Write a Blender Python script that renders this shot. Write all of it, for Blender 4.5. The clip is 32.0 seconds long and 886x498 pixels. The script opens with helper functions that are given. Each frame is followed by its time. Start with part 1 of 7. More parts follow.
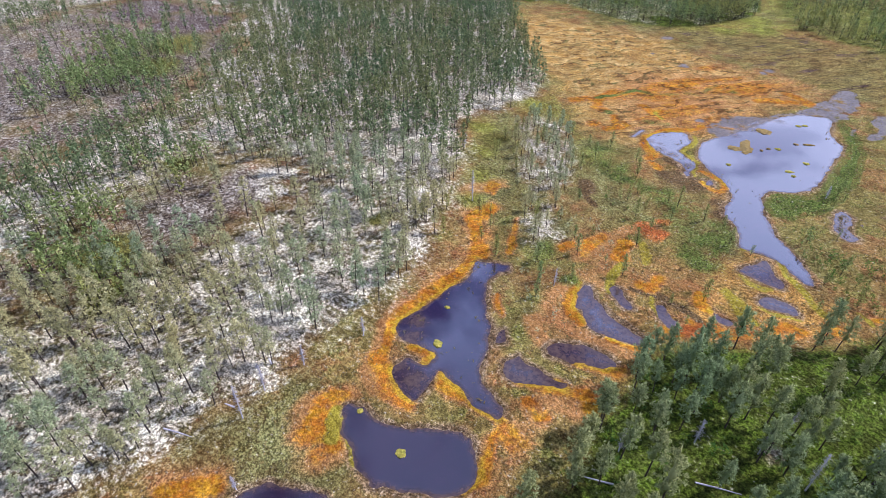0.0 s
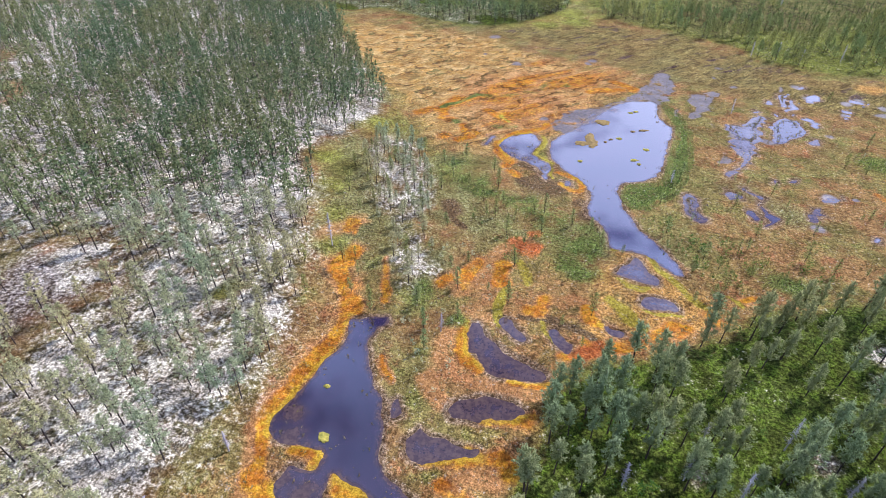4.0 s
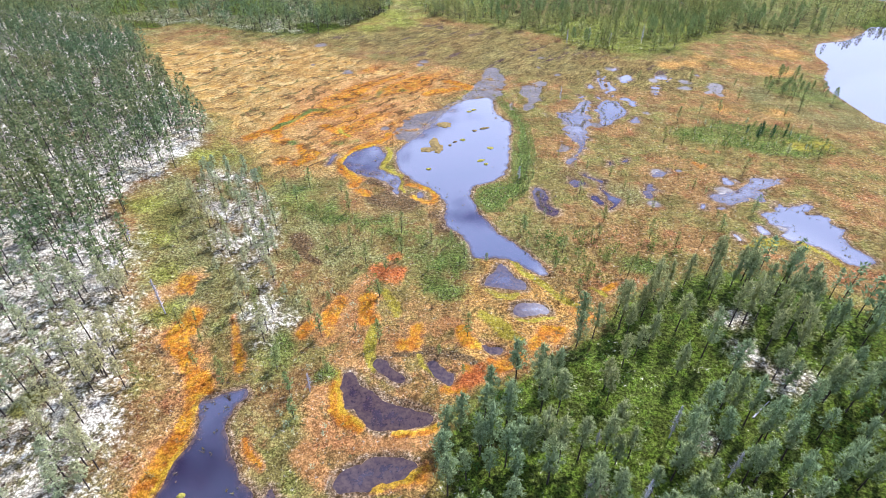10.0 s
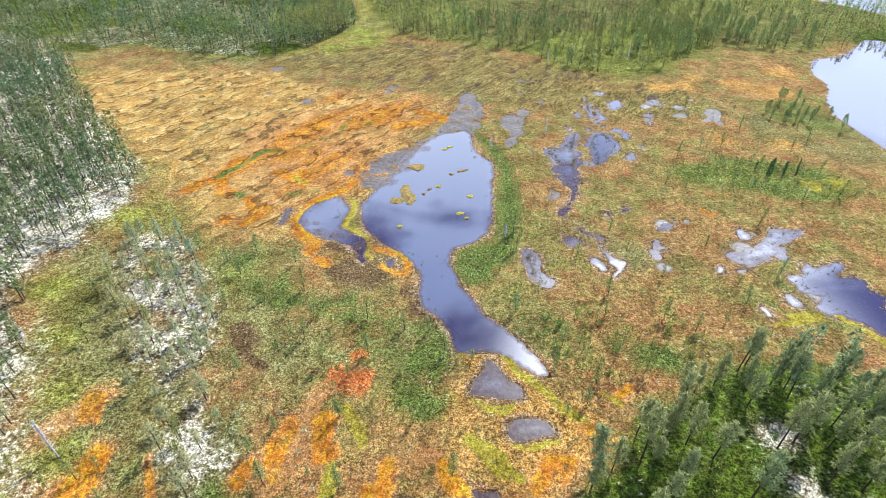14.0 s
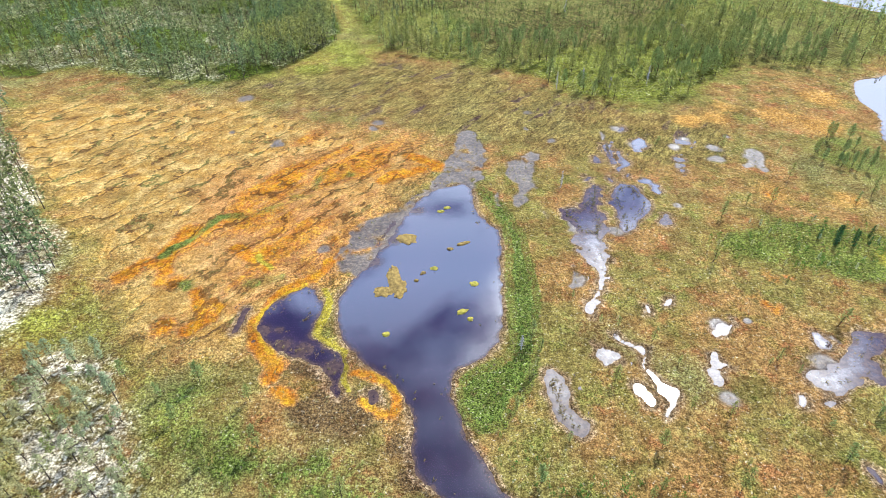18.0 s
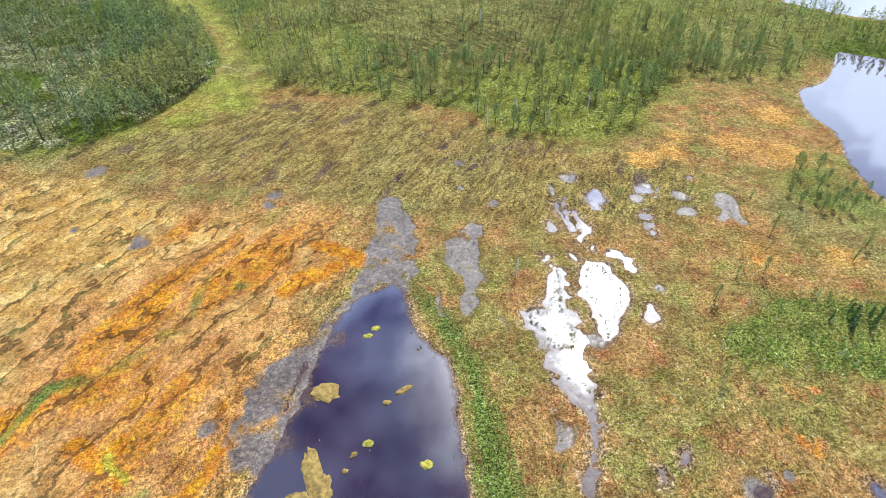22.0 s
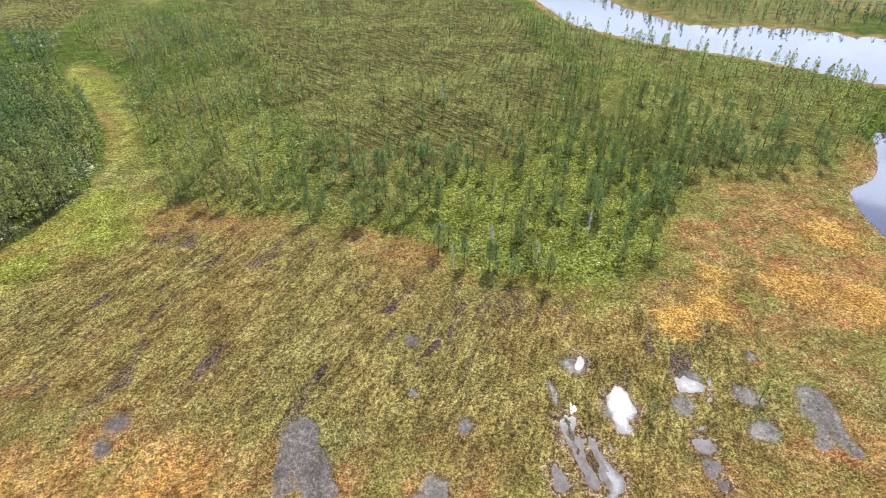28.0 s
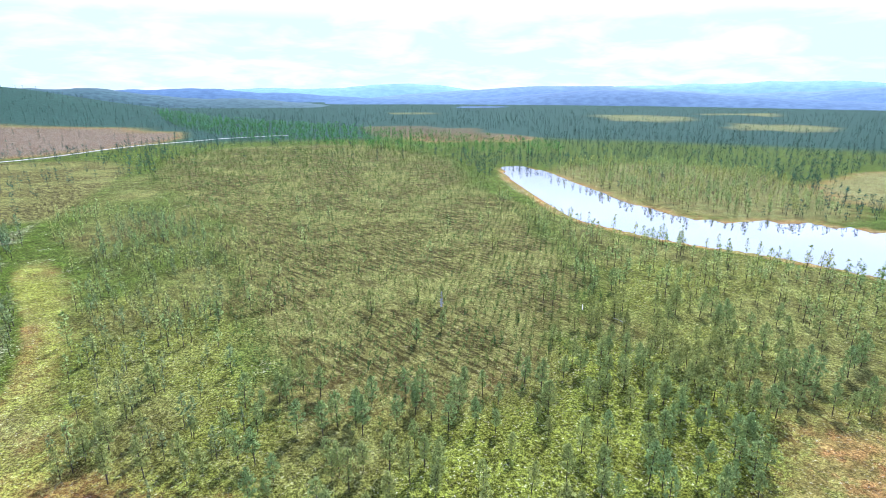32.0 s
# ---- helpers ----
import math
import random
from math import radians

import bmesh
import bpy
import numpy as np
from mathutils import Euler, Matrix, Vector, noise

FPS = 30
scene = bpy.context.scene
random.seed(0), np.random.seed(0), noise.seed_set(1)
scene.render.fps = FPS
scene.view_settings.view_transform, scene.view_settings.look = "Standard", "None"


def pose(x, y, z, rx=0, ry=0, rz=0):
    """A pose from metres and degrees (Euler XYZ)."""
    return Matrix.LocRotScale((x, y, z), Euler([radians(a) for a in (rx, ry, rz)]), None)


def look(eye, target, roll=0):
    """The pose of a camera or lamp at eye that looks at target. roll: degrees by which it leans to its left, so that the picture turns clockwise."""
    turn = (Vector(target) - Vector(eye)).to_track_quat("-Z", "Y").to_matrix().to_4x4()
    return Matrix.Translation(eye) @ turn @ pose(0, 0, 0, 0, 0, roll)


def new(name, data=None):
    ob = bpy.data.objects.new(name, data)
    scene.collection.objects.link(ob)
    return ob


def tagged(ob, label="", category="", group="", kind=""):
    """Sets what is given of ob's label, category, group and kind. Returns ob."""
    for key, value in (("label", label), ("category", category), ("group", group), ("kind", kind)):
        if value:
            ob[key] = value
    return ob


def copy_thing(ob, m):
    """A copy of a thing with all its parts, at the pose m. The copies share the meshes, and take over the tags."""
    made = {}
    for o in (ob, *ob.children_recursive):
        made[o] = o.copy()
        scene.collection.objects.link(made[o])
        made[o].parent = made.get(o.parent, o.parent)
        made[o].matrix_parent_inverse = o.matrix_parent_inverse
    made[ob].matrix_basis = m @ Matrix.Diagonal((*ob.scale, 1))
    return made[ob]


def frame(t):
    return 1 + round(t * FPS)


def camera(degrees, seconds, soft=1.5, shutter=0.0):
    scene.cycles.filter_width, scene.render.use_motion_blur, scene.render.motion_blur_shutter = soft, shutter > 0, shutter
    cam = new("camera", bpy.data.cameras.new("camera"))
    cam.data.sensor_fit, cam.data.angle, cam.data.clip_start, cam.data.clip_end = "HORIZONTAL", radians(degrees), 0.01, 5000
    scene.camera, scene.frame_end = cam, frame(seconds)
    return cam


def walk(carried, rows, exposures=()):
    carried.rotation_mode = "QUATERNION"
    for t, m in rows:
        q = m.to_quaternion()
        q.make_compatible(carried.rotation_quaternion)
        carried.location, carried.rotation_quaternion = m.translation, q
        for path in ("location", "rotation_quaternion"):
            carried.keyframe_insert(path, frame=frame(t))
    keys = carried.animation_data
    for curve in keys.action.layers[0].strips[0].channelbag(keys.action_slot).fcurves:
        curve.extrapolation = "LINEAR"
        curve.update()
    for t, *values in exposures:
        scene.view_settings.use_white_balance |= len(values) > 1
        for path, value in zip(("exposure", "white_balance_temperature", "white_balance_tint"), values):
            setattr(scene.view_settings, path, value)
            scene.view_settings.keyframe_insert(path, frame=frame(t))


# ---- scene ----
cam = camera(79.0, 32.0, soft=0.75)

# The flight: seconds, eye, a point looked at, roll.
PATH = [
    (0, (20.23, -1.57, 72.26), (-3.85, 30.39, 42.27), 0.07),
    (0.5, (17.91, 2.04, 72.33), (-5.95, 34.18, 42.36), 0.08),
    (1, (15.88, 5.19, 72.37), (-6.68, 38.30, 42.45), 0.07),
    (1.5, (14.05, 8.13, 72.54), (-6.95, 42.26, 42.64), 0.05),
    (2, (13.08, 9.91, 72.47), (-6.78, 44.75, 42.61), -0.02),
    (2.5, (12.51, 11.10, 72.27), (-5.91, 46.71, 42.39), -0.03),
    (4.5, (12.11, 12.55, 71.85), (0.45, 50.91, 41.97), -0.09),
    (5, (12.26, 12.94, 71.95), (2.60, 51.79, 41.99), -0.15),
    (5.5, (12.20, 13.14, 72.05), (5.54, 52.59, 42.05), -0.10),
    (6, (12.05, 13.32, 71.85), (8.22, 53.16, 41.88), -0.10),
    (6.5, (12.06, 13.33, 71.70), (8.69, 53.24, 41.77), -0.08),
    (7, (12.06, 13.35, 71.56), (8.90, 53.30, 41.65), -0.06),
    (7.5, (11.96, 13.61, 71.39), (9.00, 53.58, 41.50), -0.01),
    (8, (12.01, 14.73, 71.46), (9.31, 54.69, 41.52), -0.01),
    (8.5, (12.03, 16.31, 71.59), (9.60, 56.25, 41.60), -0.01),
    (9, (11.90, 18.32, 71.56), (9.69, 58.32, 41.64), 0.01),
    (9.5, (11.99, 20.51, 71.71), (9.98, 60.51, 41.78), -0.02),
    (10, (12.17, 23.14, 71.82), (10.54, 63.17, 41.90), -0.02),
    (10.5, (12.33, 25.79, 72.06), (11.34, 65.81, 42.11), -0.02),
    (11, (12.45, 29.09, 72.14), (11.84, 69.11, 42.18), 0.04),
    (11.5, (12.39, 31.82, 72.34), (11.76, 71.86, 42.41), 0.05),
    (12, (12.49, 35.48, 72.33), (11.58, 75.51, 42.39), 0.04),
    (12.5, (12.32, 38.73, 72.31), (11.94, 78.77, 42.37), 0.07),
    (13, (12.24, 42.65, 72.25), (12.29, 82.72, 42.34), 0.08),
    (13.5, (12.08, 46.09, 72.12), (12.31, 86.21, 42.28), 0.13),
    (14, (11.95, 50.19, 72.01), (12.39, 90.35, 42.24), 0.15),
    (14.5, (11.86, 53.94, 71.90), (12.47, 94.15, 42.18), 0.13),
    (16.5, (12.12, 70.80, 73.98), (12.67, 110.69, 43.84), 0.07),
    (17, (12.09, 75.83, 73.69), (12.78, 115.68, 43.50), 0.07),
    (17.5, (11.59, 80.84, 74.18), (12.53, 120.52, 43.77), 0.08),
    (18, (11.53, 86.15, 74.04), (12.60, 125.75, 43.53), 0.03),
    (18.5, (11.36, 91.70, 74.34), (12.55, 131.11, 43.59), 0.02),
    (19, (11.38, 96.97, 74.46), (12.72, 136.27, 43.57), -0.00),
    (19.5, (11.59, 102.24, 74.46), (13.18, 141.48, 43.51), -0.05),
    (20, (11.83, 107.48, 74.63), (15.29, 146.55, 43.61), -0.05),
    (20.5, (12.56, 112.87, 75.06), (17.02, 151.69, 43.86), -0.12),
    (21, (13.18, 117.95, 74.84), (18.55, 156.70, 43.70), -0.11),
    (21.5, (13.72, 123.20, 74.81), (20.41, 161.70, 43.62), -0.05),
    (22, (14.35, 128.29, 75.45), (22.00, 166.47, 44.08), -0.02),
    (22.5, (15.28, 133.12, 75.43), (24.49, 170.97, 44.07), 0.04),
    (23, (16.21, 137.97, 75.37), (27.85, 175.16, 44.04), 0.05),
    (23.5, (17.30, 142.98, 75.17), (30.14, 179.78, 43.85), 0.01),
    (24, (18.58, 147.75, 75.04), (32.15, 184.30, 43.73), -0.02),
    (24.5, (20.15, 152.77, 74.36), (34.32, 189.18, 43.16), -0.04),
    (25, (22.15, 157.11, 73.13), (36.72, 193.57, 42.16), -0.03),
    (25.5, (23.67, 161.86, 72.72), (38.08, 198.48, 41.89), -0.01),
    (27.5, (30.50, 179.59, 71.97), (40.35, 218.37, 41.99), -0.07),
    (28, (31.86, 183.87, 72.08), (42.10, 223.61, 43.51), -0.09),
    (28.5, (33.28, 188.82, 71.95), (43.99, 229.63, 45.12), -0.06),
    (29, (34.32, 192.99, 72.08), (45.39, 234.67, 46.77), -0.02),
    (29.5, (35.53, 197.96, 71.71), (46.99, 240.62, 48.30), 0.04),
    (30, (37.05, 202.27, 71.43), (48.73, 245.75, 49.68), 0.04),
    (30.5, (37.83, 207.82, 70.70), (49.92, 252.14, 50.96), 0.06),
    (31, (38.54, 212.16, 70.09), (50.92, 257.19, 52.21), 0.00),
    (31.5, (39.55, 217.34, 70.55), (52.15, 262.99, 54.51), 0.07),
    (32, (40.63, 222.13, 70.10), (53.05, 268.42, 55.85), 0.10),
]
walk(cam, [(t, look(eye, target, roll)) for t, eye, target, roll in PATH],
     exposures=[(0.0, -0.5, 5700, 23), (2.0, -0.48, 5650, 24), (5.0, -0.22, 5600, 25), (9.0, -0.02, 5600, 22), (13.0, -0.02, 5800, 10), (17.0, 0.03, 6150, 7), (23.0, -0.04, 6150, 7),
                (28.0, -0.14, 6300, 7), (30.0, -0.13, 5800, 8), (32.0, 0.28, 5450, 10)])

# ---- light ----
SUN_TO = Vector((0.55, 0.83, 0.0)).normalized()
SUN_HIGH = radians(48)
sun_way = Vector((SUN_TO.x * math.cos(SUN_HIGH), SUN_TO.y * math.cos(SUN_HIGH), math.sin(SUN_HIGH)))
sun = new("sun", bpy.data.lights.new("sun", "SUN"))
sun.data.energy, sun.data.angle, sun.data.color = 5.0, radians(1.2), (1.0, 0.96, 0.9)
sun.matrix_world = look(sun_way * 900, (0, 0, 0))

world = bpy.data.worlds.new("sky")
scene.world = world
world.use_nodes = True
wn, wl = world.node_tree.nodes, world.node_tree.links
wn.clear()


def wnode(kind, **values):
    n = wn.new(kind)
    for k, v in values.items():
        n.inputs[k].default_value = v
    return n


sky = wn.new("ShaderNodeTexSky")
sky.sky_type, sky.sun_disc = "NISHITA", False
sky.sun_elevation, sky.sun_rotation = SUN_HIGH, math.atan2(SUN_TO.x, SUN_TO.y)
wcoord = wn.new("ShaderNodeTexCoord")
wsplit = wn.new("ShaderNodeSeparateXYZ")
wl.new(wcoord.outputs["Generated"], wsplit.inputs[0])
# Clouds lie on a level sheet, so they crowd together towards the horizon.
wup = wn.new("ShaderNodeMath")
wup.operation = "MAXIMUM"
wup.inputs[1].default_value = 0.0
wl.new(wsplit.outputs["Z"], wup.inputs[0])
wadd = wn.new("ShaderNodeMath")
wadd.inputs[1].default_value = 0.22
wl.new(wup.outputs[0], wadd.inputs[0])
wdiv = wn.new("ShaderNodeVectorMath")
wdiv.operation = "DIVIDE"
wl.new(wcoord.outputs["Generated"], wdiv.inputs[0])
wl.new(wadd.outputs[0], wdiv.inputs[1])
wnoise = wnode("ShaderNodeTexNoise", Scale=2.5, Detail=7.0, Roughness=0.55, Distortion=0.3)
wl.new(wdiv.outputs[0], wnoise.inputs["Vector"])
wramp = wn.new("ShaderNodeValToRGB")
wramp.color_ramp.elements[0].position, wramp.color_ramp.elements[1].position = 0.44, 0.545
wl.new(wnoise.outputs["Fac"], wramp.inputs["Fac"])
# Cloud cover closes near the horizon.
wlow = wn.new("ShaderNodeMapRange")
wlow.inputs[1].default_value, wlow.inputs[2].default_value = 0.3, 0.52
wlow.inputs[3].default_value, wlow.inputs[4].default_value = 0.93, 0.0
wl.new(wsplit.outputs["Z"], wlow.inputs[0])
wmax = wn.new("ShaderNodeMath")
wmax.operation = "MAXIMUM"
wl.new(wramp.outputs["Color"], wmax.inputs[0])
wl.new(wlow.outputs[0], wmax.inputs[1])
# Thin cloud is brighter towards the sun.
wdot = wn.new("ShaderNodeVectorMath")
wdot.operation = "DOT_PRODUCT"
wdot.inputs[1].default_value = tuple(sun_way)
wl.new(wcoord.outputs["Generated"], wdot.inputs[0])
wnear = wn.new("ShaderNodeMapRange")
wnear.interpolation_type = "SMOOTHSTEP"
wnear.inputs[1].default_value, wnear.inputs[2].default_value = 0.935, 0.99
wl.new(wdot.outputs["Value"], wnear.inputs[0])
wcloud = wn.new("ShaderNodeMixRGB")
wl.new(wnear.outputs[0], wcloud.inputs["Fac"])
whigh = wn.new("ShaderNodeMapRange")
whigh.inputs[1].default_value, whigh.inputs[2].default_value = 0.36, 0.62
wl.new(wsplit.outputs["Z"], whigh.inputs[0])
wdeep = wn.new("ShaderNodeMixRGB")
wdeep.inputs["Color1"].default_value = (34.0, 38.0, 48.0, 1)
wdeep.inputs["Color2"].default_value = (14.0, 18.0, 29.0, 1)
wl.new(whigh.outputs[0], wdeep.inputs["Fac"])
wl.new(wdeep.outputs["Color"], wcloud.inputs["Color1"])
wcloud.inputs["Color2"].default_value = (150.0, 150.0, 155.0, 1)
wblue = wn.new("ShaderNodeMixRGB")
wblue.blend_type = "MULTIPLY"
wblue.inputs["Fac"].default_value = 1.0
wblue.inputs["Color2"].default_value = (0.42, 0.58, 1.35, 1)
wl.new(sky.outputs["Color"], wblue.inputs["Color1"])
wmix = wn.new("ShaderNodeMixRGB")
wveil = wn.new("ShaderNodeMath")
wveil.operation = "MAXIMUM"
wl.new(wmax.outputs[0], wveil.inputs[0])
wl.new(wnear.outputs[0], wveil.inputs[1])
wl.new(wveil.outputs[0], wmix.inputs["Fac"])
wl.new(wblue.outputs["Color"], wmix.inputs["Color1"])
wl.new(wcloud.outputs["Color"], wmix.inputs["Color2"])
wback = wnode("ShaderNodeBackground", Strength=0.062)
# The sky is deepest overhead.
wtop = wn.new("ShaderNodeMapRange")
wtop.inputs[1].default_value, wtop.inputs[2].default_value = 0.65, 0.81
wtop.inputs[3].default_value, wtop.inputs[4].default_value = 1.0, 0.33
wl.new(wsplit.outputs["Z"], wtop.inputs[0])
# Low cloud over the horizon is greyer and broken.
whaze = wn.new("ShaderNodeMapRange")
whaze.inputs[1].default_value, whaze.inputs[2].default_value = 0.11, 0.2
wl.new(wsplit.outputs["Z"], whaze.inputs[0])
wbroken = wn.new("ShaderNodeMapRange")
wbroken.inputs[1].default_value, wbroken.inputs[2].default_value = 0.42, 0.6
wl.new(wnoise.outputs["Fac"], wbroken.inputs[0])
wlowcol = wn.new("ShaderNodeMixRGB")
wlowcol.inputs["Color1"].default_value, wlowcol.inputs["Color2"].default_value = (12.3, 14.3, 15.4, 1), (15.5, 16.0, 16.5, 1)
wl.new(wbroken.outputs[0], wlowcol.inputs["Fac"])
wsum = wn.new("ShaderNodeMixRGB")
wl.new(whaze.outputs[0], wsum.inputs["Fac"])
wl.new(wlowcol.outputs["Color"], wsum.inputs["Color1"])
wl.new(wmix.outputs["Color"], wsum.inputs["Color2"])
wdim = wn.new("ShaderNodeVectorMath")
wdim.operation = "SCALE"
wl.new(wsum.outputs["Color"], wdim.inputs[0])
wl.new(wtop.outputs[0], wdim.inputs["Scale"])
wl.new(wdim.outputs[0], wback.inputs["Color"])
wout = wn.new("ShaderNodeOutputWorld")
wl.new(wback.outputs[0], wout.inputs["Surface"])


# ---- materials ----
class Mat:
    """A small builder of node materials."""

    def __init__(self, name, rough=0.9, spec=0.3):
        self.m = bpy.data.materials.new(name)
        self.m.use_nodes = True
        self.n, self.l = self.m.node_tree.nodes, self.m.node_tree.links
        self.b = self.n["Principled BSDF"]
        self.b.inputs["Roughness"].default_value = rough
        self.b.inputs["Specular IOR Level"].default_value = spec
        self.pos = self.n.new("ShaderNodeNewGeometry").outputs["Position"]

    def noise(self, scale, detail=3.0, rough=0.6, stretch=None, vec=None, bend=0.0):
        t = self.n.new("ShaderNodeTexNoise")
        t.inputs["Scale"].default_value, t.inputs["Detail"].default_value, t.inputs["Roughness"].default_value = scale, detail, rough
        t.inputs["Distortion"].default_value = bend
        v = vec or self.pos
        if stretch:
            mp = self.n.new("ShaderNodeMapping")
            mp.vector_type = "TEXTURE"
            mp.inputs["Rotation"].default_value = (0, 0, radians(stretch[0]))
            mp.inputs["Scale"].default_value = (stretch[1], stretch[2], 1)
            self.l.new(v, mp.inputs["Vector"])
            v = mp.outputs[0]
        self.l.new(v, t.inputs["Vector"])
        return t.outputs["Fac"]

    def cells(self, scale, what="Distance", rand=1.0):
        t = self.n.new("ShaderNodeTexVoronoi")
        t.inputs["Scale"].default_value, t.inputs["Randomness"].default_value = scale, rand
        self.l.new(self.pos, t.inputs["Vector"])
        return t.outputs[what]

    def put(self, value, socket):
        if hasattr(value, "links"):
            self.l.new(value, socket)
        elif isinstance(value, tuple):
            socket.default_value = (*value[:3], 1) if len(socket.default_value) == 4 else value
        else:
            socket.default_value = value

    def math(self, op, a, b=0.0, clamp=False):
        t = self.n.new("ShaderNodeMath")
        t.operation, t.use_clamp = op, clamp
        self.put(a, t.inputs[0]), self.put(b, t.inputs[1])
        return t.outputs[0]

    def ramp(self, v, lo, hi, a=0.0, b=1.0):
        t = self.n.new("ShaderNodeMapRange")
        t.interpolation_type = "SMOOTHSTEP"
        self.put(v, t.inputs[0])
        for i, q in enumerate((lo, hi, a, b)):
            t.inputs[i + 1].default_value = q
        return t.outputs[0]

    def mix(self, f, a, b, mode="MIX"):
        t = self.n.new("ShaderNodeMixRGB")
        t.blend_type = mode
        self.put(f, t.inputs["Fac"]), self.put(a, t.inputs["Color1"]), self.put(b, t.inputs["Color2"])
        return t.outputs[0]

    def along(self, x, y):
        """Metres along a level direction."""
        t = self.n.new("ShaderNodeVectorMath")
        t.operation = "DOT_PRODUCT"
        self.l.new(self.pos, t.inputs[0])
        t.inputs[1].default_value = (x, y, 0)
        return t.outputs["Value"]

    def attr(self, name):
        t = self.n.new("ShaderNodeAttribute")
        t.attribute_name = name
        s = self.n.new("ShaderNodeSeparateColor")
        self.l.new(t.outputs["Color"], s.inputs[0])
        return [s.outputs[0], s.outputs[1], s.outputs[2], t.outputs["Alpha"]]

    def random(self):
        return self.n.new("ShaderNodeObjectInfo").outputs["Random"]

    def island(self):
        return self.n.new("ShaderNodeNewGeometry").outputs["Random Per Island"]

    def bump(self, h, strength=0.5, dist=0.3):
        t = self.n.new("ShaderNodeBump")
        t.inputs["Strength"].default_value, t.inputs["Distance"].default_value = strength, dist
        self.l.new(h, t.inputs["Height"])
        self.l.new(t.outputs[0], self.b.inputs["Normal"])

    def colour(self, c):
        self.put(c, self.b.inputs["Base Color"])
        return self

    def rough(self, r):
        self.put(r, self.b.inputs["Roughness"])
        return self


def plain(name, a, b, scale, rough=0.9, spec=0.3, bump=0.0):
    m = Mat(name, rough, spec)
    n = m.noise(scale, 4)
    m.colour(m.mix(m.ramp(n, 0.3, 0.7), a, b))
    if bump:
        m.bump(n, bump, 0.1)
    return m.m


def foliage(name, dark, light, own=0.42):
    m = Mat(name, 0.85, 0.04)
    big = m.noise(0.03, 2)
    r = m.mix(m.ramp(m.island(), 0.0, 1.0), dark, light)
    tint = m.mix(m.ramp(big, 0.35, 0.65), (0.8, 0.95, 0.9), (1.15, 1.05, 0.85))
    m.colour(m.mix(1.0, r, tint, "MULTIPLY"))
    through_leaf = m.n.new("ShaderNodeBsdfTranslucent")
    m.l.new(m.b.inputs["Base Color"].links[0].from_socket, through_leaf.inputs["Color"])
    both = m.n.new("ShaderNodeMixShader")
    both.inputs[0].default_value = own
    m.l.new(m.b.outputs[0], both.inputs[1]), m.l.new(through_leaf.outputs[0], both.inputs[2])
    m.l.new(both.outputs[0], m.n["Material Output"].inputs["Surface"])
    return m.m


NEEDLES = foliage("pine_needles", (0.16, 0.20, 0.085), (0.48, 0.53, 0.28))
DARK_NEEDLES = foliage("dark_pine_needles", (0.09, 0.125, 0.06), (0.26, 0.31, 0.16))
GREEN_NEEDLES = foliage("green_pine_needles", (0.15, 0.18, 0.055), (0.50, 0.54, 0.22))
GREY_NEEDLES = foliage("grey_pine_needles", (0.26, 0.27, 0.15), (0.68, 0.68, 0.43))
SPRUCE = foliage("spruce_needles", (0.03, 0.075, 0.035), (0.09, 0.19, 0.07))
BIRCH = foliage("birch_leaves", (0.06, 0.13, 0.03), (0.17, 0.28, 0.06))
SEEDLING = foliage("seedling_needles", (0.05, 0.085, 0.022), (0.20, 0.26, 0.08))
SEDGE = foliage("sedge_and_heather", (0.13, 0.10, 0.04), (0.36, 0.29, 0.13))
HEATHER = foliage("heather_twigs", (0.06, 0.05, 0.035), (0.2, 0.17, 0.11))
BARK = plain("pine_bark", (0.03, 0.024, 0.02), (0.085, 0.062, 0.05), 6.0)
DEAD_WOOD = plain("weathered_dead_wood", (0.42, 0.40, 0.44), (0.68, 0.65, 0.69), 5.0)
FAR_FOREST = foliage("far_forest_needles", (0.024, 0.065, 0.052), (0.08, 0.155, 0.12), 0.25)


def water_material():
    m = Mat("bog_water", 0.04, 0.5)
    deep = m.mix(m.ramp(m.noise(0.08, 3), 0.3, 0.7), (0.022, 0.012, 0.026), (0.04, 0.02, 0.036))
    bed = m.mix(m.ramp(m.noise(1.1, 4, 0.7), 0.4, 0.6), (0.065, 0.042, 0.042), (0.12, 0.078, 0.062))
    shallow = m.math("ADD", m.attr("shallow")[0], m.math("MULTIPLY", m.math("SUBTRACT", m.noise(0.7, 4, 0.7), 0.5), 0.9))
    m.colour(m.mix(m.ramp(shallow, 0.35, 1.0), deep, bed))
    # the brown bed shows through where the water is shallow
    m.put(m.ramp(shallow, 0.4, 1.0, 3.0, 1.75), m.b.inputs["IOR"])
    m.bump(m.noise(0.9, 2, 0.5), 0.03, 0.05)
    return m.m


WEST_NEEDLES = foliage("mixed_pine_needles", (0.10, 0.13, 0.06), (0.33, 0.38, 0.19))
YOUNG_FOREST = foliage("young_forest_leaves", (0.045, 0.15, 0.04), (0.14, 0.33, 0.08), 0.3)
WATER = water_material()


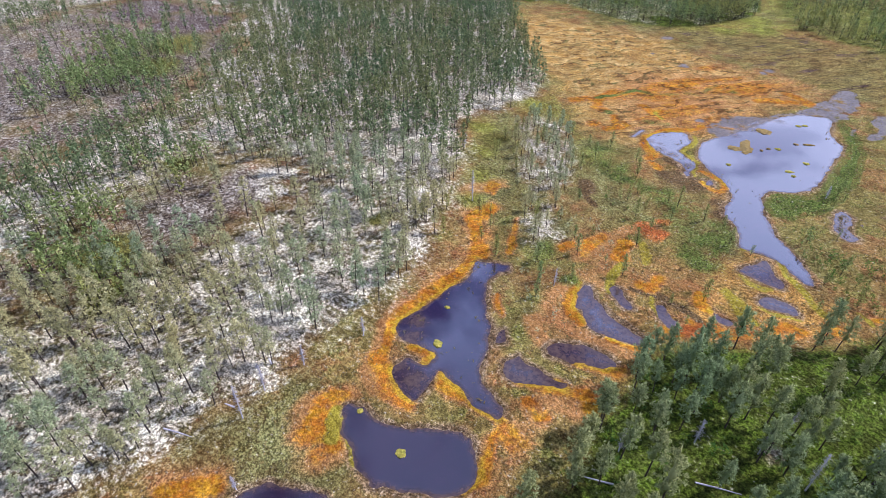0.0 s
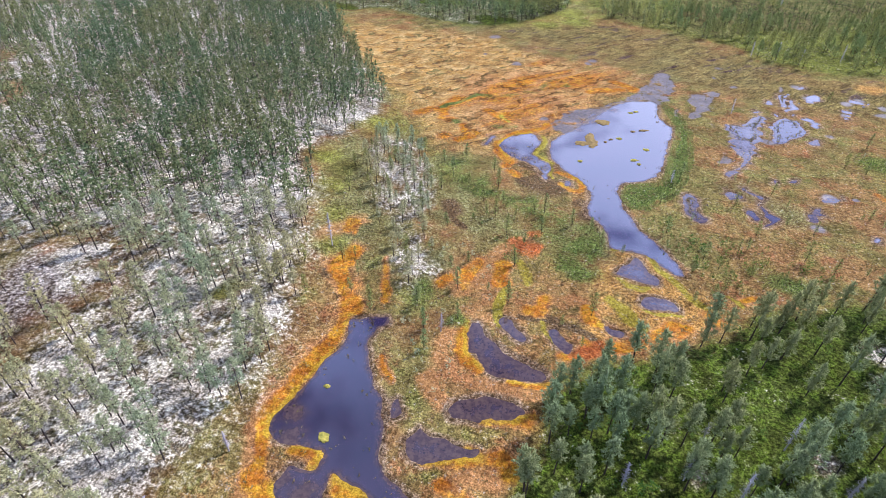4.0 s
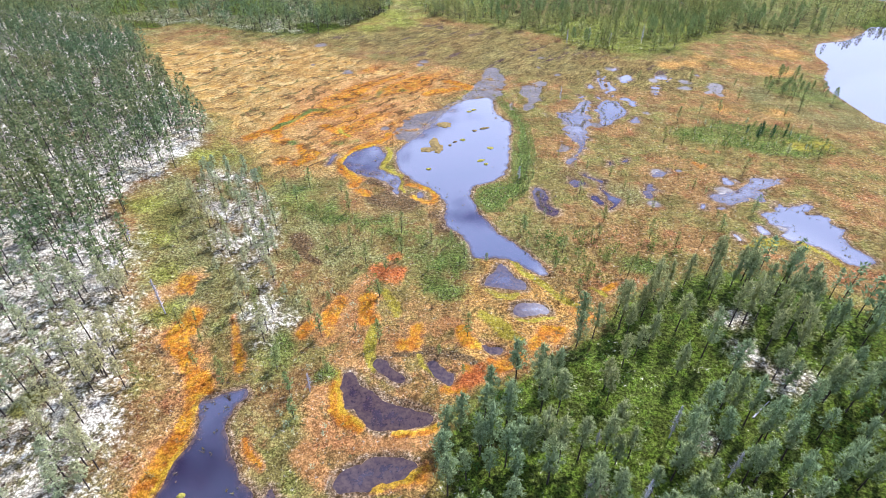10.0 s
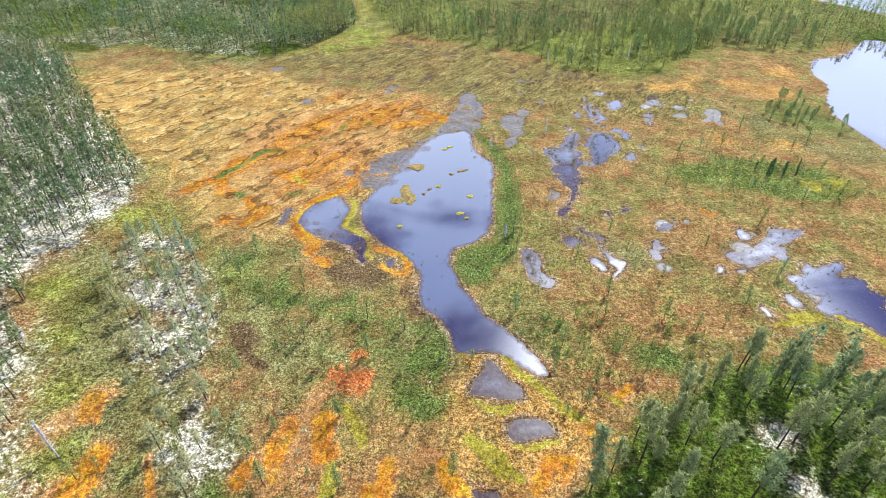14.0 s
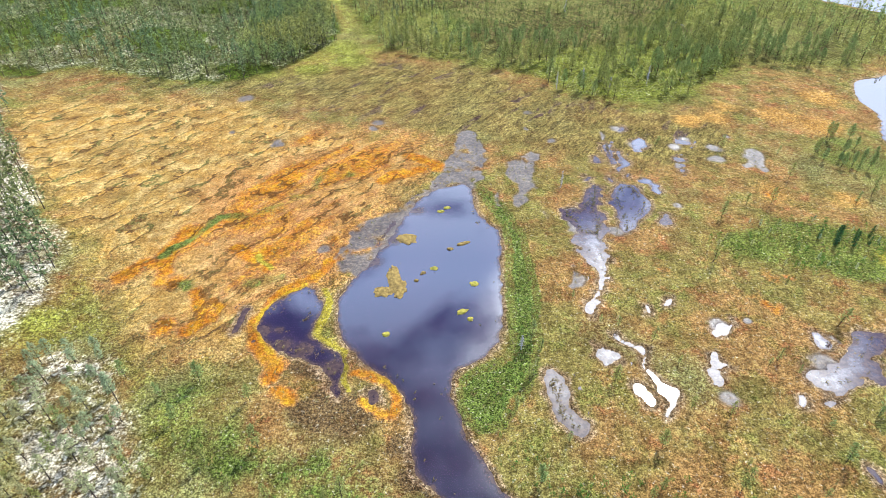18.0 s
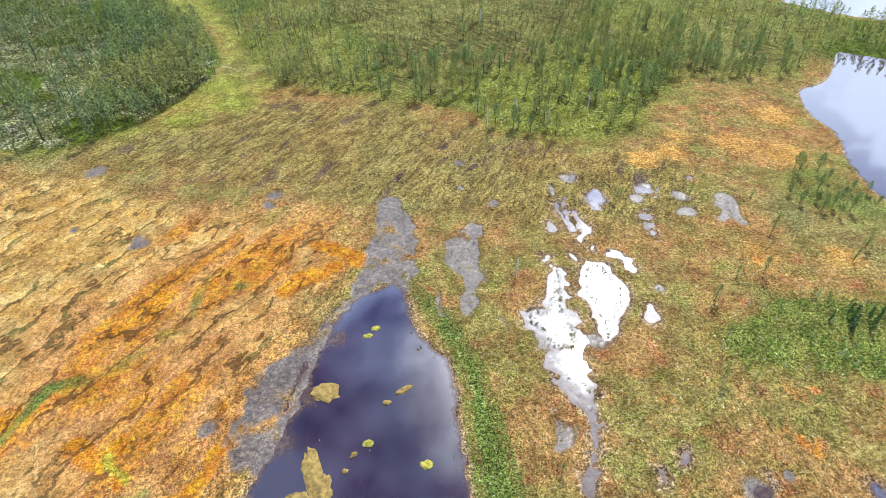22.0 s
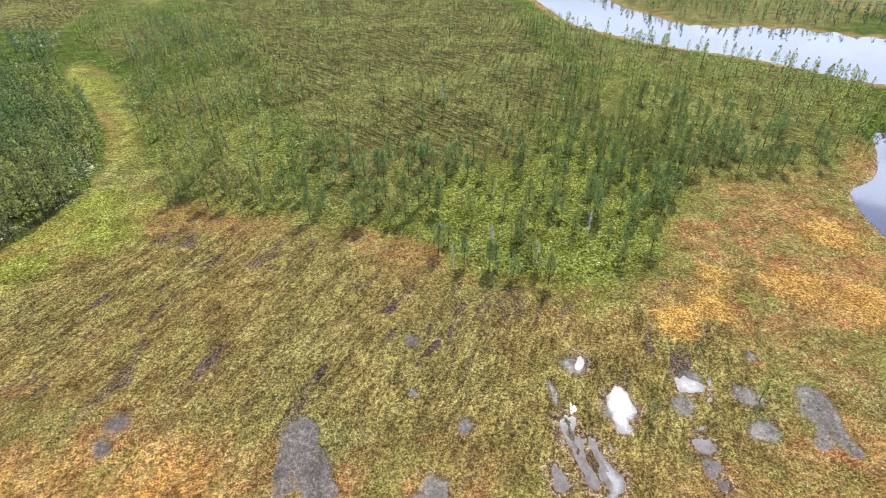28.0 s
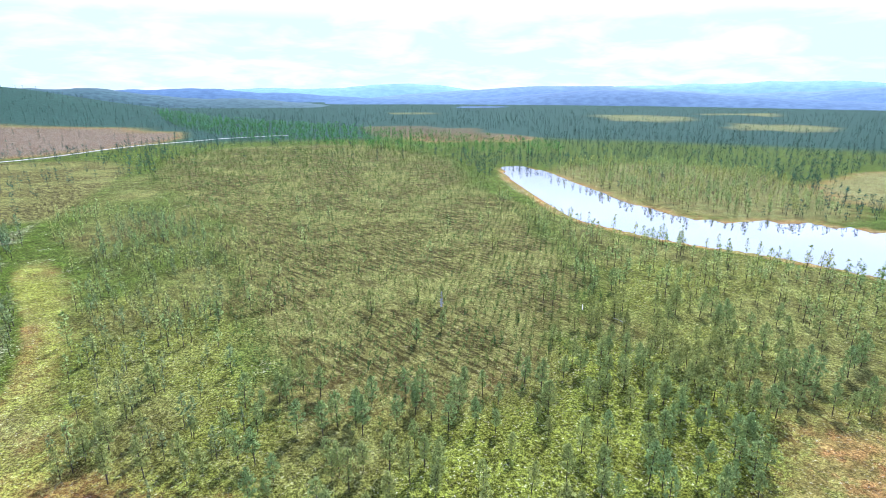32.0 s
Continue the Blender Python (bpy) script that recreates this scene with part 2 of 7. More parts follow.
def ground_material():
    m = Mat("bog_and_heath", 0.95, 0.04)
    lichen, orange, green, mud = m.attr("cover_a")
    lime, heath, strings, red = m.attr("cover_b")
    flow, brink, grassy, sunny = m.attr("cover_e")
    till, _, moss, wood = m.attr("cover_c")
    rimwet, fresh = m.attr("cover_f")[:2]
    gully, ochre, canopy, peach = m.attr("cover_d")
    fine, mid, big = m.noise(1.7, 6, 0.78), m.noise(0.6, 4, 0.65), m.noise(0.09, 3)
    speck = m.noise(3.6, 3, 0.7)
    clump = m.noise(1.0, 5, 0.8)
    grain = m.math("ADD", m.math("MULTIPLY", fine, 0.55), m.math("MULTIPLY", speck, 0.45))
    g1 = m.ramp(grain, 0.40, 0.60)
    # sedge and dwarf shrub of the open bog
    c = m.mix(m.ramp(mid, 0.32, 0.68), (0.205, 0.145, 0.055), (0.40, 0.29, 0.115))
    c = m.mix(m.ramp(m.noise(0.13, 5, 0.7), 0.5, 0.62), c, m.mix(g1, (0.16, 0.145, 0.04), (0.34, 0.29, 0.10)))
    c = m.mix(m.ramp(m.noise(0.19, 5, 0.75), 0.52, 0.63, 0, 0.65), c, m.mix(g1, (0.25, 0.10, 0.045), (0.46, 0.23, 0.11)))

    # broad drifts of greener and redder growth
    c = m.mix(1.0, c, m.mix(m.ramp(m.noise(0.05, 3, 0.6), 0.42, 0.58), (0.86, 1.02, 0.8), (1.12, 0.94, 0.88)), "MULTIPLY")

    def over(base, mask, colour, grit, lo=0.22, hi=0.82, rag=1.0):
        f = m.math("ADD", mask, m.math("MULTIPLY", m.math("SUBTRACT", grit, 0.5), rag))
        return m.mix(m.ramp(f, lo, hi), base, colour)

    ragged = m.math("ADD", m.math("MULTIPLY", mid, 0.3), m.math("ADD", m.math("MULTIPLY", clump, 0.4), m.math("MULTIPLY", fine, 0.3)))
    streak = m.noise(1.0, 5, 0.66, stretch=(54, 9.0, 2.2), bend=0.5)
    broad = m.noise(1.0, 3, 0.6, stretch=(54, 20, 5.5), bend=0.7)
    lines = m.math("ADD", m.math("MULTIPLY", streak, 0.6), m.math("MULTIPLY", broad, 0.4))
    c = over(c, moss, m.mix(g1, (0.13, 0.14, 0.045), (0.31, 0.31, 0.12)), ragged, rag=1.8)
    hush = m.noise(0.2, 4, 0.7)
    # strings: terraces of pale moss, each ending in a dark wet step
    sway = m.math("ADD", m.math("MULTIPLY", m.noise(1.0, 3, 0.6, stretch=(54, 24, 13)), 4.2), m.math("MULTIPLY", m.noise(1.0, 4, 0.62, stretch=(54, 6.0, 4.2)), 1.5))
    step = m.math("FRACT", m.math("ADD", m.math("MULTIPLY", m.along(0.81, -0.59), 0.125), sway))
    tread = m.mix(m.ramp(hush, 0.4, 0.6), m.mix(g1, (0.47, 0.265, 0.06), (0.65, 0.40, 0.11)), m.mix(g1, (0.50, 0.34, 0.12), (0.72, 0.53, 0.22)))
    tread = m.mix(m.ramp(step, 0.25, 0.85, 0.75, 0.0), tread, m.mix(g1, (0.27, 0.17, 0.05), (0.46, 0.31, 0.10)))
    wide_step = m.ramp(m.noise(1.0, 3, 0.6, stretch=(54, 9, 4)), 0.35, 0.65, 0.02, 0.26)
    gap = m.math("MULTIPLY", m.ramp(m.math("SUBTRACT", step, wide_step), 0.0, 0.07, 1.0, 0.0), m.ramp(step, 0.0, 0.03))
    ridge_c = m.mix(gap, tread, m.mix(m.ramp(hush, 0.47, 0.56), m.mix(g1, (0.11, 0.06, 0.025), (0.25, 0.15, 0.055)), m.mix(g1, (0.11, 0.11, 0.03), (0.24, 0.22, 0.07))))
    c = over(c, strings, m.mix(m.ramp(m.noise(0.07, 3), 0.3, 0.5, 0.6, 1.0), c, ridge_c), ragged, rag=0.9)
    thin = m.noise(1.0, 5, 0.7, stretch=(54, 6.0, 1.4), bend=0.7)
    flow_c = m.mix(m.ramp(thin, 0.43, 0.53), m.mix(g1, (0.08, 0.062, 0.025), (0.175, 0.135, 0.05)), m.mix(g1, (0.21, 0.165, 0.05), (0.39, 0.315, 0.105)))
    c = over(c, flow, m.mix(0.75, c, flow_c), ragged, rag=1.4)
    hollow = m.math("MULTIPLY", flow, m.ramp(m.math("ADD", m.math("MULTIPLY", broad, 0.75), m.math("MULTIPLY", streak, 0.25)), 0.43, 0.36))
    c = m.mix(hollow, c, m.mix(g1, (0.075, 0.05, 0.045), (0.16, 0.11, 0.095)))
    c = m.mix(m.math("MULTIPLY", m.ramp(m.math("ADD", peach, m.math("SUBTRACT", ragged, 0.5)), 0.2, 0.8), 0.75), c, m.mix(m.math("MULTIPLY", gap, strings), m.mix(g1, (0.38, 0.17, 0.055), (0.66, 0.335, 0.13)), (0.19, 0.10, 0.035)))
    c = over(c, ochre, m.mix(g1, (0.36, 0.19, 0.05), (0.60, 0.36, 0.10)), ragged, rag=1.3)
    c = over(c, gully, m.mix(g1, (0.10, 0.07, 0.04), (0.21, 0.14, 0.06)), ragged, rag=1.2)
    c = over(c, m.math("MULTIPLY", brink, 0.7), m.mix(m.ramp(clump, 0.4, 0.6), m.mix(g1, (0.14, 0.08, 0.045), (0.30, 0.19, 0.11)), m.mix(g1, (0.28, 0.20, 0.12), (0.50, 0.39, 0.26))), ragged, rag=1.8)
    hue = m.noise(0.35, 4, 0.7)
    bright = m.mix(m.ramp(hue, 0.4, 0.62), m.mix(g1, (0.36, 0.115, 0.012), (0.64, 0.25, 0.03)), m.mix(g1, (0.44, 0.21, 0.012), (0.72, 0.40, 0.03)))
    bright = m.mix(m.ramp(m.noise(0.8, 4, 0.75), 0.53, 0.66, 0, 0.75), bright, m.mix(g1, (0.20, 0.09, 0.025), (0.42, 0.21, 0.06)))
    bright = m.mix(m.ramp(m.math("ADD", brink, m.math("MULTIPLY", m.math("SUBTRACT", hue, 0.5), 1.2)), 0.5, 0.95), bright, m.mix(g1, (0.42, 0.25, 0.015), (0.70, 0.48, 0.04)))
    rim = m.mix(m.ramp(m.noise(0.5, 4, 0.75), 0.42, 0.58), m.mix(g1, (0.30, 0.13, 0.055), (0.52, 0.26, 0.12)), m.mix(g1, (0.36, 0.19, 0.05), (0.60, 0.35, 0.11)))
    c = over(c, m.math("MULTIPLY", orange, 1.2), m.mix(m.math("MULTIPLY", gap, strings), rim, (0.2, 0.1, 0.03)), ragged, 0.15, 0.8, rag=2.0)
    c = over(c, orange, m.mix(m.math("MULTIPLY", gap, strings), bright, (0.19, 0.085, 0.02)), ragged, 0.38, 0.98, rag=1.6)
    c = over(c, red, m.mix(g1, (0.36, 0.085, 0.025), (0.62, 0.22, 0.06)), ragged, 0.3, 0.9, rag=1.8)
    c = over(c, green, m.mix(g1, (0.05, 0.085, 0.018), (0.19, 0.25, 0.055)), ragged, 0.25, 0.85, rag=1.8)
    c = over(c, lime, m.mix(g1, (0.25, 0.215, 0.02), (0.50, 0.43, 0.06)), ragged, 0.35, 0.85, rag=1.5)
    c = over(c, fresh, m.mix(g1, (0.15, 0.175, 0.028), (0.34, 0.36, 0.07)), ragged, 0.2, 0.95, rag=1.6)
    c = m.mix(m.math("MULTIPLY", m.ramp(rimwet, 0.5, 0.95, 0.0, 0.75), m.math("MULTIPLY", m.ramp(orange, 0.3, 0.7, 1.0, 0.25), m.ramp(m.noise(0.5, 3), 0.4, 0.55))), c, m.mix(g1, (0.05, 0.035, 0.02), (0.13, 0.09, 0.045)))
    # pale lichen and bleached twigs on the hummocks
    c = m.mix(m.math("MULTIPLY", m.ramp(m.noise(1.5, 4, 0.8), 0.585, 0.64, 0, 0.75), m.ramp(m.math("MAXIMUM", strings, m.math("MAXIMUM", orange, flow)), 0.2, 0.8, 1.0, 0.3)), c, m.mix(g1, (0.34, 0.31, 0.23), (0.66, 0.63, 0.52)))
    # forest floor: green dwarf shrub with lichen flecks
    floor = m.mix(m.ramp(ragged, 0.38, 0.6), (0.035, 0.055, 0.012), (0.15, 0.19, 0.035))
    floor = m.mix(m.ramp(mid, 0.42, 0.62, 0, 0.85), floor, m.mix(g1, (0.04, 0.08, 0.01), (0.14, 0.22, 0.022)))
    floor = m.mix(m.ramp(m.math("ADD", m.math("MULTIPLY", clump, 0.7), m.math("MULTIPLY", big, 0.3)), 0.59, 0.64), floor, m.mix(g1, (0.3, 0.3, 0.2), (0.72, 0.7, 0.58)))
    c = over(c, wood, floor, ragged)
    # sunlit green floor of the open wood
    open_floor = m.mix(m.ramp(ragged, 0.38, 0.62), m.mix(g1, (0.052, 0.068, 0.012), (0.15, 0.17, 0.028)), m.mix(g1, (0.115, 0.15, 0.022), (0.28, 0.31, 0.05)))
    open_floor = m.mix(m.ramp(m.noise(1.3, 5, 0.85), 0.575, 0.63), open_floor, m.mix(g1, (0.38, 0.38, 0.26), (0.75, 0.73, 0.58)))
    c = over(c, sunny, open_floor, ragged)
    # brown heather with pale flecks
    heather = m.mix(m.ramp(ragged, 0.38, 0.62), (0.045, 0.03, 0.026), (0.16, 0.11, 0.095))
    heather = m.mix(m.ramp(m.noise(0.25, 4, 0.7), 0.54, 0.66, 0, 0.6), heather, m.mix(g1, (0.16, 0.13, 0.15), (0.34, 0.29, 0.32)))
    heather = m.mix(m.ramp(m.noise(1.25, 5, 0.8), 0.515, 0.575), heather, m.mix(g1, (0.30, 0.28, 0.26), (0.74, 0.71, 0.66)))
    c = over(c, heath, heather, ragged)
    # reindeer lichen in cushions between heather
    pale = m.mix(g1, (0.46, 0.44, 0.34), (0.83, 0.80, 0.67))
    under = m.mix(m.ramp(hue, 0.4, 0.6), m.mix(g1, (0.13, 0.10, 0.07), (0.33, 0.27, 0.17)), m.mix(g1, (0.15, 0.145, 0.06), (0.37, 0.35, 0.18)))
    patch = m.ramp(m.math("ADD", m.math("MULTIPLY", clump, 0.68), m.math("ADD", m.math("MULTIPLY", big, 0.32), m.math("MULTIPLY", m.math("SUBTRACT", lichen, 0.85), 0.12))), 0.45, 0.515)
    c = over(c, lichen, m.mix(patch, under, pale), ragged, rag=1.9)
    c = over(c, grassy, m.mix(g1, (0.09, 0.10, 0.025), (0.26, 0.25, 0.07)), ragged, rag=1.6)
    # tilled rows of the young plantation
    rows = m.noise(1.0, 5, 0.75, stretch=(28, 1.3, 7.0))
    ploughed = m.mix(m.ramp(rows, 0.44, 0.56), (0.078, 0.07, 0.022), (0.22, 0.215, 0.065))
    ploughed = m.mix(m.ramp(m.noise(0.022, 3), 0.45, 0.6, 0, 0.75), ploughed, m.mix(g1, (0.125, 0.13, 0.036), (0.30, 0.31, 0.095)))
    ploughed = m.mix(m.ramp(clump, 0.56, 0.64, 0, 0.4), ploughed, (0.42, 0.37, 0.25))
    c = over(c, till, ploughed, ragged)
    c = over(c, canopy, m.mix(m.ramp(clump, 0.35, 0.6), (0.024, 0.058, 0.048), (0.06, 0.12, 0.095)), ragged)
    c = over(c, mud, m.mix(m.ramp(clump, 0.45, 0.6), m.mix(g1, (0.08, 0.066, 0.065), (0.16, 0.138, 0.13)), m.mix(g1, (0.115, 0.09, 0.075), (0.22, 0.18, 0.145))), ragged, rag=2.0)
    # light and dark growth at hand's and foot's size, small shrub shadows coloured in
    c = m.mix(m.ramp(m.math("MAXIMUM", m.math("MAXIMUM", m.math("MAXIMUM", orange, lime), m.math("MULTIPLY", m.math("MAXIMUM", peach, strings), 0.9)), mud), 0.3, 0.9, 1.0, 0.3), c, m.mix(m.ramp(grain, 0.435, 0.565), (0.5, 0.48, 0.45), (1.34, 1.34, 1.32)), "MULTIPLY")
    c = m.mix(1.0, c, m.mix(m.ramp(clump, 0.36, 0.62), (0.66, 0.64, 0.62), (1.16, 1.15, 1.14)), "MULTIPLY")
    wide = m.noise(0.16, 4, 0.65, bend=0.6)
    c = m.mix(1.0, c, m.mix(m.ramp(wide, 0.34, 0.66), (0.72, 0.67, 0.62), (1.18, 1.17, 1.12)), "MULTIPLY")
    m.colour(c)
    m.put(m.ramp(mud, 0.4, 0.7, 0.04, 0.32), m.b.inputs["Specular IOR Level"])
    m.rough(m.mix(m.ramp(mud, 0.4, 0.7), (0.95, 0.95, 0.95), m.mix(m.ramp(grain, 0.45, 0.55), (0.3, 0.3, 0.3), (0.65, 0.65, 0.65))))
    m.bump(m.math("MULTIPLY", m.math("ADD", m.math("MULTIPLY", clump, 0.5), m.math("MULTIPLY", grain, 0.8)), m.ramp(mud, 0.2, 0.7, 1.0, 0.15)), 1.0, 0.5)
    return m.m


GROUND = ground_material()
# Haze is put into these colours: each farther ridge is bluer and paler.
HILLS = [plain("wooded_hills", (0.028, 0.065, 0.075), (0.06, 0.115, 0.125), 0.05), plain("hazed_hills", (0.05, 0.105, 0.20), (0.085, 0.155, 0.26), 0.03),
         plain("blue_hazed_hills", (0.09, 0.16, 0.31), (0.135, 0.22, 0.38), 0.02), plain("pale_hazed_hills", (0.16, 0.29, 0.47), (0.21, 0.35, 0.53), 0.02)]
MOSS = plain("yellow_green_moss", (0.2, 0.2, 0.03), (0.5, 0.42, 0.07), 1.6, bump=0.6)
RUST_MOSS = plain("rust_brown_moss", (0.15, 0.10, 0.03), (0.36, 0.25, 0.07), 1.3, bump=0.8)


# ---- the plan ----
def outline(points, rounds=2):
    """A closed outline with its corners rounded off."""
    p = np.array(points, float)
    for _ in range(rounds):
        q = np.roll(p, -1, 0)
        p = np.stack([0.75 * p + 0.25 * q, 0.25 * p + 0.75 * q], 1).reshape(-1, 2)
    return p


def hash2(i, j, seed):
    h = (i.astype(np.int64) * 374761393 + j.astype(np.int64) * 668265263 + seed * 2147483647) & 0xFFFFFFFF
    h = ((h ^ (h >> 13)) * 1274126177) & 0xFFFFFFFF
    return ((h ^ (h >> 16)) & 0xFFFF) / 65535.0


def vnoise(x, y, size, seed=0, octaves=3):
    """Smooth noise about 0, from -1 to 1."""
    out, amp, total = np.zeros(np.shape(x)), 1.0, 0.0
    for o in range(octaves):
        u, v = np.asarray(x) / size * 2**o + 17.3 * o, np.asarray(y) / size * 2**o - 9.1 * o
        i, j = np.floor(u), np.floor(v)
        a, b = u - i, v - j
        a, b = a * a * (3 - 2 * a), b * b * (3 - 2 * b)
        s = seed + 31 * o
        low = hash2(i, j, s) * (1 - a) + hash2(i + 1, j, s) * a
        top = hash2(i, j + 1, s) * (1 - a) + hash2(i + 1, j + 1, s) * a
        out += amp * (low * (1 - b) + top * b)
        total, amp = total + amp, amp * 0.5
    return 2 * out / total - 1


def signed(points, x, y, reach=14.0, rounds=2, wobble=0.0):
    """Metres outside (+) or inside (-) an outline, at most reach."""
    p = outline(points, rounds)
    out = np.full(x.shape, reach)
    near = (x > p[:, 0].min() - reach) & (x < p[:, 0].max() + reach) & (y > p[:, 1].min() - reach) & (y < p[:, 1].max() + reach)
    px, py = x[near], y[near]
    if not len(px):
        return out
    if wobble:
        px, py = px + wobble * vnoise(px, py, 2.0, 5, 2), py + wobble * vnoise(px, py, 2.0, 9, 2)
    best, inside = np.full(px.shape, 1e9), np.zeros(px.shape, bool)
    for (ax, ay), (bx, by) in zip(p, np.roll(p, -1, 0)):
        dx, dy = bx - ax, by - ay
        k = np.clip(((px - ax) * dx + (py - ay) * dy) / (dx * dx + dy * dy + 1e-9), 0, 1)
        best = np.minimum(best, (px - ax - k * dx) ** 2 + (py - ay - k * dy) ** 2)
        inside ^= ((ay > py) != (by > py)) & (px < (bx - ax) * (py - ay) / (by - ay + 1e-12) + ax)
    d = np.sqrt(best)
    out[near] = np.minimum(np.where(inside, -d, d), reach)
    return out


def soft(d, width):
    """1 well inside, 0 well outside."""
    k = np.clip(0.5 - d / (2 * width), 0, 1)
    return k * k * (3 - 2 * k)


def blobs(rows, x, y, r=4.0):
    out = np.zeros(x.shape)
    for row in rows:
        bx, by, br = row if len(row) == 3 else (*row, r)
        near = (abs(x - bx) < 3 * br) & (abs(y - by) < 3 * br)
        out[near] = np.maximum(out[near], np.exp(-((x[near] - bx) ** 2 + (y[near] - by) ** 2) / (br * br)))
    return out


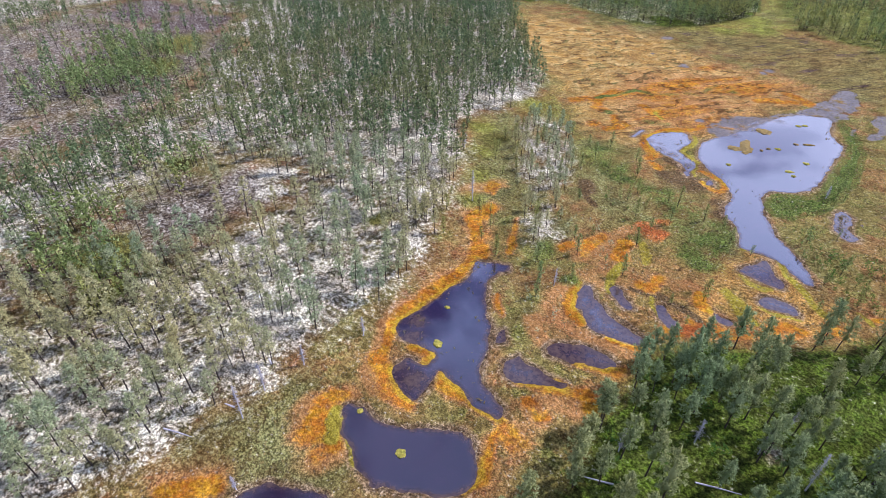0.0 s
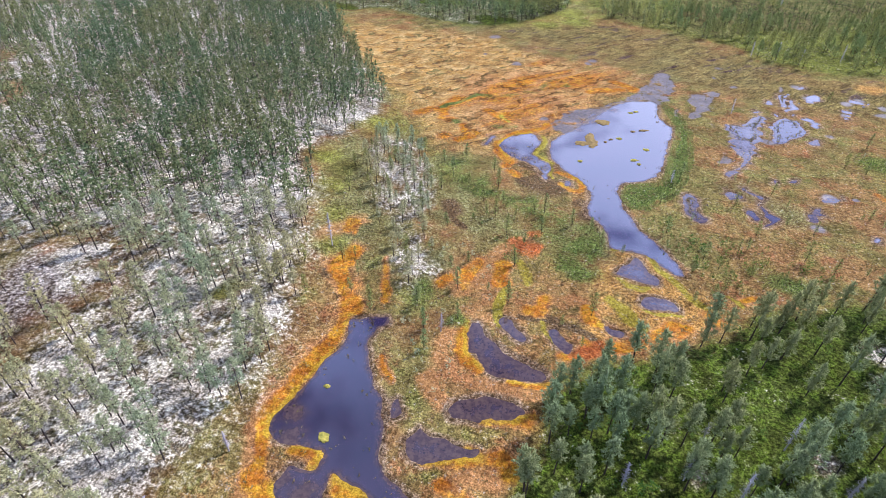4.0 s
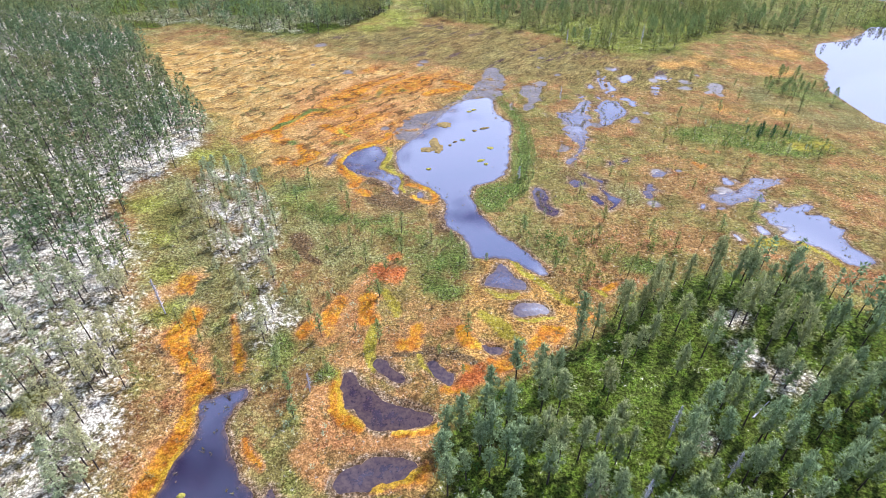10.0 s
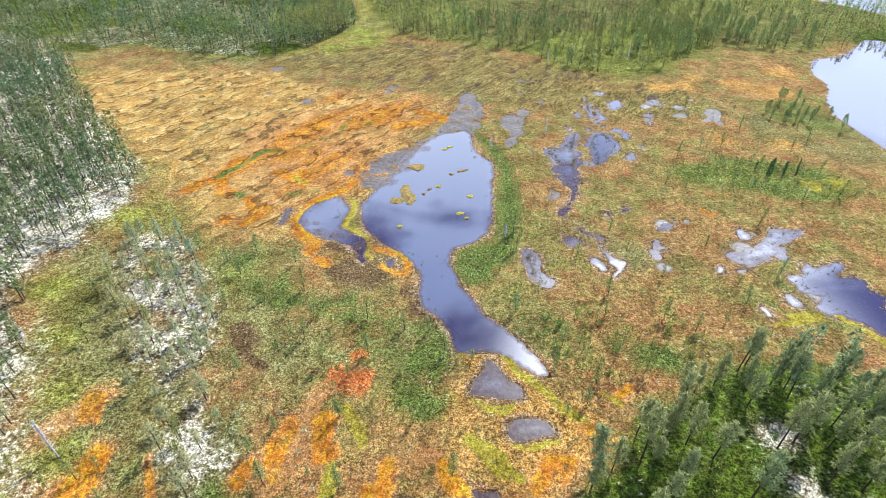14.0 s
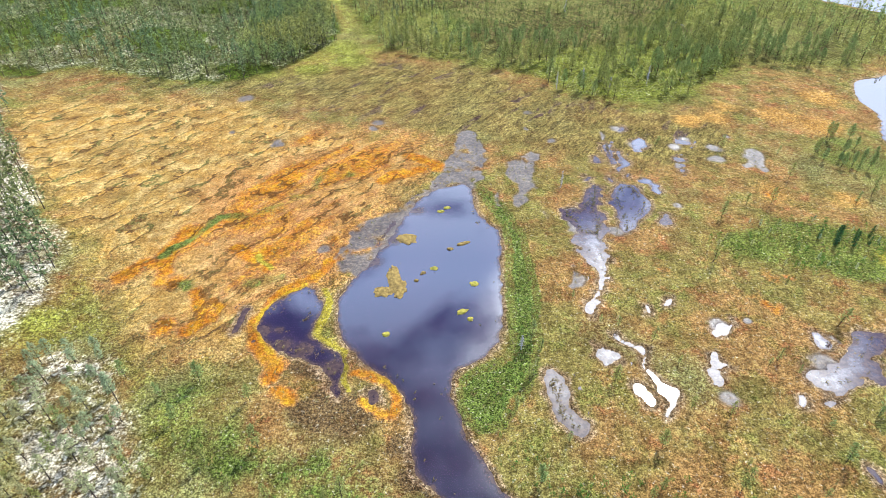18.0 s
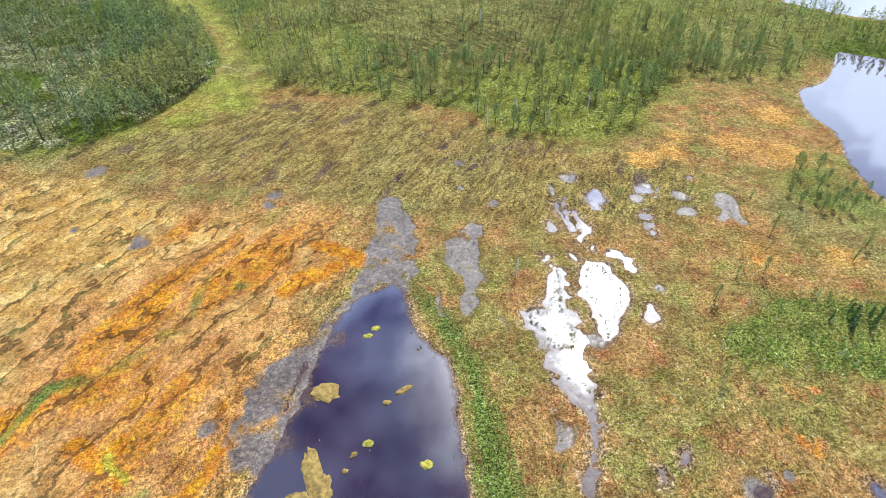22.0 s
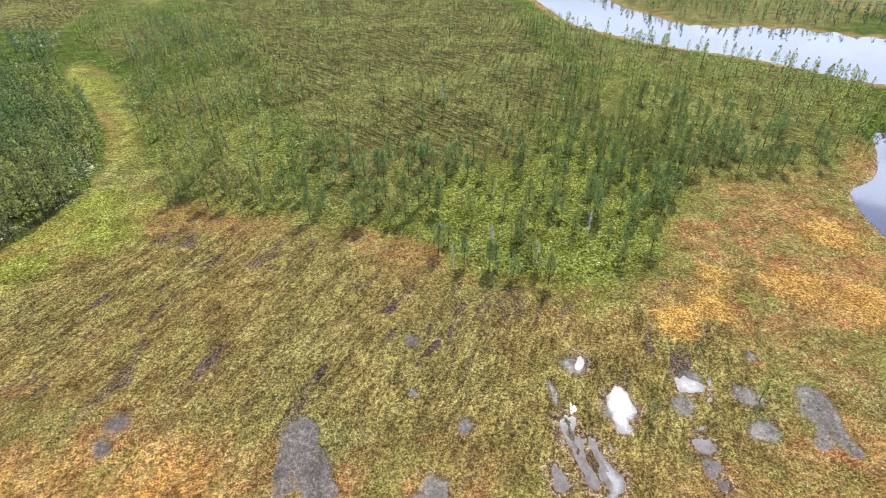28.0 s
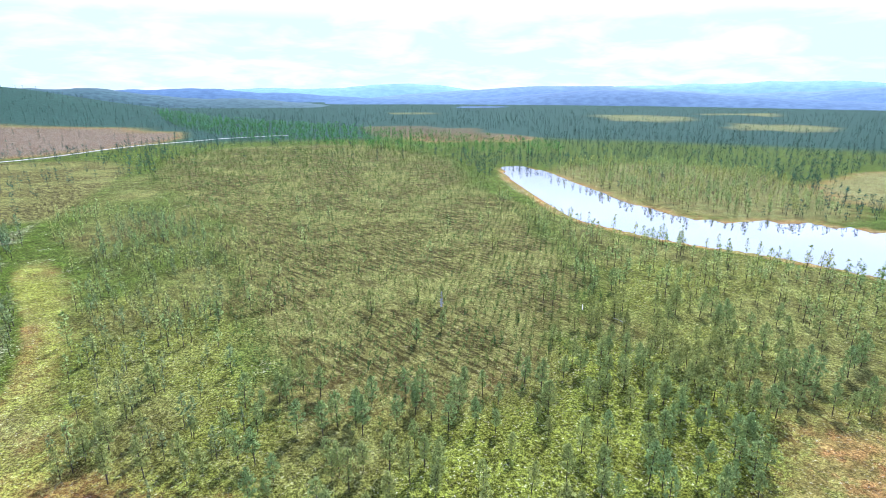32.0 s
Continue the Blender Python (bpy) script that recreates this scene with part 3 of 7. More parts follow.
# Open water, each with its outline in metres.
PONDS = {
    "lake": [(21.8, 211.9), (22.6, 203.9), (23.1, 195.1), (28.3, 188.3), (26.5, 177.5), (26.1, 167.0), (24.7, 156.1), (21.8, 150.2),
             (15.1, 147.6), (14.2, 144.0), (16.2, 135.5), (20.0, 127.0), (25.8, 120.2), (31.7, 111.9), (29.3, 110.2), (25.2, 114.8),
             (20.6, 117.0), (14.6, 115.5), (13.0, 125.2), (7.8, 127.9), (8.7, 137.6), (4.5, 145.6), (-1.1, 149.3), (-5.8, 156.6),
             (-7.8, 165.6), (-4.7, 173.6), (1.1, 182.5), (4.1, 194.0), (10.6, 207.2)],
    "near_pond": [(-25.2, 33.0), (-23.1, 34.1), (-19.5, 33.5), (-15.6, 33.9), (-9.6, 39.0), (-5.7, 39.5), (-3.3, 38.3), (-1.3, 35.3),
                  (-0.8, 32.5), (-1.5, 30.7), (-11.5, 24.4), (-15.8, 25.4), (-19.1, 27.5), (-21.5, 28.1), (-24.5, 30.4)],
    "corner_pond": [(-26.5, 11.9), (-26.1, 14.4), (-23.9, 16.6), (-18.8, 19.4), (-15.9, 19.9), (-12, 17), (-12, 9), (-20, 4)],
    "long_pond": [(-30, 76.5), (-26.5, 77.9), (-22.6, 80.1), (-22.2, 78.2), (-23.1, 75.6), (-23.6, 73.2), (-22.7, 70), (-20.9, 66.6), (-19, 64.5), (-16.9, 62.5), (-15.6, 61), (-14.8, 58.5), (-13.3, 55.1), (-12, 52.6), (-10.8, 50.8), (-9.4, 49.2), (-7.7, 48.5), (-6.2, 48), (-4.7, 47.1), (-3.2, 45.3), (-4.5, 44.8), (-6.5, 45), (-8.2, 44.7), (-9.8, 44.8), (-11.4, 45.8), (-13.3, 46.6), (-15.6, 47.1), (-17.3, 47.2), (-17.2, 46), (-16.7, 44.3), (-16.7, 42.4), (-16.9, 40.5), (-17, 39.3), (-18.8, 39.2), (-21, 40.1), (-22.7, 41.4), (-24.1, 43), (-24, 44.8), (-23.2, 46.3), (-21.4, 46.2), (-19.9, 46.6), (-19.4, 47.9), (-19.9, 49.3), (-21.3, 50), (-23.1, 49.9), (-25.3, 49.6), (-27, 49), (-29.1, 49.5), (-30.6, 50.8), (-30.6, 52.7), (-29.9, 55.3), (-29.5, 57.3), (-29.3, 59.6), (-29.2, 62.2), (-29.3, 64), (-28.6, 66.9), (-27.7, 69.4), (-28, 72.2), (-29.1, 74.6)],
    "ring_pool": [(-14.4, 62.9), (-13.2, 61.9), (-12.1, 60.2), (-11.8, 58.5), (-12.8, 57.7), (-13.9, 59.3)],
    "flark_a": [(-7.3, 82.8), (-6.3, 83.9), (-5.3, 83.2), (-4.1, 81.1), (-2.5, 79.9), (-0.6, 78.4), (2.1, 77.5), (4.1, 77.2), (6.2, 76), (8, 75.1), (8.8, 74), (7.4, 73), (5.1, 72.5), (2.7, 72.5), (0.4, 71.8), (-1.4, 72.2), (-2.8, 73.7), (-4.6, 75.4), (-6.2, 77.3), (-7.2, 79.9)],
    "flark_b": [(-5.2, 62.6), (-5.3, 64.3), (-4.1, 65.1), (-1.6, 66.4), (0, 67.7), (2.8, 67.9), (5.1, 67.6), (7, 67.1), (6.8, 66), (5.4, 64.6), (3.7, 63.7), (0.8, 62.7), (-2.2, 62), (-4.2, 62)],
    "flark_c": [(-8.6, 58.6), (-7.6, 58), (-5.2, 57.6), (-2.6, 57.5), (0.7, 57.8), (2.4, 57.7), (1.9, 56.6), (0.2, 55.6), (-2.1, 54.7), (-4, 54), (-5.4, 53.2), (-5.8, 52.4), (-6.9, 52.5), (-8.3, 53.2), (-9.3, 54.1), (-8.6, 56.2)],
    "flark_d": [(-2.8, 86.6), (-1.6, 87.3), (0, 85.6), (2, 84.2), (3.2, 82.9), (3.2, 81.4), (1.6, 81.6), (-0.4, 83.3), (-1.9, 84.2)],
    "flark_e": [(6.7, 86.1), (8, 86.5), (9.6, 85.1), (11.1, 83.8), (12.2, 81.8), (11.6, 80.7), (10.1, 81.7), (8.7, 83), (7.6, 84.4)],
    "flark_h": [(15.6, 91.5), (17.6, 90.8), (19.5, 89.8), (20.3, 89), (19.2, 88.3), (17.4, 89.1), (16.1, 90.2)],
    "flark_f": [(17.2, 108), (18.4, 110.6), (19.7, 112.9), (21.1, 114.8), (22.3, 112.2), (23.8, 110.6), (25.4, 108.7), (25.7, 106.3), (23.2, 105.5), (19.6, 106.2), (17.5, 107)],
    "flark_g": [(22.1, 100.3), (24.2, 101.9), (27.2, 102.3), (29.4, 101.2), (29.8, 99.4), (27.5, 98.7), (24, 98.4), (22.3, 99.2)],
    "side_pond": [(-21.4, 158.2), (-21.9, 160.7), (-21.2, 164), (-19.6, 166), (-17.4, 167.9), (-16.2, 169.7), (-14.8, 170.7), (-12.7, 169.8), (-11.2, 167.1), (-10.3, 164.5), (-10.2, 162.2), (-10.9, 160.3), (-11.4, 158.4), (-11.2, 156.4), (-9.9, 154.4), (-7.8, 153.2), (-5.7, 152.5), (-4.4, 151.1), (-4.3, 148.5), (-4.4, 145.5), (-3.7, 143), (-4.2, 142), (-5.4, 142.8), (-6.4, 145), (-7.7, 147.4), (-9, 149.2), (-11.6, 150.7), (-14.6, 151.9), (-17.1, 152.6), (-19.1, 154.3)],
    "brown_pool": [(0.3, 143.4), (1.3, 144), (2.4, 143.1), (3, 141.8), (2.4, 140.5), (1.2, 140.7), (0.3, 141.9)],
    "strip_pool": [(-25.7, 160.8), (-25.8, 163.4), (-25.1, 164.5), (-24.4, 162.7), (-24.6, 160.5), (-24.9, 158), (-25.7, 156.9), (-26.6, 157.4), (-26.1, 158.9)],
    "channel": [(54.3, 214), (53.9, 211), (54.2, 208.8), (53.3, 206.6), (51.7, 204.2), (50.8, 202.2), (49.4, 200.4), (48.7, 198), (47.7, 198.4), (46, 198.6), (44.4, 197.2), (43.6, 195.9), (44, 194.3), (45.3, 191.9), (45.5, 189.6), (44.7, 188), (50.8, 185.5), (52.6, 187.6), (53.1, 189.3), (53.1, 191.7), (54.1, 193.8), (53.9, 195.4), (53.2, 196.8), (53.6, 198.8), (54.4, 200.7), (55.3, 203.3), (56.2, 205.5), (55.9, 207.5), (57.2, 209), (55.4, 209.7), (55.2, 211.8), (55, 213.7)],
    "channel_tail": [(45.7, 187.8), (49.4, 189.7), (52.2, 188.6), (50.8, 177.5), (48, 171), (45.9, 166.6), (43.7, 162.4), (42.5, 159.8), (41.8, 161.1), (43.2, 165.2), (45.3, 168.1), (47.1, 172.6), (46.9, 175.9), (45.5, 179.4), (44.4, 185)],
    "round_pool": [(62.5, 210.7), (63.6, 209.2), (65.1, 208.9), (67.3, 208.6), (66.2, 205.4), (66.7, 203.2), (67.4, 201), (67.2, 198.6), (65.9, 196.1), (64, 194), (61.9, 192.2), (60.9, 190), (59.4, 188.2), (57.4, 187.1), (56.3, 187.5), (56.5, 189.3), (56.7, 191.2), (57.2, 193.5), (57.8, 196), (57.5, 198.9), (56.3, 201.1), (58.3, 202.1), (58.6, 204.5), (59.3, 206.8), (61.2, 208.1)],
    "round_strip": [(68.1, 211.7), (69.9, 211.8), (71.4, 210.4), (72.6, 208.5), (72.4, 205.6), (71.3, 203.3), (70, 203.9), (69.3, 205.5), (69.5, 208), (68.8, 210)],
    "bright_pool": [(64.4, 235), (66.2, 233.3), (65.7, 229.6), (65.1, 226.1), (65, 223.5), (64, 220.5), (62.7, 220.2), (63.1, 223.4), (63, 227), (63, 230.7)],
    "bright_strip": [(66.8, 230.1), (67.4, 228), (67.4, 224.3), (68.6, 221.2), (67.1, 219.3), (63.8, 215.7), (63.5, 216.6), (65.3, 220), (65.9, 224), (66.2, 227.5)],
    "bright_round": [(74.4, 236.3), (76.7, 236), (77.1, 233.1), (75.8, 230.5), (73.6, 228.4), (72.2, 229.3), (72.5, 232.8)],
    "pool_a": [(71.7, 244.6), (74.5, 245.4), (72.7, 241.4), (70.5, 240.9)],
    "pool_b": [(59, 225.9), (60.5, 224.4), (60.3, 221.5), (58.7, 221.3), (58, 222.9)],
    "pool_c": [(60.1, 213.9), (60.9, 212.7), (61.2, 210.4), (60.4, 209.9), (59.8, 212.1)],
    "pool_d": [(87.2, 236.5), (91, 233.2), (90.3, 231.2), (85.7, 233.1)],
    "pool_e": [(82.2, 224.5), (85.1, 223.8), (84.3, 221), (81.6, 221.7)],
    "pool_f": [(81.6, 217.7), (82.9, 216.8), (82.2, 215.4), (80.7, 216)],
    "pool_g": [(69.3, 195.3), (70.5, 195.1), (70.2, 192.7), (69.7, 190.7), (68.2, 189.4), (66.1, 190.5), (67, 192.3)],
    "pool_h": [(65.8, 215), (66.5, 214.5), (65.4, 212.5), (64.7, 212.8)],
    "snake_pool": [(48.5, 152.2), (49.6, 152.4), (50.5, 151.6), (49.4, 149.4), (49.1, 147.2), (49.5, 145.6), (50.3, 144.4), (51.7, 143.3), (52.7, 142.5), (52.8, 140.6), (51.6, 139.3), (50.4, 138), (49, 136.7), (48.4, 137.3), (49.7, 138.9), (50.3, 140), (50, 141.2), (49.5, 142.2), (49.2, 143.6), (48.4, 145.2), (48.4, 147.2), (48.9, 149.7), (48.4, 151.1)],
    "snake_tail": [(45.2, 156), (46, 155.4), (47.5, 153.5), (48.9, 152.3), (48.2, 151.5), (46.8, 152.8), (45.1, 154.9)],
    "leaf_pool": [(45.1, 143.6), (46.3, 143.7), (47.5, 142.7), (48.3, 141.2), (48.6, 140), (47.4, 139), (46.4, 139.7), (45.9, 141.3), (45.2, 142.6)],
    "pool_i": [(53.6, 163.2), (54.4, 162.9), (54.1, 159.9), (53.4, 160.2)],
    "pool_j": [(57.1, 162.4), (58.2, 164), (60.5, 165.9), (59.5, 163.5), (57.8, 162.1)],
    "pool_k": [(64.3, 155.9), (66, 157.1), (67.6, 157.6), (69.3, 158.9), (69, 156.6), (66.9, 156.1), (65.4, 155.2), (64, 154.8)],
    "pool_l": [(62.2, 150.8), (62.4, 148.9), (63.8, 147.6), (62.1, 146), (60.7, 145.5), (60.2, 143.5), (59.2, 143), (59.5, 145.3), (59.5, 146.9), (60.9, 147.9)],
    "speckled_pool": [(40.8, 153.6), (41.9, 152.4), (43.1, 151.5), (44.2, 150.6), (44.2, 149.2), (42.5, 148.2), (41.8, 148.9), (41.3, 150.4), (40.5, 151.9)],
    "grey_pool": [(31.7, 147.8), (33, 146.7), (34.1, 145.7), (34.5, 143.6), (34, 141.3), (33.7, 139), (34.8, 137.6), (36.8, 136), (35.5, 134.2), (33.1, 134.3), (31.6, 136.4), (30.7, 138.2), (31, 140.4), (30.3, 142.3), (30.3, 144.8), (30.8, 146.3)],
    "right_a": [(76, 144.6), (79, 146.4), (82.8, 147.6), (85.8, 148.8), (88, 152.4), (90.3, 155), (92.4, 155), (94.6, 153.7), (98.3, 155.5), (100, 154.7), (97.8, 153.2), (94.7, 151.2), (91, 149.3), (88.9, 146.4), (89.4, 144.1), (88.6, 143), (86.3, 143.7), (82.4, 142.3), (79.3, 139.7), (75.7, 138.7), (78.2, 141.5), (76.6, 142.3)],
    "right_small": [(82.7, 155.2), (84.4, 154.2), (85, 151.2), (82.6, 150.2), (81.9, 151.7)],
    "right_spot": [(72.7, 141), (74.1, 139.7), (72.4, 137.8), (71.2, 138.5)],
    "right_b": [(85.4, 136.6), (88, 138.1), (90.8, 139.7), (92.2, 141.9), (92.9, 140.2), (95.8, 140.8), (99, 143), (99.7, 141.5), (99.2, 139.3), (97, 138.3), (95.4, 136.6), (97.9, 136.6), (99.8, 137.6), (100.4, 135.6), (100.5, 132.6), (101.7, 131.7), (101.1, 129.8), (99.7, 128), (100, 126.2), (99.5, 123.6), (100.2, 121.6), (96.9, 116.6), (95.8, 117.9), (95.1, 120.2), (94.2, 122.4), (92.6, 123.6), (90.5, 124.8), (88.2, 125.8), (86.8, 126.5), (87.5, 128.9), (89.5, 130.7), (87.6, 131.3), (86.2, 132), (85.5, 134.2)],
    "right_tail": [(93.9, 131.2), (100, 134.3), (101.8, 131), (99.7, 127.4), (100.1, 122.7), (102.8, 118.9), (100.6, 117), (96.2, 116.2), (94, 120.4), (91.8, 123.7)],
    "right_leaf": [(82, 131.5), (83.4, 131.3), (84.1, 128.5), (82.5, 126.9), (81.3, 128.3)],
    "right_sliver": [(75, 128.1), (76.1, 127.8), (76.3, 125.1), (75, 124.7)],
    "east_lake": [(217, 317), (207, 305), (197.9, 296.1), (186.8, 286.7), (174.3, 284.0), (170.1, 278.5), (163.3, 266.1), (163.0, 256.1),
                  (160.0, 247.1), (153.1, 238.6), (149.0, 227.3), (146.0, 219.6), (147.2, 205.8), (148, 190), (165, 165), (215, 160), (300, 190),
                  (320, 230), (290, 270), (253, 288), (241, 294), (226, 307)],
    "river": [(214.3, 668.2), (200.0, 583.3), (191.2, 515.4), (187.6, 490.5), (195.8, 466.8), (207.0, 441.1), (218.5, 423.7), (235.9, 405.9),
              (248.6, 384.1), (263.3, 349.7), (320, 330), (420, 345), (420, 400), (328, 412), (309.0, 438.6), (296.1, 446.7), (283.5, 456.7),
              (258.6, 457.9), (248.2, 477.2), (242.9, 519.6), (246.2, 559.7), (248.0, 610.7), (253.7, 668.6), (230, 684)],
}
# Bare wet mud between the pools.
MUDS = [
    [(-8.8, 175.8), (-10.9, 181.5), (-6.7, 192.8), (1.7, 198.2), (13.3, 212.3), (17.0, 227.0), (18.5, 236.0), (23.8, 247.5), (28.8, 232.1), (26.4, 213.5), (21.5, 205.0), (7.8, 187.9), (-2.2, 171.6)],
    [(40.2, 230), (43.5, 229.5), (44.3, 226.7), (42.5, 222.7), (40.6, 218.4), (39.6, 213.4), (39.1, 208.6), (38.2, 205.5), (36, 202), (34.9, 199.4), (34.1, 197.8), (33, 198.7), (32.2, 201.5), (32.9, 204.3), (34.4, 207), (34.2, 210.6), (32.7, 213.6), (31.4, 216), (33.1, 218.6), (32.4, 221.7), (34.5, 223.7), (37.3, 224.1), (39.1, 226.4)],
    [(29.1, 206.7), (29.5, 205.9), (28.9, 202.8), (29.2, 199.8), (29.2, 197.9), (28.1, 198.8), (28, 202.2), (28.4, 205.1)],
    [(39.4, 200.2), (40.4, 200.3), (39.7, 197.5), (40.4, 194.8), (39.9, 193.6), (39.1, 194.9), (38.9, 197.8)],
    [(42.3, 178.7), (43, 174.4), (43.5, 172), (44.3, 169.6), (42.1, 168.6), (39.4, 167.1), (41.3, 172.1)],
    [(64.7, 241.3), (66.7, 241.1), (66.2, 236.4), (63.8, 234.3), (63.2, 237.6)],
    [(43.1, 196.3), (46.3, 198.4), (48.6, 199.5), (48.4, 190.8), (46.6, 179.4), (44.9, 179.4), (44.2, 185), (43.3, 190.9)],
    [(69.3, 212.5), (71.2, 211.6), (72.7, 207.1), (71.1, 203.4), (69.5, 205.9)],
    [(102.6, 222.8), (107.3, 224.2), (105.3, 218.8), (100.4, 217), (99.6, 219.9)],
    [(86.5, 157.6), (86.3, 155.7), (86.8, 152.7), (86.6, 150.9), (85, 151.5), (84.6, 153.9)],
]
MUD_SPOTS = [(44.5, 255.8, 2.0), (48.6, 235.5, 1.9), (96.3, 229.0, 3.0), (104.5, 223.7, 3.0), (103.5, 236.7, 1.5), (74, 232, 3.6), (89, 235, 3), (-34.5, 237.2, 2.4),
             (-5.0, 250.3, 2.6), (84.8, 230.5, 2.6), (61, 140, 2.6), (66, 157, 2.4), (80, 146, 5.0), (90, 132, 4.5), (55, 188, 2.5), (73.5, 199, 1.8), (71, 243, 2.8)]

HEATH = [(-41, -90), (-41, 1), (-41.3, 9.6), (-39.2, 19.9), (-36.9, 31.8), (-37.5, 43.1), (-37.2, 59), (-41, 74), (-46, 88), (-54.7, 103), (-63.3, 122),
         (-76, 138), (-66.4, 150.2), (-63, 175), (-88, 204), (-120, 245), (-154, 293), (-200, 330), (-560, 330), (-560, -90)]
ISLAND = [(-60, 150.6), (-52.8, 158), (-37, 142.3), (-27, 112.4), (-18.3, 91.3), (-23, 85.1), (-32.3, 100.5), (-44, 115.8), (-56.5, 138.1)]
CLEARED = [(-110, 5), (-118, 55), (-98, 77), (-80, 74), (-72, 64), (-79, 48), (-80, 28), (-120, -40), (-260, 0), (-330, 120), (-300, 190), (-216, 160), (-170, 106), (-160, 82), (-150, 50), (-140, 20)]
WOOD_NEAR = [(9, 69), (13.4, 77), (23.6, 84.8), (38.8, 97.2), (54, 109.7), (70, 115), (84, 108.6), (92.6, 102), (150, 95), (150, -90), (6, -90), (1, 5), (5, 30), (9, 40), (9.5, 53)]
WOOD_WEST = [(-160, 292), (-141, 289), (-130, 306), (-91, 288), (-63, 284), (-48, 297), (-38, 316), (-28, 334), (-30, 348), (-41, 392), (-71, 450), (-95, 540),
             (-115, 720), (-600, 740), (-600, 320), (-200, 322)]
WOOD_FAR = [(-9, 322), (0, 317), (17, 313), (41, 294), (56, 283), (62, 271), (84, 260), (100, 266), (118, 285), (145, 298), (166, 296), (190, 292), (214, 318), (240, 330),
            (256, 352), (235, 395), (206, 430), (188, 470), (180, 515), (170, 600), (200, 760), (-110, 760), (-92, 540), (-60, 480), (-33, 407), (-14, 345)]
PLANTATION = [(40, 330), (24, 352), (20, 385), (10, 470), (-10, 560), (-100, 760), (-60, 930), (110, 960), (200, 780), (165, 600), (160, 470), (146, 400), (126, 356), (86, 327)]
CORRIDOR = [(-27, 326), (-33, 360), (-43, 395), (-60, 432), (-76, 462), (-60, 470), (-38, 428), (-24, 392), (-12, 345), (-14, 322)]
GREEN_BANK = [(22.5, 212.2), (27.0, 198.9), (30.0, 188), (27.7, 171.0), (26.1, 151.2), (22.7, 149.0), (15.5, 145.4), (16.3, 137), (20.9, 135), (27.6, 143.2), (31.1, 154.4), (33.0, 170.9), (33.1, 187.0), (28.8, 202.8)]
GREEN_ISLE = [(73.6, 184.0), (85.1, 189.5), (100.2, 193.2), (125, 184), (122, 168), (104, 166.3), (89.2, 173.5), (77.4, 176.6)]
SHORE_TREES = [(132, 240), (147, 234), (146, 219), (147, 206), (140, 208), (125, 217), (121, 224)]
STRINGS_W = [(-64, 180), (-52, 168), (-30, 150), (-18, 160), (-8, 178), (-4, 196), (12, 216), (14, 232), (0, 240), (-30, 252), (-70, 272), (-120, 278), (-130, 255), (-95, 212)]
GREEN_EDGE = [(-150, 296), (-141, 283), (-130, 300), (-91, 282), (-63, 278), (-46, 290), (-22, 312), (5, 310), (38, 288), (58, 264), (84, 252), (103, 262), (120, 282), (100, 292), (60, 300), (10, 330), (-28, 338), (-66, 292), (-132, 316)]
ROAD = [(-520, 690), (-330, 780), (-243, 849), (-208, 888), (-170, 977), (-105, 1033), (-45.8, 1085), (60, 1120)]


# Bands of moss: lines of (x, y, half width).
ORANGE_LINES = []
ORANGE_LINES += [
    [(-44, 106.4, 2), (-44, 103.3, 1.2)],
    [(-38.6, 96.9, 1.5), (-39.3, 93.7, 1.8), (-39.5, 90.7, 1.9), (-39.8, 88.8, 1.2)],
    [(-33.9, 85.2, 1.9)],
    [(-39.4, 159.2, 2.1)],
    [(-53.5, 174.4, 1.9), (-51.5, 178.1, 1.7), (-45.4, 178, 1.2)],
    [(-32.3, 183.7, 2), (-26.2, 179.4, 1.7)],
    [(-11.2, 187.4, 1.3)],
    [(8.2, 218.1, 2.6), (3, 216.7, 2.3), (-1.9, 213.2, 1.5)],
    [(13.4, 219.5, 1.8), (5.6, 227.6, 1.9)],
    [(-27.8, 211.1, 2.9), (-25.4, 216.6, 2)],
    [(-15.7, 217.2, 1.5)],
    [(-31.7, 208.1, 1.9)],
    [(-44.2, 191.4, 2.7), (-46.9, 181.8, 1.9)],
    [(-42.2, 172.7, 1.9)],
]
ORANGE_LINES += [
    [(-27, 181.4, 1.7)],
    [(-39.3, 185.5, 1)],
    [(-0.5, 182.6, 1.4)],
    [(-8.3, 182.4, 0.8), (-11.1, 174.6, 1.1), (-14.9, 170.9, 1.2), (-18.7, 168.5, 0.9)],
    [(96.9, 201.3, 2.8)],
    [(-34.2, 7.2, 1.6), (-29.9, 11.5, 1.4)],
    [(-28, 32.6, 1.3), (-25.9, 28.7, 1.4), (-21.1, 26, 1.2), (-21.8, 23.2, 1.2)],
    [(-1.5, 32, 0.9), (-0.5, 34.8, 1), (-3.1, 43.4, 0.7), (1, 41.6, 0.8)],
]
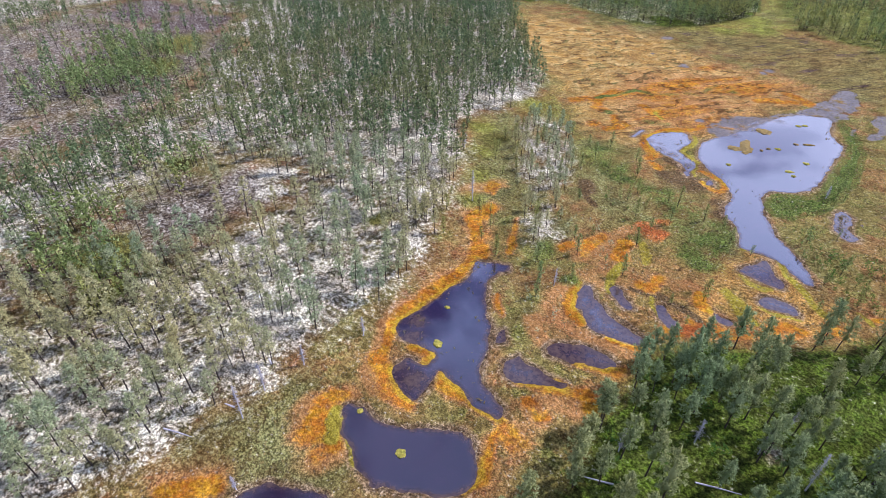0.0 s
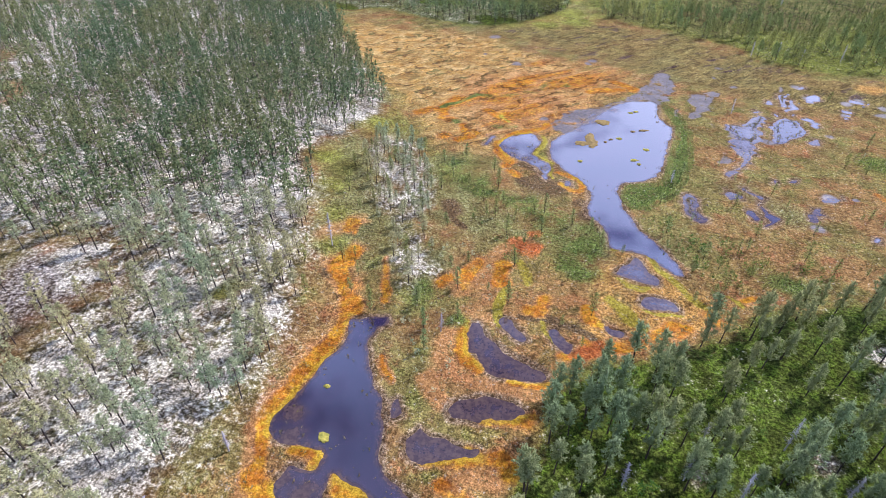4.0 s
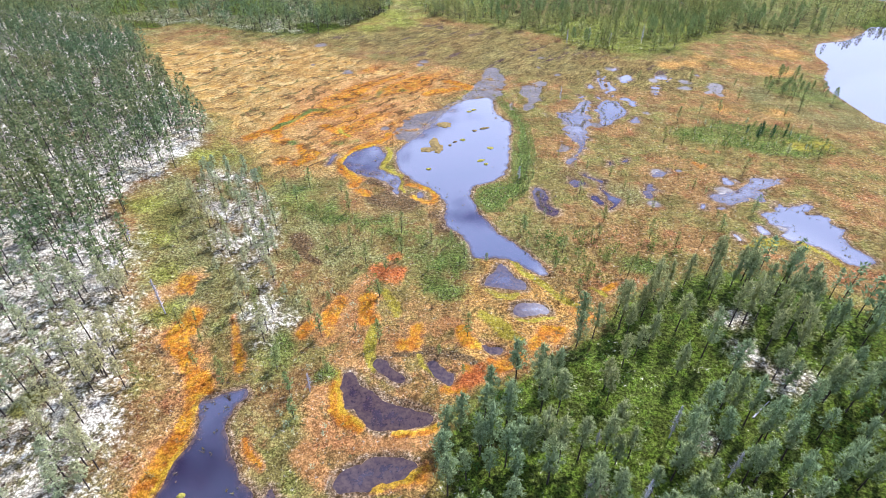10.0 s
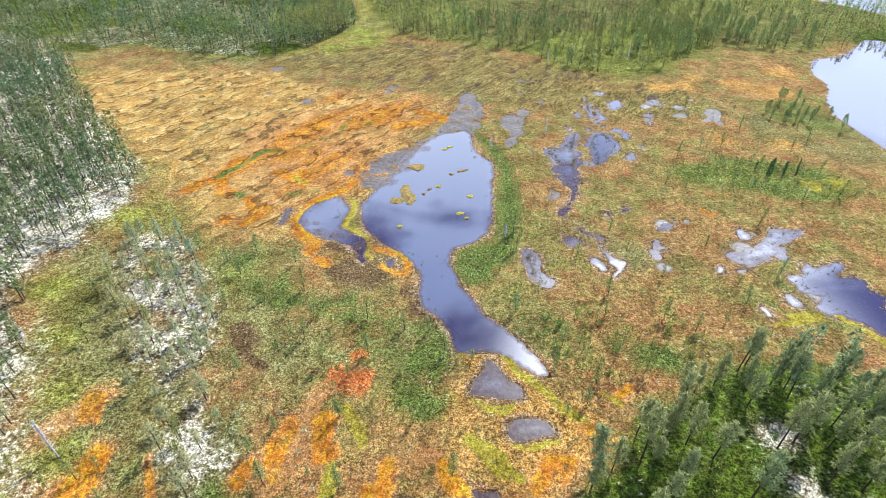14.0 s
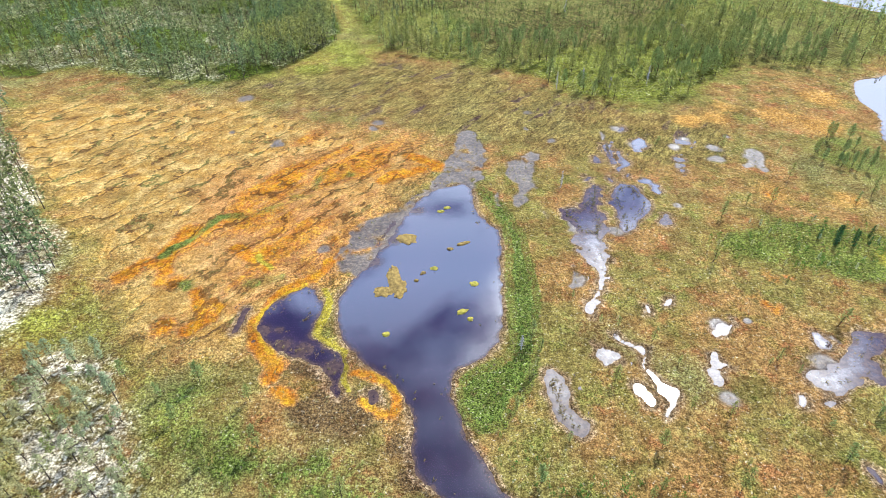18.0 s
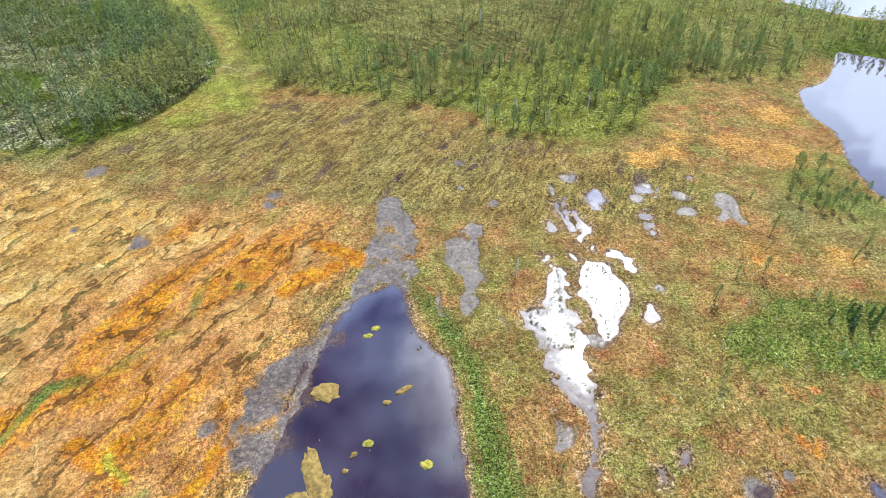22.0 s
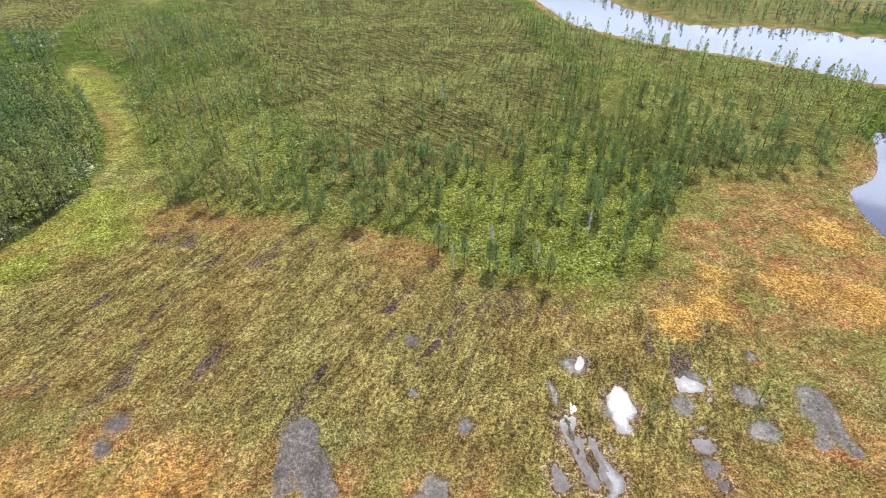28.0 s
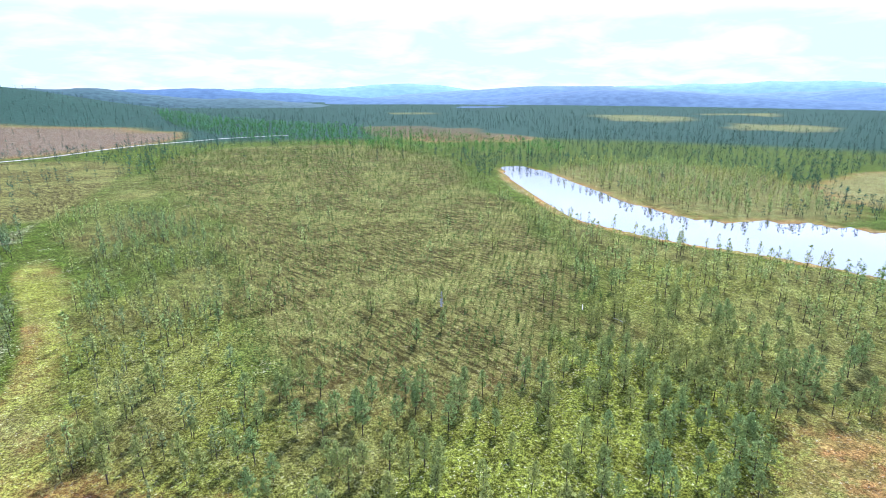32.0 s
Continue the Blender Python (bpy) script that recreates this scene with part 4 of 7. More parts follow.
ORANGE_LINES += [
    [(-32.1, 80.7, 1.4), (-30.4, 75.8, 1.3), (-29.9, 70.5, 1.5), (-30.4, 65.5, 1.5), (-30.7, 61.4, 1.4), (-30.6, 57.9, 1.3), (-31.3, 54.7, 1.4), (-31.3, 51.6, 1.3), (-30, 48.9, 1), (-27.9, 45.4, 0.9), (-27.6, 42.9, 1.6), (-24.1, 41.1, 1.8), (-21.7, 39.6, 1.7), (-19.2, 38.6, 1.5), (-17.2, 38.6, 1)],
    [(-24.6, 48.8, 0.7), (-22.3, 49.4, 1), (-20.6, 48.8, 1.1), (-20.2, 46.9, 0.8)],
    [(-16.3, 46.8, 1), (-14.4, 45.6, 1.8), (-12.5, 45.1, 1.7), (-10.8, 44.6, 1)],
    [(-8.7, 44.4, 0.5), (-5.4, 44.8, 0.8), (-2.8, 44.4, 1), (-1.1, 43.9, 1.4), (0.6, 43.3, 1.6)],
    [(-20, 69.6, 0.4), (-18.1, 67.3, 0.5), (-16.4, 65.4, 0.4)],
    [(-26.8, 34.1, 1.2), (-27.8, 32.5, 1.6), (-27.7, 30.3, 1.6), (-26.8, 27.7, 2), (-25.6, 25.2, 2.2)],
    [(-2.5, 50.3, 0.6), (-1.3, 50.4, 1), (1.1, 49.4, 1.2), (2, 49.3, 0.8)],
    [(-43.4, 107.1, 1), (-42, 102.4, 0.6)],
    [(-38.6, 96.3, 1.2), (-37.9, 91.9, 1.3), (-39, 89.4, 1.3), (-34.5, 84.1, 1.5), (-30.8, 80.2, 1.6), (-29.4, 78.2, 1)],
    [(-31, 96.5, 0.6), (-28, 89.7, 0.7), (-24.9, 83.3, 0.6)],
    [(-8.5, 83.1, 0.6), (-8.2, 79.7, 1), (-7.2, 76.5, 1), (-5.2, 74.1, 1), (-2.8, 72.6, 0.8)],
    [(2.8, 71.6, 0.5), (6.1, 71.8, 0.6), (9, 73, 0.8)],
    [(0.8, 62.4, 0.4), (3.8, 63.2, 0.7), (6.3, 64.6, 1.4), (8.5, 65.1, 1.8), (9.9, 64.4, 1.3)],
    [(-5.8, 53.2, 0.9), (-3.6, 54.1, 1), (-0.9, 55, 1.2), (1.7, 56.2, 1.4), (4.5, 57.2, 1.6), (6.2, 56.9, 1.4), (7.3, 55.3, 1.3)],
]
ORANGE_LINES += [
    [(12.9, 80.4, 1.2), (10.4, 80.3, 1)],
    [(14.7, 83.7, 1.1), (13.3, 85.1, 0.6)],
    [(-5.8, 102.3, 1.5), (-5.4, 95.8, 1.4), (-3.4, 96.8, 1)],
    [(-11.2, 101.8, 1.5), (-12.1, 98, 1.6), (-12.2, 92.6, 1.2)],
    [(-15.4, 94.5, 1.2), (-16.6, 91.6, 1)],
    [(4.3, 93.9, 1.5), (4.2, 90.6, 1.3), (1.8, 90.2, 1.3)],
    [(13.1, 94.6, 1.2), (13.8, 92.1, 1.5), (15.6, 90.5, 0.9)],
    [(22.4, 87.3, 1.8), (19.8, 85.6, 1.4), (18.4, 86.7, 0.8)],
    [(25.8, 91, 1.3), (28.2, 93.4, 1.7), (31, 94.3, 1.3), (29.9, 91.1, 1)],
    [(35, 99.8, 1.3), (37.7, 97.9, 1.2), (35.7, 96.4, 0.9)],
    [(41.6, 105.9, 0.7), (43.9, 107.7, 0.8)],
    [(-12.5, 171.4, 0.7), (-15.5, 171.8, 0.8), (-17.9, 170.2, 0.8), (-19.9, 167.4, 0.9), (-21.4, 164.6, 0.8), (-22.2, 161.7, 0.8), (-22.6, 158.2, 1), (-20.9, 154.6, 1.3), (-18.8, 152.2, 1.3), (-16.3, 149.4, 1.6), (-16.7, 146.7, 1.3)],
    [(-11.5, 173.9, 0.7), (-11.5, 177.6, 0.7), (-9.3, 179.9, 0.6), (-7.2, 181.6, 0.6), (-2.8, 182, 0.7), (0, 183.1, 0.8)],
    [(-2.1, 147.6, 0.6), (0.4, 146.7, 0.7), (2.8, 145.4, 0.8), (4.6, 143.4, 0.8), (5.3, 141.1, 0.9), (5, 138.8, 1), (3.2, 138.3, 0.9), (1.7, 139.5, 0.8), (-0.3, 141.3, 0.8)],
]
ORANGE_LINES += [
    [(-25.4, 183.6, 1.3), (-23.6, 178.3, 1.2), (-24.1, 175.9, 0.9)],
    [(-30.9, 161, 0.9), (-30.5, 164.3, 0.9), (-32.2, 166.4, 0.8)],
    [(-45.8, 181.7, 1.6), (-45.8, 177.4, 1.6), (-45, 172.7, 1.3)],
    [(-51.5, 177.6, 1.4), (-52.8, 174.5, 1.4)],
    [(-36.8, 169.4, 1.3), (-31.9, 161, 1.2), (-34.7, 158, 1.4)],
    [(-12.5, 141.9, 1.3), (-15, 143.9, 1)],
    [(71.7, 169.5, 1.6), (73.9, 167.1, 1.5), (76.4, 165.5, 1.2)],
    [(78, 162.6, 1.5), (79, 160.5, 1.2)],
]
PEACH_LINES = []
PEACH_LINES += [
    [(-47.5, 99.1, 2.8), (-46.2, 103.9, 2.3)],
    [(-18.3, 196.3, 4.8), (-14.9, 202.2, 3.4), (-21.9, 188.2, 2.7)],
]
PEACH_LINES += [
    [(-31.4, 67.3, 1.8), (-30.8, 60.8, 1.8), (-31.3, 56.3, 1.9), (-32, 51.8, 1.9)],
    [(-10.3, 78.7, 1.7), (-9.9, 73.8, 1.7), (-6, 69.9, 1.4), (-0.3, 69.7, 1.2), (9, 70.4, 1.2)],
    [(0.7, 52.6, 1.6), (5, 53.6, 1.7), (8.3, 56.2, 1.4)],
    [(-9.5, 96.4, 2.2), (-12.5, 90.9, 1.8), (-7.3, 108.2, 1.6), (-3.3, 111.8, 1.8)],
    [(16.5, 83.9, 1.8), (22.7, 83.6, 1.9), (27.6, 87.7, 2), (32.8, 91.2, 2), (39.2, 97.5, 1.8)],
    [(7.5, 94.2, 1.8), (10.8, 96.2, 1.6), (16.5, 94.9, 1.6)],
    [(-31.9, 49.9, 1.6), (-28.7, 44.6, 1.7), (-26.9, 40.4, 1.7), (-22.8, 38.3, 1.6)],
    [(-29.9, 29.9, 1.8), (-28.5, 26.5, 2)],
    [(-10.2, 68, 1.6), (-6.9, 63.9, 1.5), (-1.9, 64.4, 1.2)],
    [(-23.5, 191.2, 2.6), (-17.8, 187.1, 2.6), (-13.5, 190.8, 2.2), (-18.4, 178.2, 2), (-26, 176.8, 1.8)],
    [(-27.7, 163.5, 1.4), (-25.6, 166.9, 1.2), (-21.9, 168.9, 1)],
    [(0.1, 148.4, 0.9), (4.7, 145.1, 0.9), (5.7, 142.2, 0.8)],
]
RED_LINES = []
RED_LINES += [
    [(-5.9, 111.6, 1.3), (-2, 108.6, 1.5), (-0.7, 111.3, 1)],
    [(-2.1, 115.7, 1), (-0.7, 117.2, 0.6)],
    [(12.4, 81.4, 0.8), (15.2, 82.6, 1), (16.5, 85, 0.7)],
    [(60.9, 174.6, 1.2), (62.2, 172.1, 1.3), (66.8, 173.6, 1)],
    [(82.9, 171.4, 1.5), (85.5, 170.1, 1.4), (87.4, 169.4, 1)],
    [(55.5, 174, 0.7), (58.3, 172.3, 0.8)],
]
YELLOW_LINES = []
YELLOW_LINES += [
    [(-23.4, 30.6, 0.7), (-19.8, 28.2, 0.7), (-16.8, 25.8, 0.7)],
]
YELLOW_LINES += [
    [(-2.7, 104.1, 1), (-0.8, 101.1, 1.3), (-0, 98, 1.2)],
    [(-3.3, 94.7, 0.9), (-3.7, 91.3, 1.1), (-3.9, 88, 1), (-3, 85.3, 0.8), (-2.1, 83.5, 0.4)],
    [(5.3, 87.8, 0.6), (6.2, 85.3, 0.7), (7.9, 83.2, 0.4)],
    [(17.1, 106, 0.4), (19.5, 104.2, 0.8), (22.5, 103.7, 0.8), (23.8, 104.5, 0.4)],
    [(23.4, 97.1, 0.5), (26.7, 96.9, 0.7), (29.8, 98, 0.6)],
    [(16.5, 98.4, 1.2), (19.4, 96.5, 1.7), (20.7, 93.8, 1.4), (23.6, 92.1, 0.9)],
    [(15.9, 115.5, 0.7), (17.9, 117.3, 0.6), (20.8, 118, 0.6), (23.7, 115.7, 0.7), (26, 111.4, 0.8), (29.4, 107.6, 0.9), (32.1, 104, 0.9), (34.5, 101.6, 0.8)],
    [(39, 106.7, 0.5), (41.5, 104.2, 0.6)],
    [(-25.8, 31, 0.8), (-24.2, 28.9, 1), (-22.6, 26.9, 1.2)],
    [(-10.2, 168.9, 0.7), (-8.9, 165.6, 0.8), (-9, 162.2, 0.8), (-10.1, 159.3, 0.8), (-9.6, 156.1, 0.9), (-7, 154.1, 0.8), (-4.4, 152.3, 0.7), (-3.8, 149, 0.7), (-3.8, 145.9, 0.6), (-3, 143.7, 0.5)],
    [(-26.9, 181, 0.8), (-23.2, 176.7, 0.8)],
    [(58.6, 194.6, 0.3), (58.5, 190.4, 0.3)],
    [(87.7, 127, 0.6), (90.2, 123.2, 0.8), (92.9, 120.2, 0.8), (94.3, 115.6, 0.9)],
    [(79.8, 125.3, 0.8), (85.1, 124.4, 1), (76.3, 122.7, 0.8)],
]
GREEN_LINES = []
GREEN_LINES += [
    [(-17.6, 221.7, 0.8), (-20, 206.4, 1.2), (-24.3, 205.3, 1.6), (-29.6, 199.4, 1.1), (-39, 196.2, 1.1), (-43.2, 188.6, 1), (-46.9, 181.8, 0.8)],
    [(-10.7, 216.5, 1.5)],
    [(-25.3, 186.1, 1)],
    [(-26.1, 171.5, 1.2), (-20.7, 173.8, 0.9)],
    [(-39.2, 171.4, 1.4)],
    [(-25.7, 137.5, 3.8), (-17, 131.6, 3.1)],
    [(9.7, 117.8, 4.3), (10, 106.5, 4)],
    [(-3.3, 127.9, 3.5), (3.2, 117.8, 3.3)],
    [(45.6, 117.8, 2.8), (51.8, 113.3, 3.2)],
    [(-28, 141.1, 3.7), (-29.7, 135.9, 3.5)],
    [(-10.4, 127.2, 3.2), (-5.9, 129.6, 2.5)],
    [(-23, 92.7, 2.6), (-19.1, 86.1, 2.8)],
    [(-10.1, 82.7, 1.9)],
]
DARK_LINES = []
DARK_LINES += [
    [(-23.3, 119.4, 2.4), (-25.3, 122.6, 2)],
    [(-40.3, 87.4, 1.7), (-37, 87.4, 1.7)],
    [(7.2, 127.9, 1.6), (10.7, 126.1, 1.6), (17.5, 122.7, 1.8)],
    [(6.4, 133, 2.1)],
]
DARK_LINES += [
    [(-37, 87.4, 0.9), (-35.7, 85.9, 0.7)],
    [(1.4, 88, 1), (6.7, 89.2, 1.1), (13.3, 87.3, 1.1), (15.4, 85.6, 0.8)],
    [(-2.7, 79.3, 0.5), (2.5, 78.3, 0.5), (7.6, 76.4, 0.5)],
    [(-22.2, 68.4, 0.5), (-20, 64.6, 0.5), (-14.6, 58.6, 0.5), (-11.8, 52.1, 0.5)],
    [(-24.6, 120.2, 1.2), (-22, 118.6, 1.1), (-23, 116.2, 0.9), (-18.5, 113.3, 0.8)],
    [(-38.5, 87, 1.2), (-36, 87, 0.8)],
    [(-7.5, 142.7, 1.5), (-5.8, 139.9, 1.6), (-7.1, 137.3, 1.4)],
    [(-15.5, 150, 1), (-10.7, 148.2, 1), (-8.2, 146.6, 0.8)],
    [(11.9, 117.8, 1.4), (14, 113.3, 1.2), (7.7, 131.6, 1)],
]
MUD_LINES = []
MUD_LINES += [
    [(-34.4, 235.7, 2)],
    [(-53.5, 271.2, 3.3)],
    [(-6.2, 245.2, 1.8)],
    [(-49.9, 243.1, 1.2)],
    [(-13.1, 182.5, 1.8)],
    [(72.2, 158.6, 1.1)],
    [(42.6, 244.2, 1.2)],
    [(106.7, 226.3, 2.7), (104.9, 216, 1.1)],
    [(93.7, 222.7, 2.6)],
    [(81.5, 219.3, 1.4)],
]


def bands(lines, x, y, wide=1.0):
    """How far each place lies within bands of moss: 1 on a line, 0 past its width."""
    out = np.zeros(x.shape)
    for line in lines:
        p = np.array(line if len(line) > 1 else line * 2)
        r = p[:, 2].max() * wide * 2 + 1
        near = (x > p[:, 0].min() - r) & (x < p[:, 0].max() + r) & (y > p[:, 1].min() - r) & (y < p[:, 1].max() + r)
        px, py = x[near], y[near]
        best = np.zeros(px.shape)
        for (ax, ay, aw), (bx, by, bw) in zip(p, p[1:]):
            dx, dy = bx - ax, by - ay
            k = np.clip(((px - ax) * dx + (py - ay) * dy) / (dx * dx + dy * dy + 1e-6), 0, 1)
            d = np.hypot(px - ax - k * dx, py - ay - k * dy) / ((aw + (bw - aw) * k) * wide)
            best = np.maximum(best, np.clip(1.5 - d, 0, 1))
        out[near] = np.maximum(out[near], best)
    return out


BROKEN = ("channel", "channel_tail", "bright_pool", "speckled_pool", "right_a", "right_b", "round_strip", "pool_d", "pool_k", "pool_l", "bright_round")


def water_distance(x, y):
    d = np.full(x.shape, 14.0)
    for name, points in PONDS.items():
        far = name in ("river", "east_lake")
        one = signed(points, x, y, 14.0, 2, 0.0 if far else (0.7 if name in ("lake", "near_pond", "long_pond") else 0.75))
        if name in BROKEN:
            one = one + (-0.1 + 1.7 * np.clip(vnoise(x, y, 1.9, 451, 3), -0.45, 1)) * (abs(one) < 6)
        elif name == "side_pond":
            one = one + 1.0 * np.clip(vnoise(x, y, 2.2, 451, 3), -0.2, 1) * (abs(one) < 6) * np.clip((160 - y) / 8, 0.1, 1)
        elif name == "long_pond":
            one = one + 1.6 * np.clip(vnoise(x, y, 2.4, 455, 3) - 0.1, 0, 1) * (abs(one) < 6) * np.clip((-22.5 - x + 0.2 * (y - 50)) / 2, 0, 1) * (y < 62)
        d = np.minimum(d, one)
    return d


def mineral(x, y):
    """Metres into (-) or out of (+) the dry ground."""
    d = np.full(x.shape, 40.0)
    for z in (HEATH, WOOD_NEAR, WOOD_WEST, WOOD_FAR, ISLAND):
        d = np.minimum(d, signed(z, x, y, 40.0, 1))
    return d


def land(x, y):
    """The lie of the land without its ponds and small hummocks."""
    x, y = np.asarray(x, float), np.asarray(y, float)
    heath = soft(signed(HEATH, x, y, 40.0, 1), 12.0) * 2.2
    other = soft(np.minimum(signed(WOOD_WEST, x, y, 40.0, 1), signed(WOOD_NEAR, x, y, 40, 1)), 14.0) * 1.2
    rise = soft(signed(WOOD_FAR, x, y, 60.0, 1), 50.0) * 1.6
    r = np.hypot(x, y - 200)
    far = np.clip((r - 620) / 2600, 0, 1)
    hills = far * (4 + 5 * np.clip(vnoise(x, y, 1400, 3, 1) + 0.3, 0, 1))
    west = np.exp(-(((x + 700) / 330) ** 2) - ((y - 1750) / 380) ** 2) * 75
    return heath + other + rise + hills + west + vnoise(x, y, 60, 7, 2) * 0.25 * soft(mineral(x, y), 10)


GLADES = [[(904, 1765), (1089, 1450), (858, 1225), (720, 1354)], [(966, 1217), (1054, 1091), (905, 970), (784, 1003)], [(300, 1900), (520, 1800), (420, 1650), (250, 1750)], [(1300, 1700), (1500, 1500), (1300, 1380), (1150, 1500)]]


# ---- ground: one sheet to the horizon ----
WEST_FELLING = [(-430, 600), (-118, 545), (-90, 560), (-100, 800), (-215, 860), (-330, 770)]


def steps(lo, hi, fine, first, last, grow):
    """Even fine steps from lo to hi, then steps that grow outwards to first and last: slowly at first, then fast."""
    def outwards(p, end, way):
        out, s = [], fine
        while (end - p) * way > 0:
            s = min(s * (grow if s < 4.2 else 1.1), 160)
            p += s * way
            out.append(p)
        return out
    mid = list(np.arange(lo, hi + 1e-6, fine))
    return np.array(outwards(lo, first, -1)[::-1] + mid + outwards(mid[-1], last, 1))


GX = steps(-46, 76, 0.5, -4300, 4300, 1.022)
GY = steps(36, 215, 0.5, -1500, 4800, 1.02)
gx, gy = np.meshgrid(GX, GY)
gx, gy = gx.ravel(), gy.ravel()
wet = water_distance(gx, gy)
dry = mineral(gx, gy)
bog = 1 - soft(dry, 2.5)
mud = np.zeros(gx.shape)
for points in MUDS:
    mud = np.maximum(mud, soft(signed(points, gx, gy, 8.0, 2, 0.9) + 0.1 + 0.9 * vnoise(gx, gy, 2.6, 457, 2), 1.5) * np.clip(0.9 + 1.0 * vnoise(gx, gy, 2.8, 453, 3), 0, 1))
mud = np.maximum(mud, bands(MUD_LINES, gx + 1.2 * vnoise(gx, gy, 4, 71, 2), gy + 1.2 * vnoise(gx, gy, 4, 73, 2)) * 0.85)
mud = np.maximum(mud, np.clip(blobs(MUD_SPOTS, gx, gy) * (0.9 + 0.5 * vnoise(gx, gy, 3, 77)), 0, 1))
gz = land(gx, gy)
# hummocks and strings of the bog
along, across = gx * 0.59 + gy * 0.81, gx * 0.81 - gy * 0.59
bend = vnoise(gx, gy, 45, 21, 2) * 7
stripe = vnoise(along / 6.0, across + 0.4 * bend, 2.6, 23, 3)
string_zone = soft(signed(STRINGS_W, gx, gy, 40, 1) + 8 * vnoise(gx, gy, 25, 409, 2), 16)
flow_zone = np.clip(soft(-(signed([(-75, 290), (-30, 262), (4, 250), (16, 240), (30, 238), (60, 218), (100, 218), (112, 262), (84, 252), (56, 268), (38, 292), (-5, 312), (-40, 300)], gx, gy, 30, 1)), 14), 0, 1)
flow_zone = (1 - flow_zone) * bog
gz += bog * (0.10 * vnoise(gx, gy, 2.6, 41, 3) + 0.42 * np.maximum(string_zone, flow_zone) * stripe)
gz += (1 - bog) * 0.16 * vnoise(gx, gy, 3.2, 43, 3)
gz = np.where(wet < 2.0, gz * np.clip(wet / 2.0, 0, 1) + 0.05 * np.clip(1 - wet / 2, 0, 1), gz)
gz = gz - soft(wet, 0.55) * (0.16 + 0.5 * np.clip(-wet / 3, 0, 1)) - 0.03 * mud * (wet > 0)

heath = soft(signed(HEATH, gx, gy, 30, 1) + 3.0 * vnoise(gx, gy, 9, 415, 3), 4.0)
isle = soft(signed(ISLAND, gx, gy, 30, 1) + 4.5 * vnoise(gx, gy, 8, 419, 3), 3.5)
cleared = soft(signed(CLEARED, gx, gy, 40, 1) + 12 * vnoise(gx, gy, 28, 417, 3), 12.0)
near_wood = soft(signed(WOOD_NEAR, gx, gy, 30, 1) + 2.5 * vnoise(gx, gy, 9, 413, 3), 4.0)
west_wood = soft(signed(WOOD_WEST, gx, gy, 30, 1), 3.0)
far_wood = soft(signed(WOOD_FAR, gx, gy, 40, 1) + 5 * vnoise(gx, gy, 14, 411, 3), 11.0)
farther = np.clip((gx - 205) / 8, 0, 1) * (gy > 292) + np.clip((gy - 640) / 120, 0, 1) + np.clip((gx - 245) / 40, 0, 1) * (gy > 380)
till = soft(signed(PLANTATION, gx, gy, 60, 1) + 14 * vnoise(gx, gy, 40, 401, 2), 26.0)
warp_x, warp_y = gx + 0.8 * vnoise(gx, gy, 3.2, 301, 3), gy + 0.8 * vnoise(gx, gy, 3.2, 303, 3)
patch_w = vnoise(gx, gy, 6, 479, 3)
lichen = np.maximum(heath * (0.85 - 0.9 * cleared + 0.35 * np.clip(vnoise(gx, gy, 13, 441, 3), -1, 1)), isle * (0.6 + 0.5 * vnoise(gx, gy, 5, 463, 3)))
lichen = np.maximum(lichen, 0.42 * soft(signed(HEATH, gx, gy, 30, 1) - 5 + 4 * vnoise(gx, gy, 8, 465, 3), 6.0) * (gy < 130))
lichen = np.maximum(lichen, 1.25 * heath * blobs([(-91, 72, 6), (-84, 67, 4), (-60, 62, 7), (-64, 28, 8), (-66, 16, 7), (-70, 44, 6)], gx + 4 * vnoise(gx, gy, 9, 443, 3), gy + 4 * vnoise(gx, gy, 9, 445, 3)))
lichen = np.maximum(lichen, near_wood * 0.9 * blobs([(67, 84, 5), (63, 89, 4.5), (63, 98, 4), (49, 72, 2.5), (32, 64, 2)], warp_x + 2 * patch_w, warp_y + 2 * patch_w))
lichen = np.maximum(lichen, west_wood * 0.42 * (vnoise(gx, gy, 26, 51, 2) > 0.05))
shore = soft(wet - 1.0, 1.0) * (wet > 0)
patchy = vnoise(gx, gy, 5, 305, 3)
loose = 1.2 * (gy > 172) + 2.0 * (gx > 45)
ragged_x, ragged_y = warp_x + loose * vnoise(gx, gy, 7, 467, 3), warp_y + loose * vnoise(gx, gy, 7, 469, 3)
orange = np.clip(bands(ORANGE_LINES, ragged_x, ragged_y, 1.25) * (0.95 + 0.4 * vnoise(gx, gy, 3, 471, 2)), 0, 1)
orange = np.maximum(orange, string_zone * np.clip(0.2 + 0.5 * soft(np.hypot(gx + 4, gy - 203) - 36, 14) + 0.6 * stripe + 0.9 * vnoise(along / 2.2, across, 9, 311, 3) - 0.02 * np.clip(-24 - gx, 0, 60) - 0.02 * np.clip(168 - gy, 0, 40), 0, 0.8))
orange = np.maximum(orange, shore * np.clip(vnoise(gx, gy, 14, 63, 2) * 1.6 - 0.1, 0, 1) * (gy < 130) * (gx < 32) * (gx > -40) * 0.6) * bog
orange = np.where(gx > 45, orange * np.clip(0.55 + 1.6 * vnoise(gx, gy, 4.0, 483, 3), 0, 1), orange)
east = blobs([(137, 245, 10), (151, 266, 9), (128, 252, 9), (106, 250, 6), (96, 248, 6), (101, 204, 6), (118, 200, 6), (112, 258, 6)], warp_x, warp_y)
peach = np.clip(bands(PEACH_LINES, warp_x, warp_y, 1.3) * 0.8 + 0.3 * patchy * (bands(PEACH_LINES, gx, gy, 2.0) > 0), 0, 1) * bog
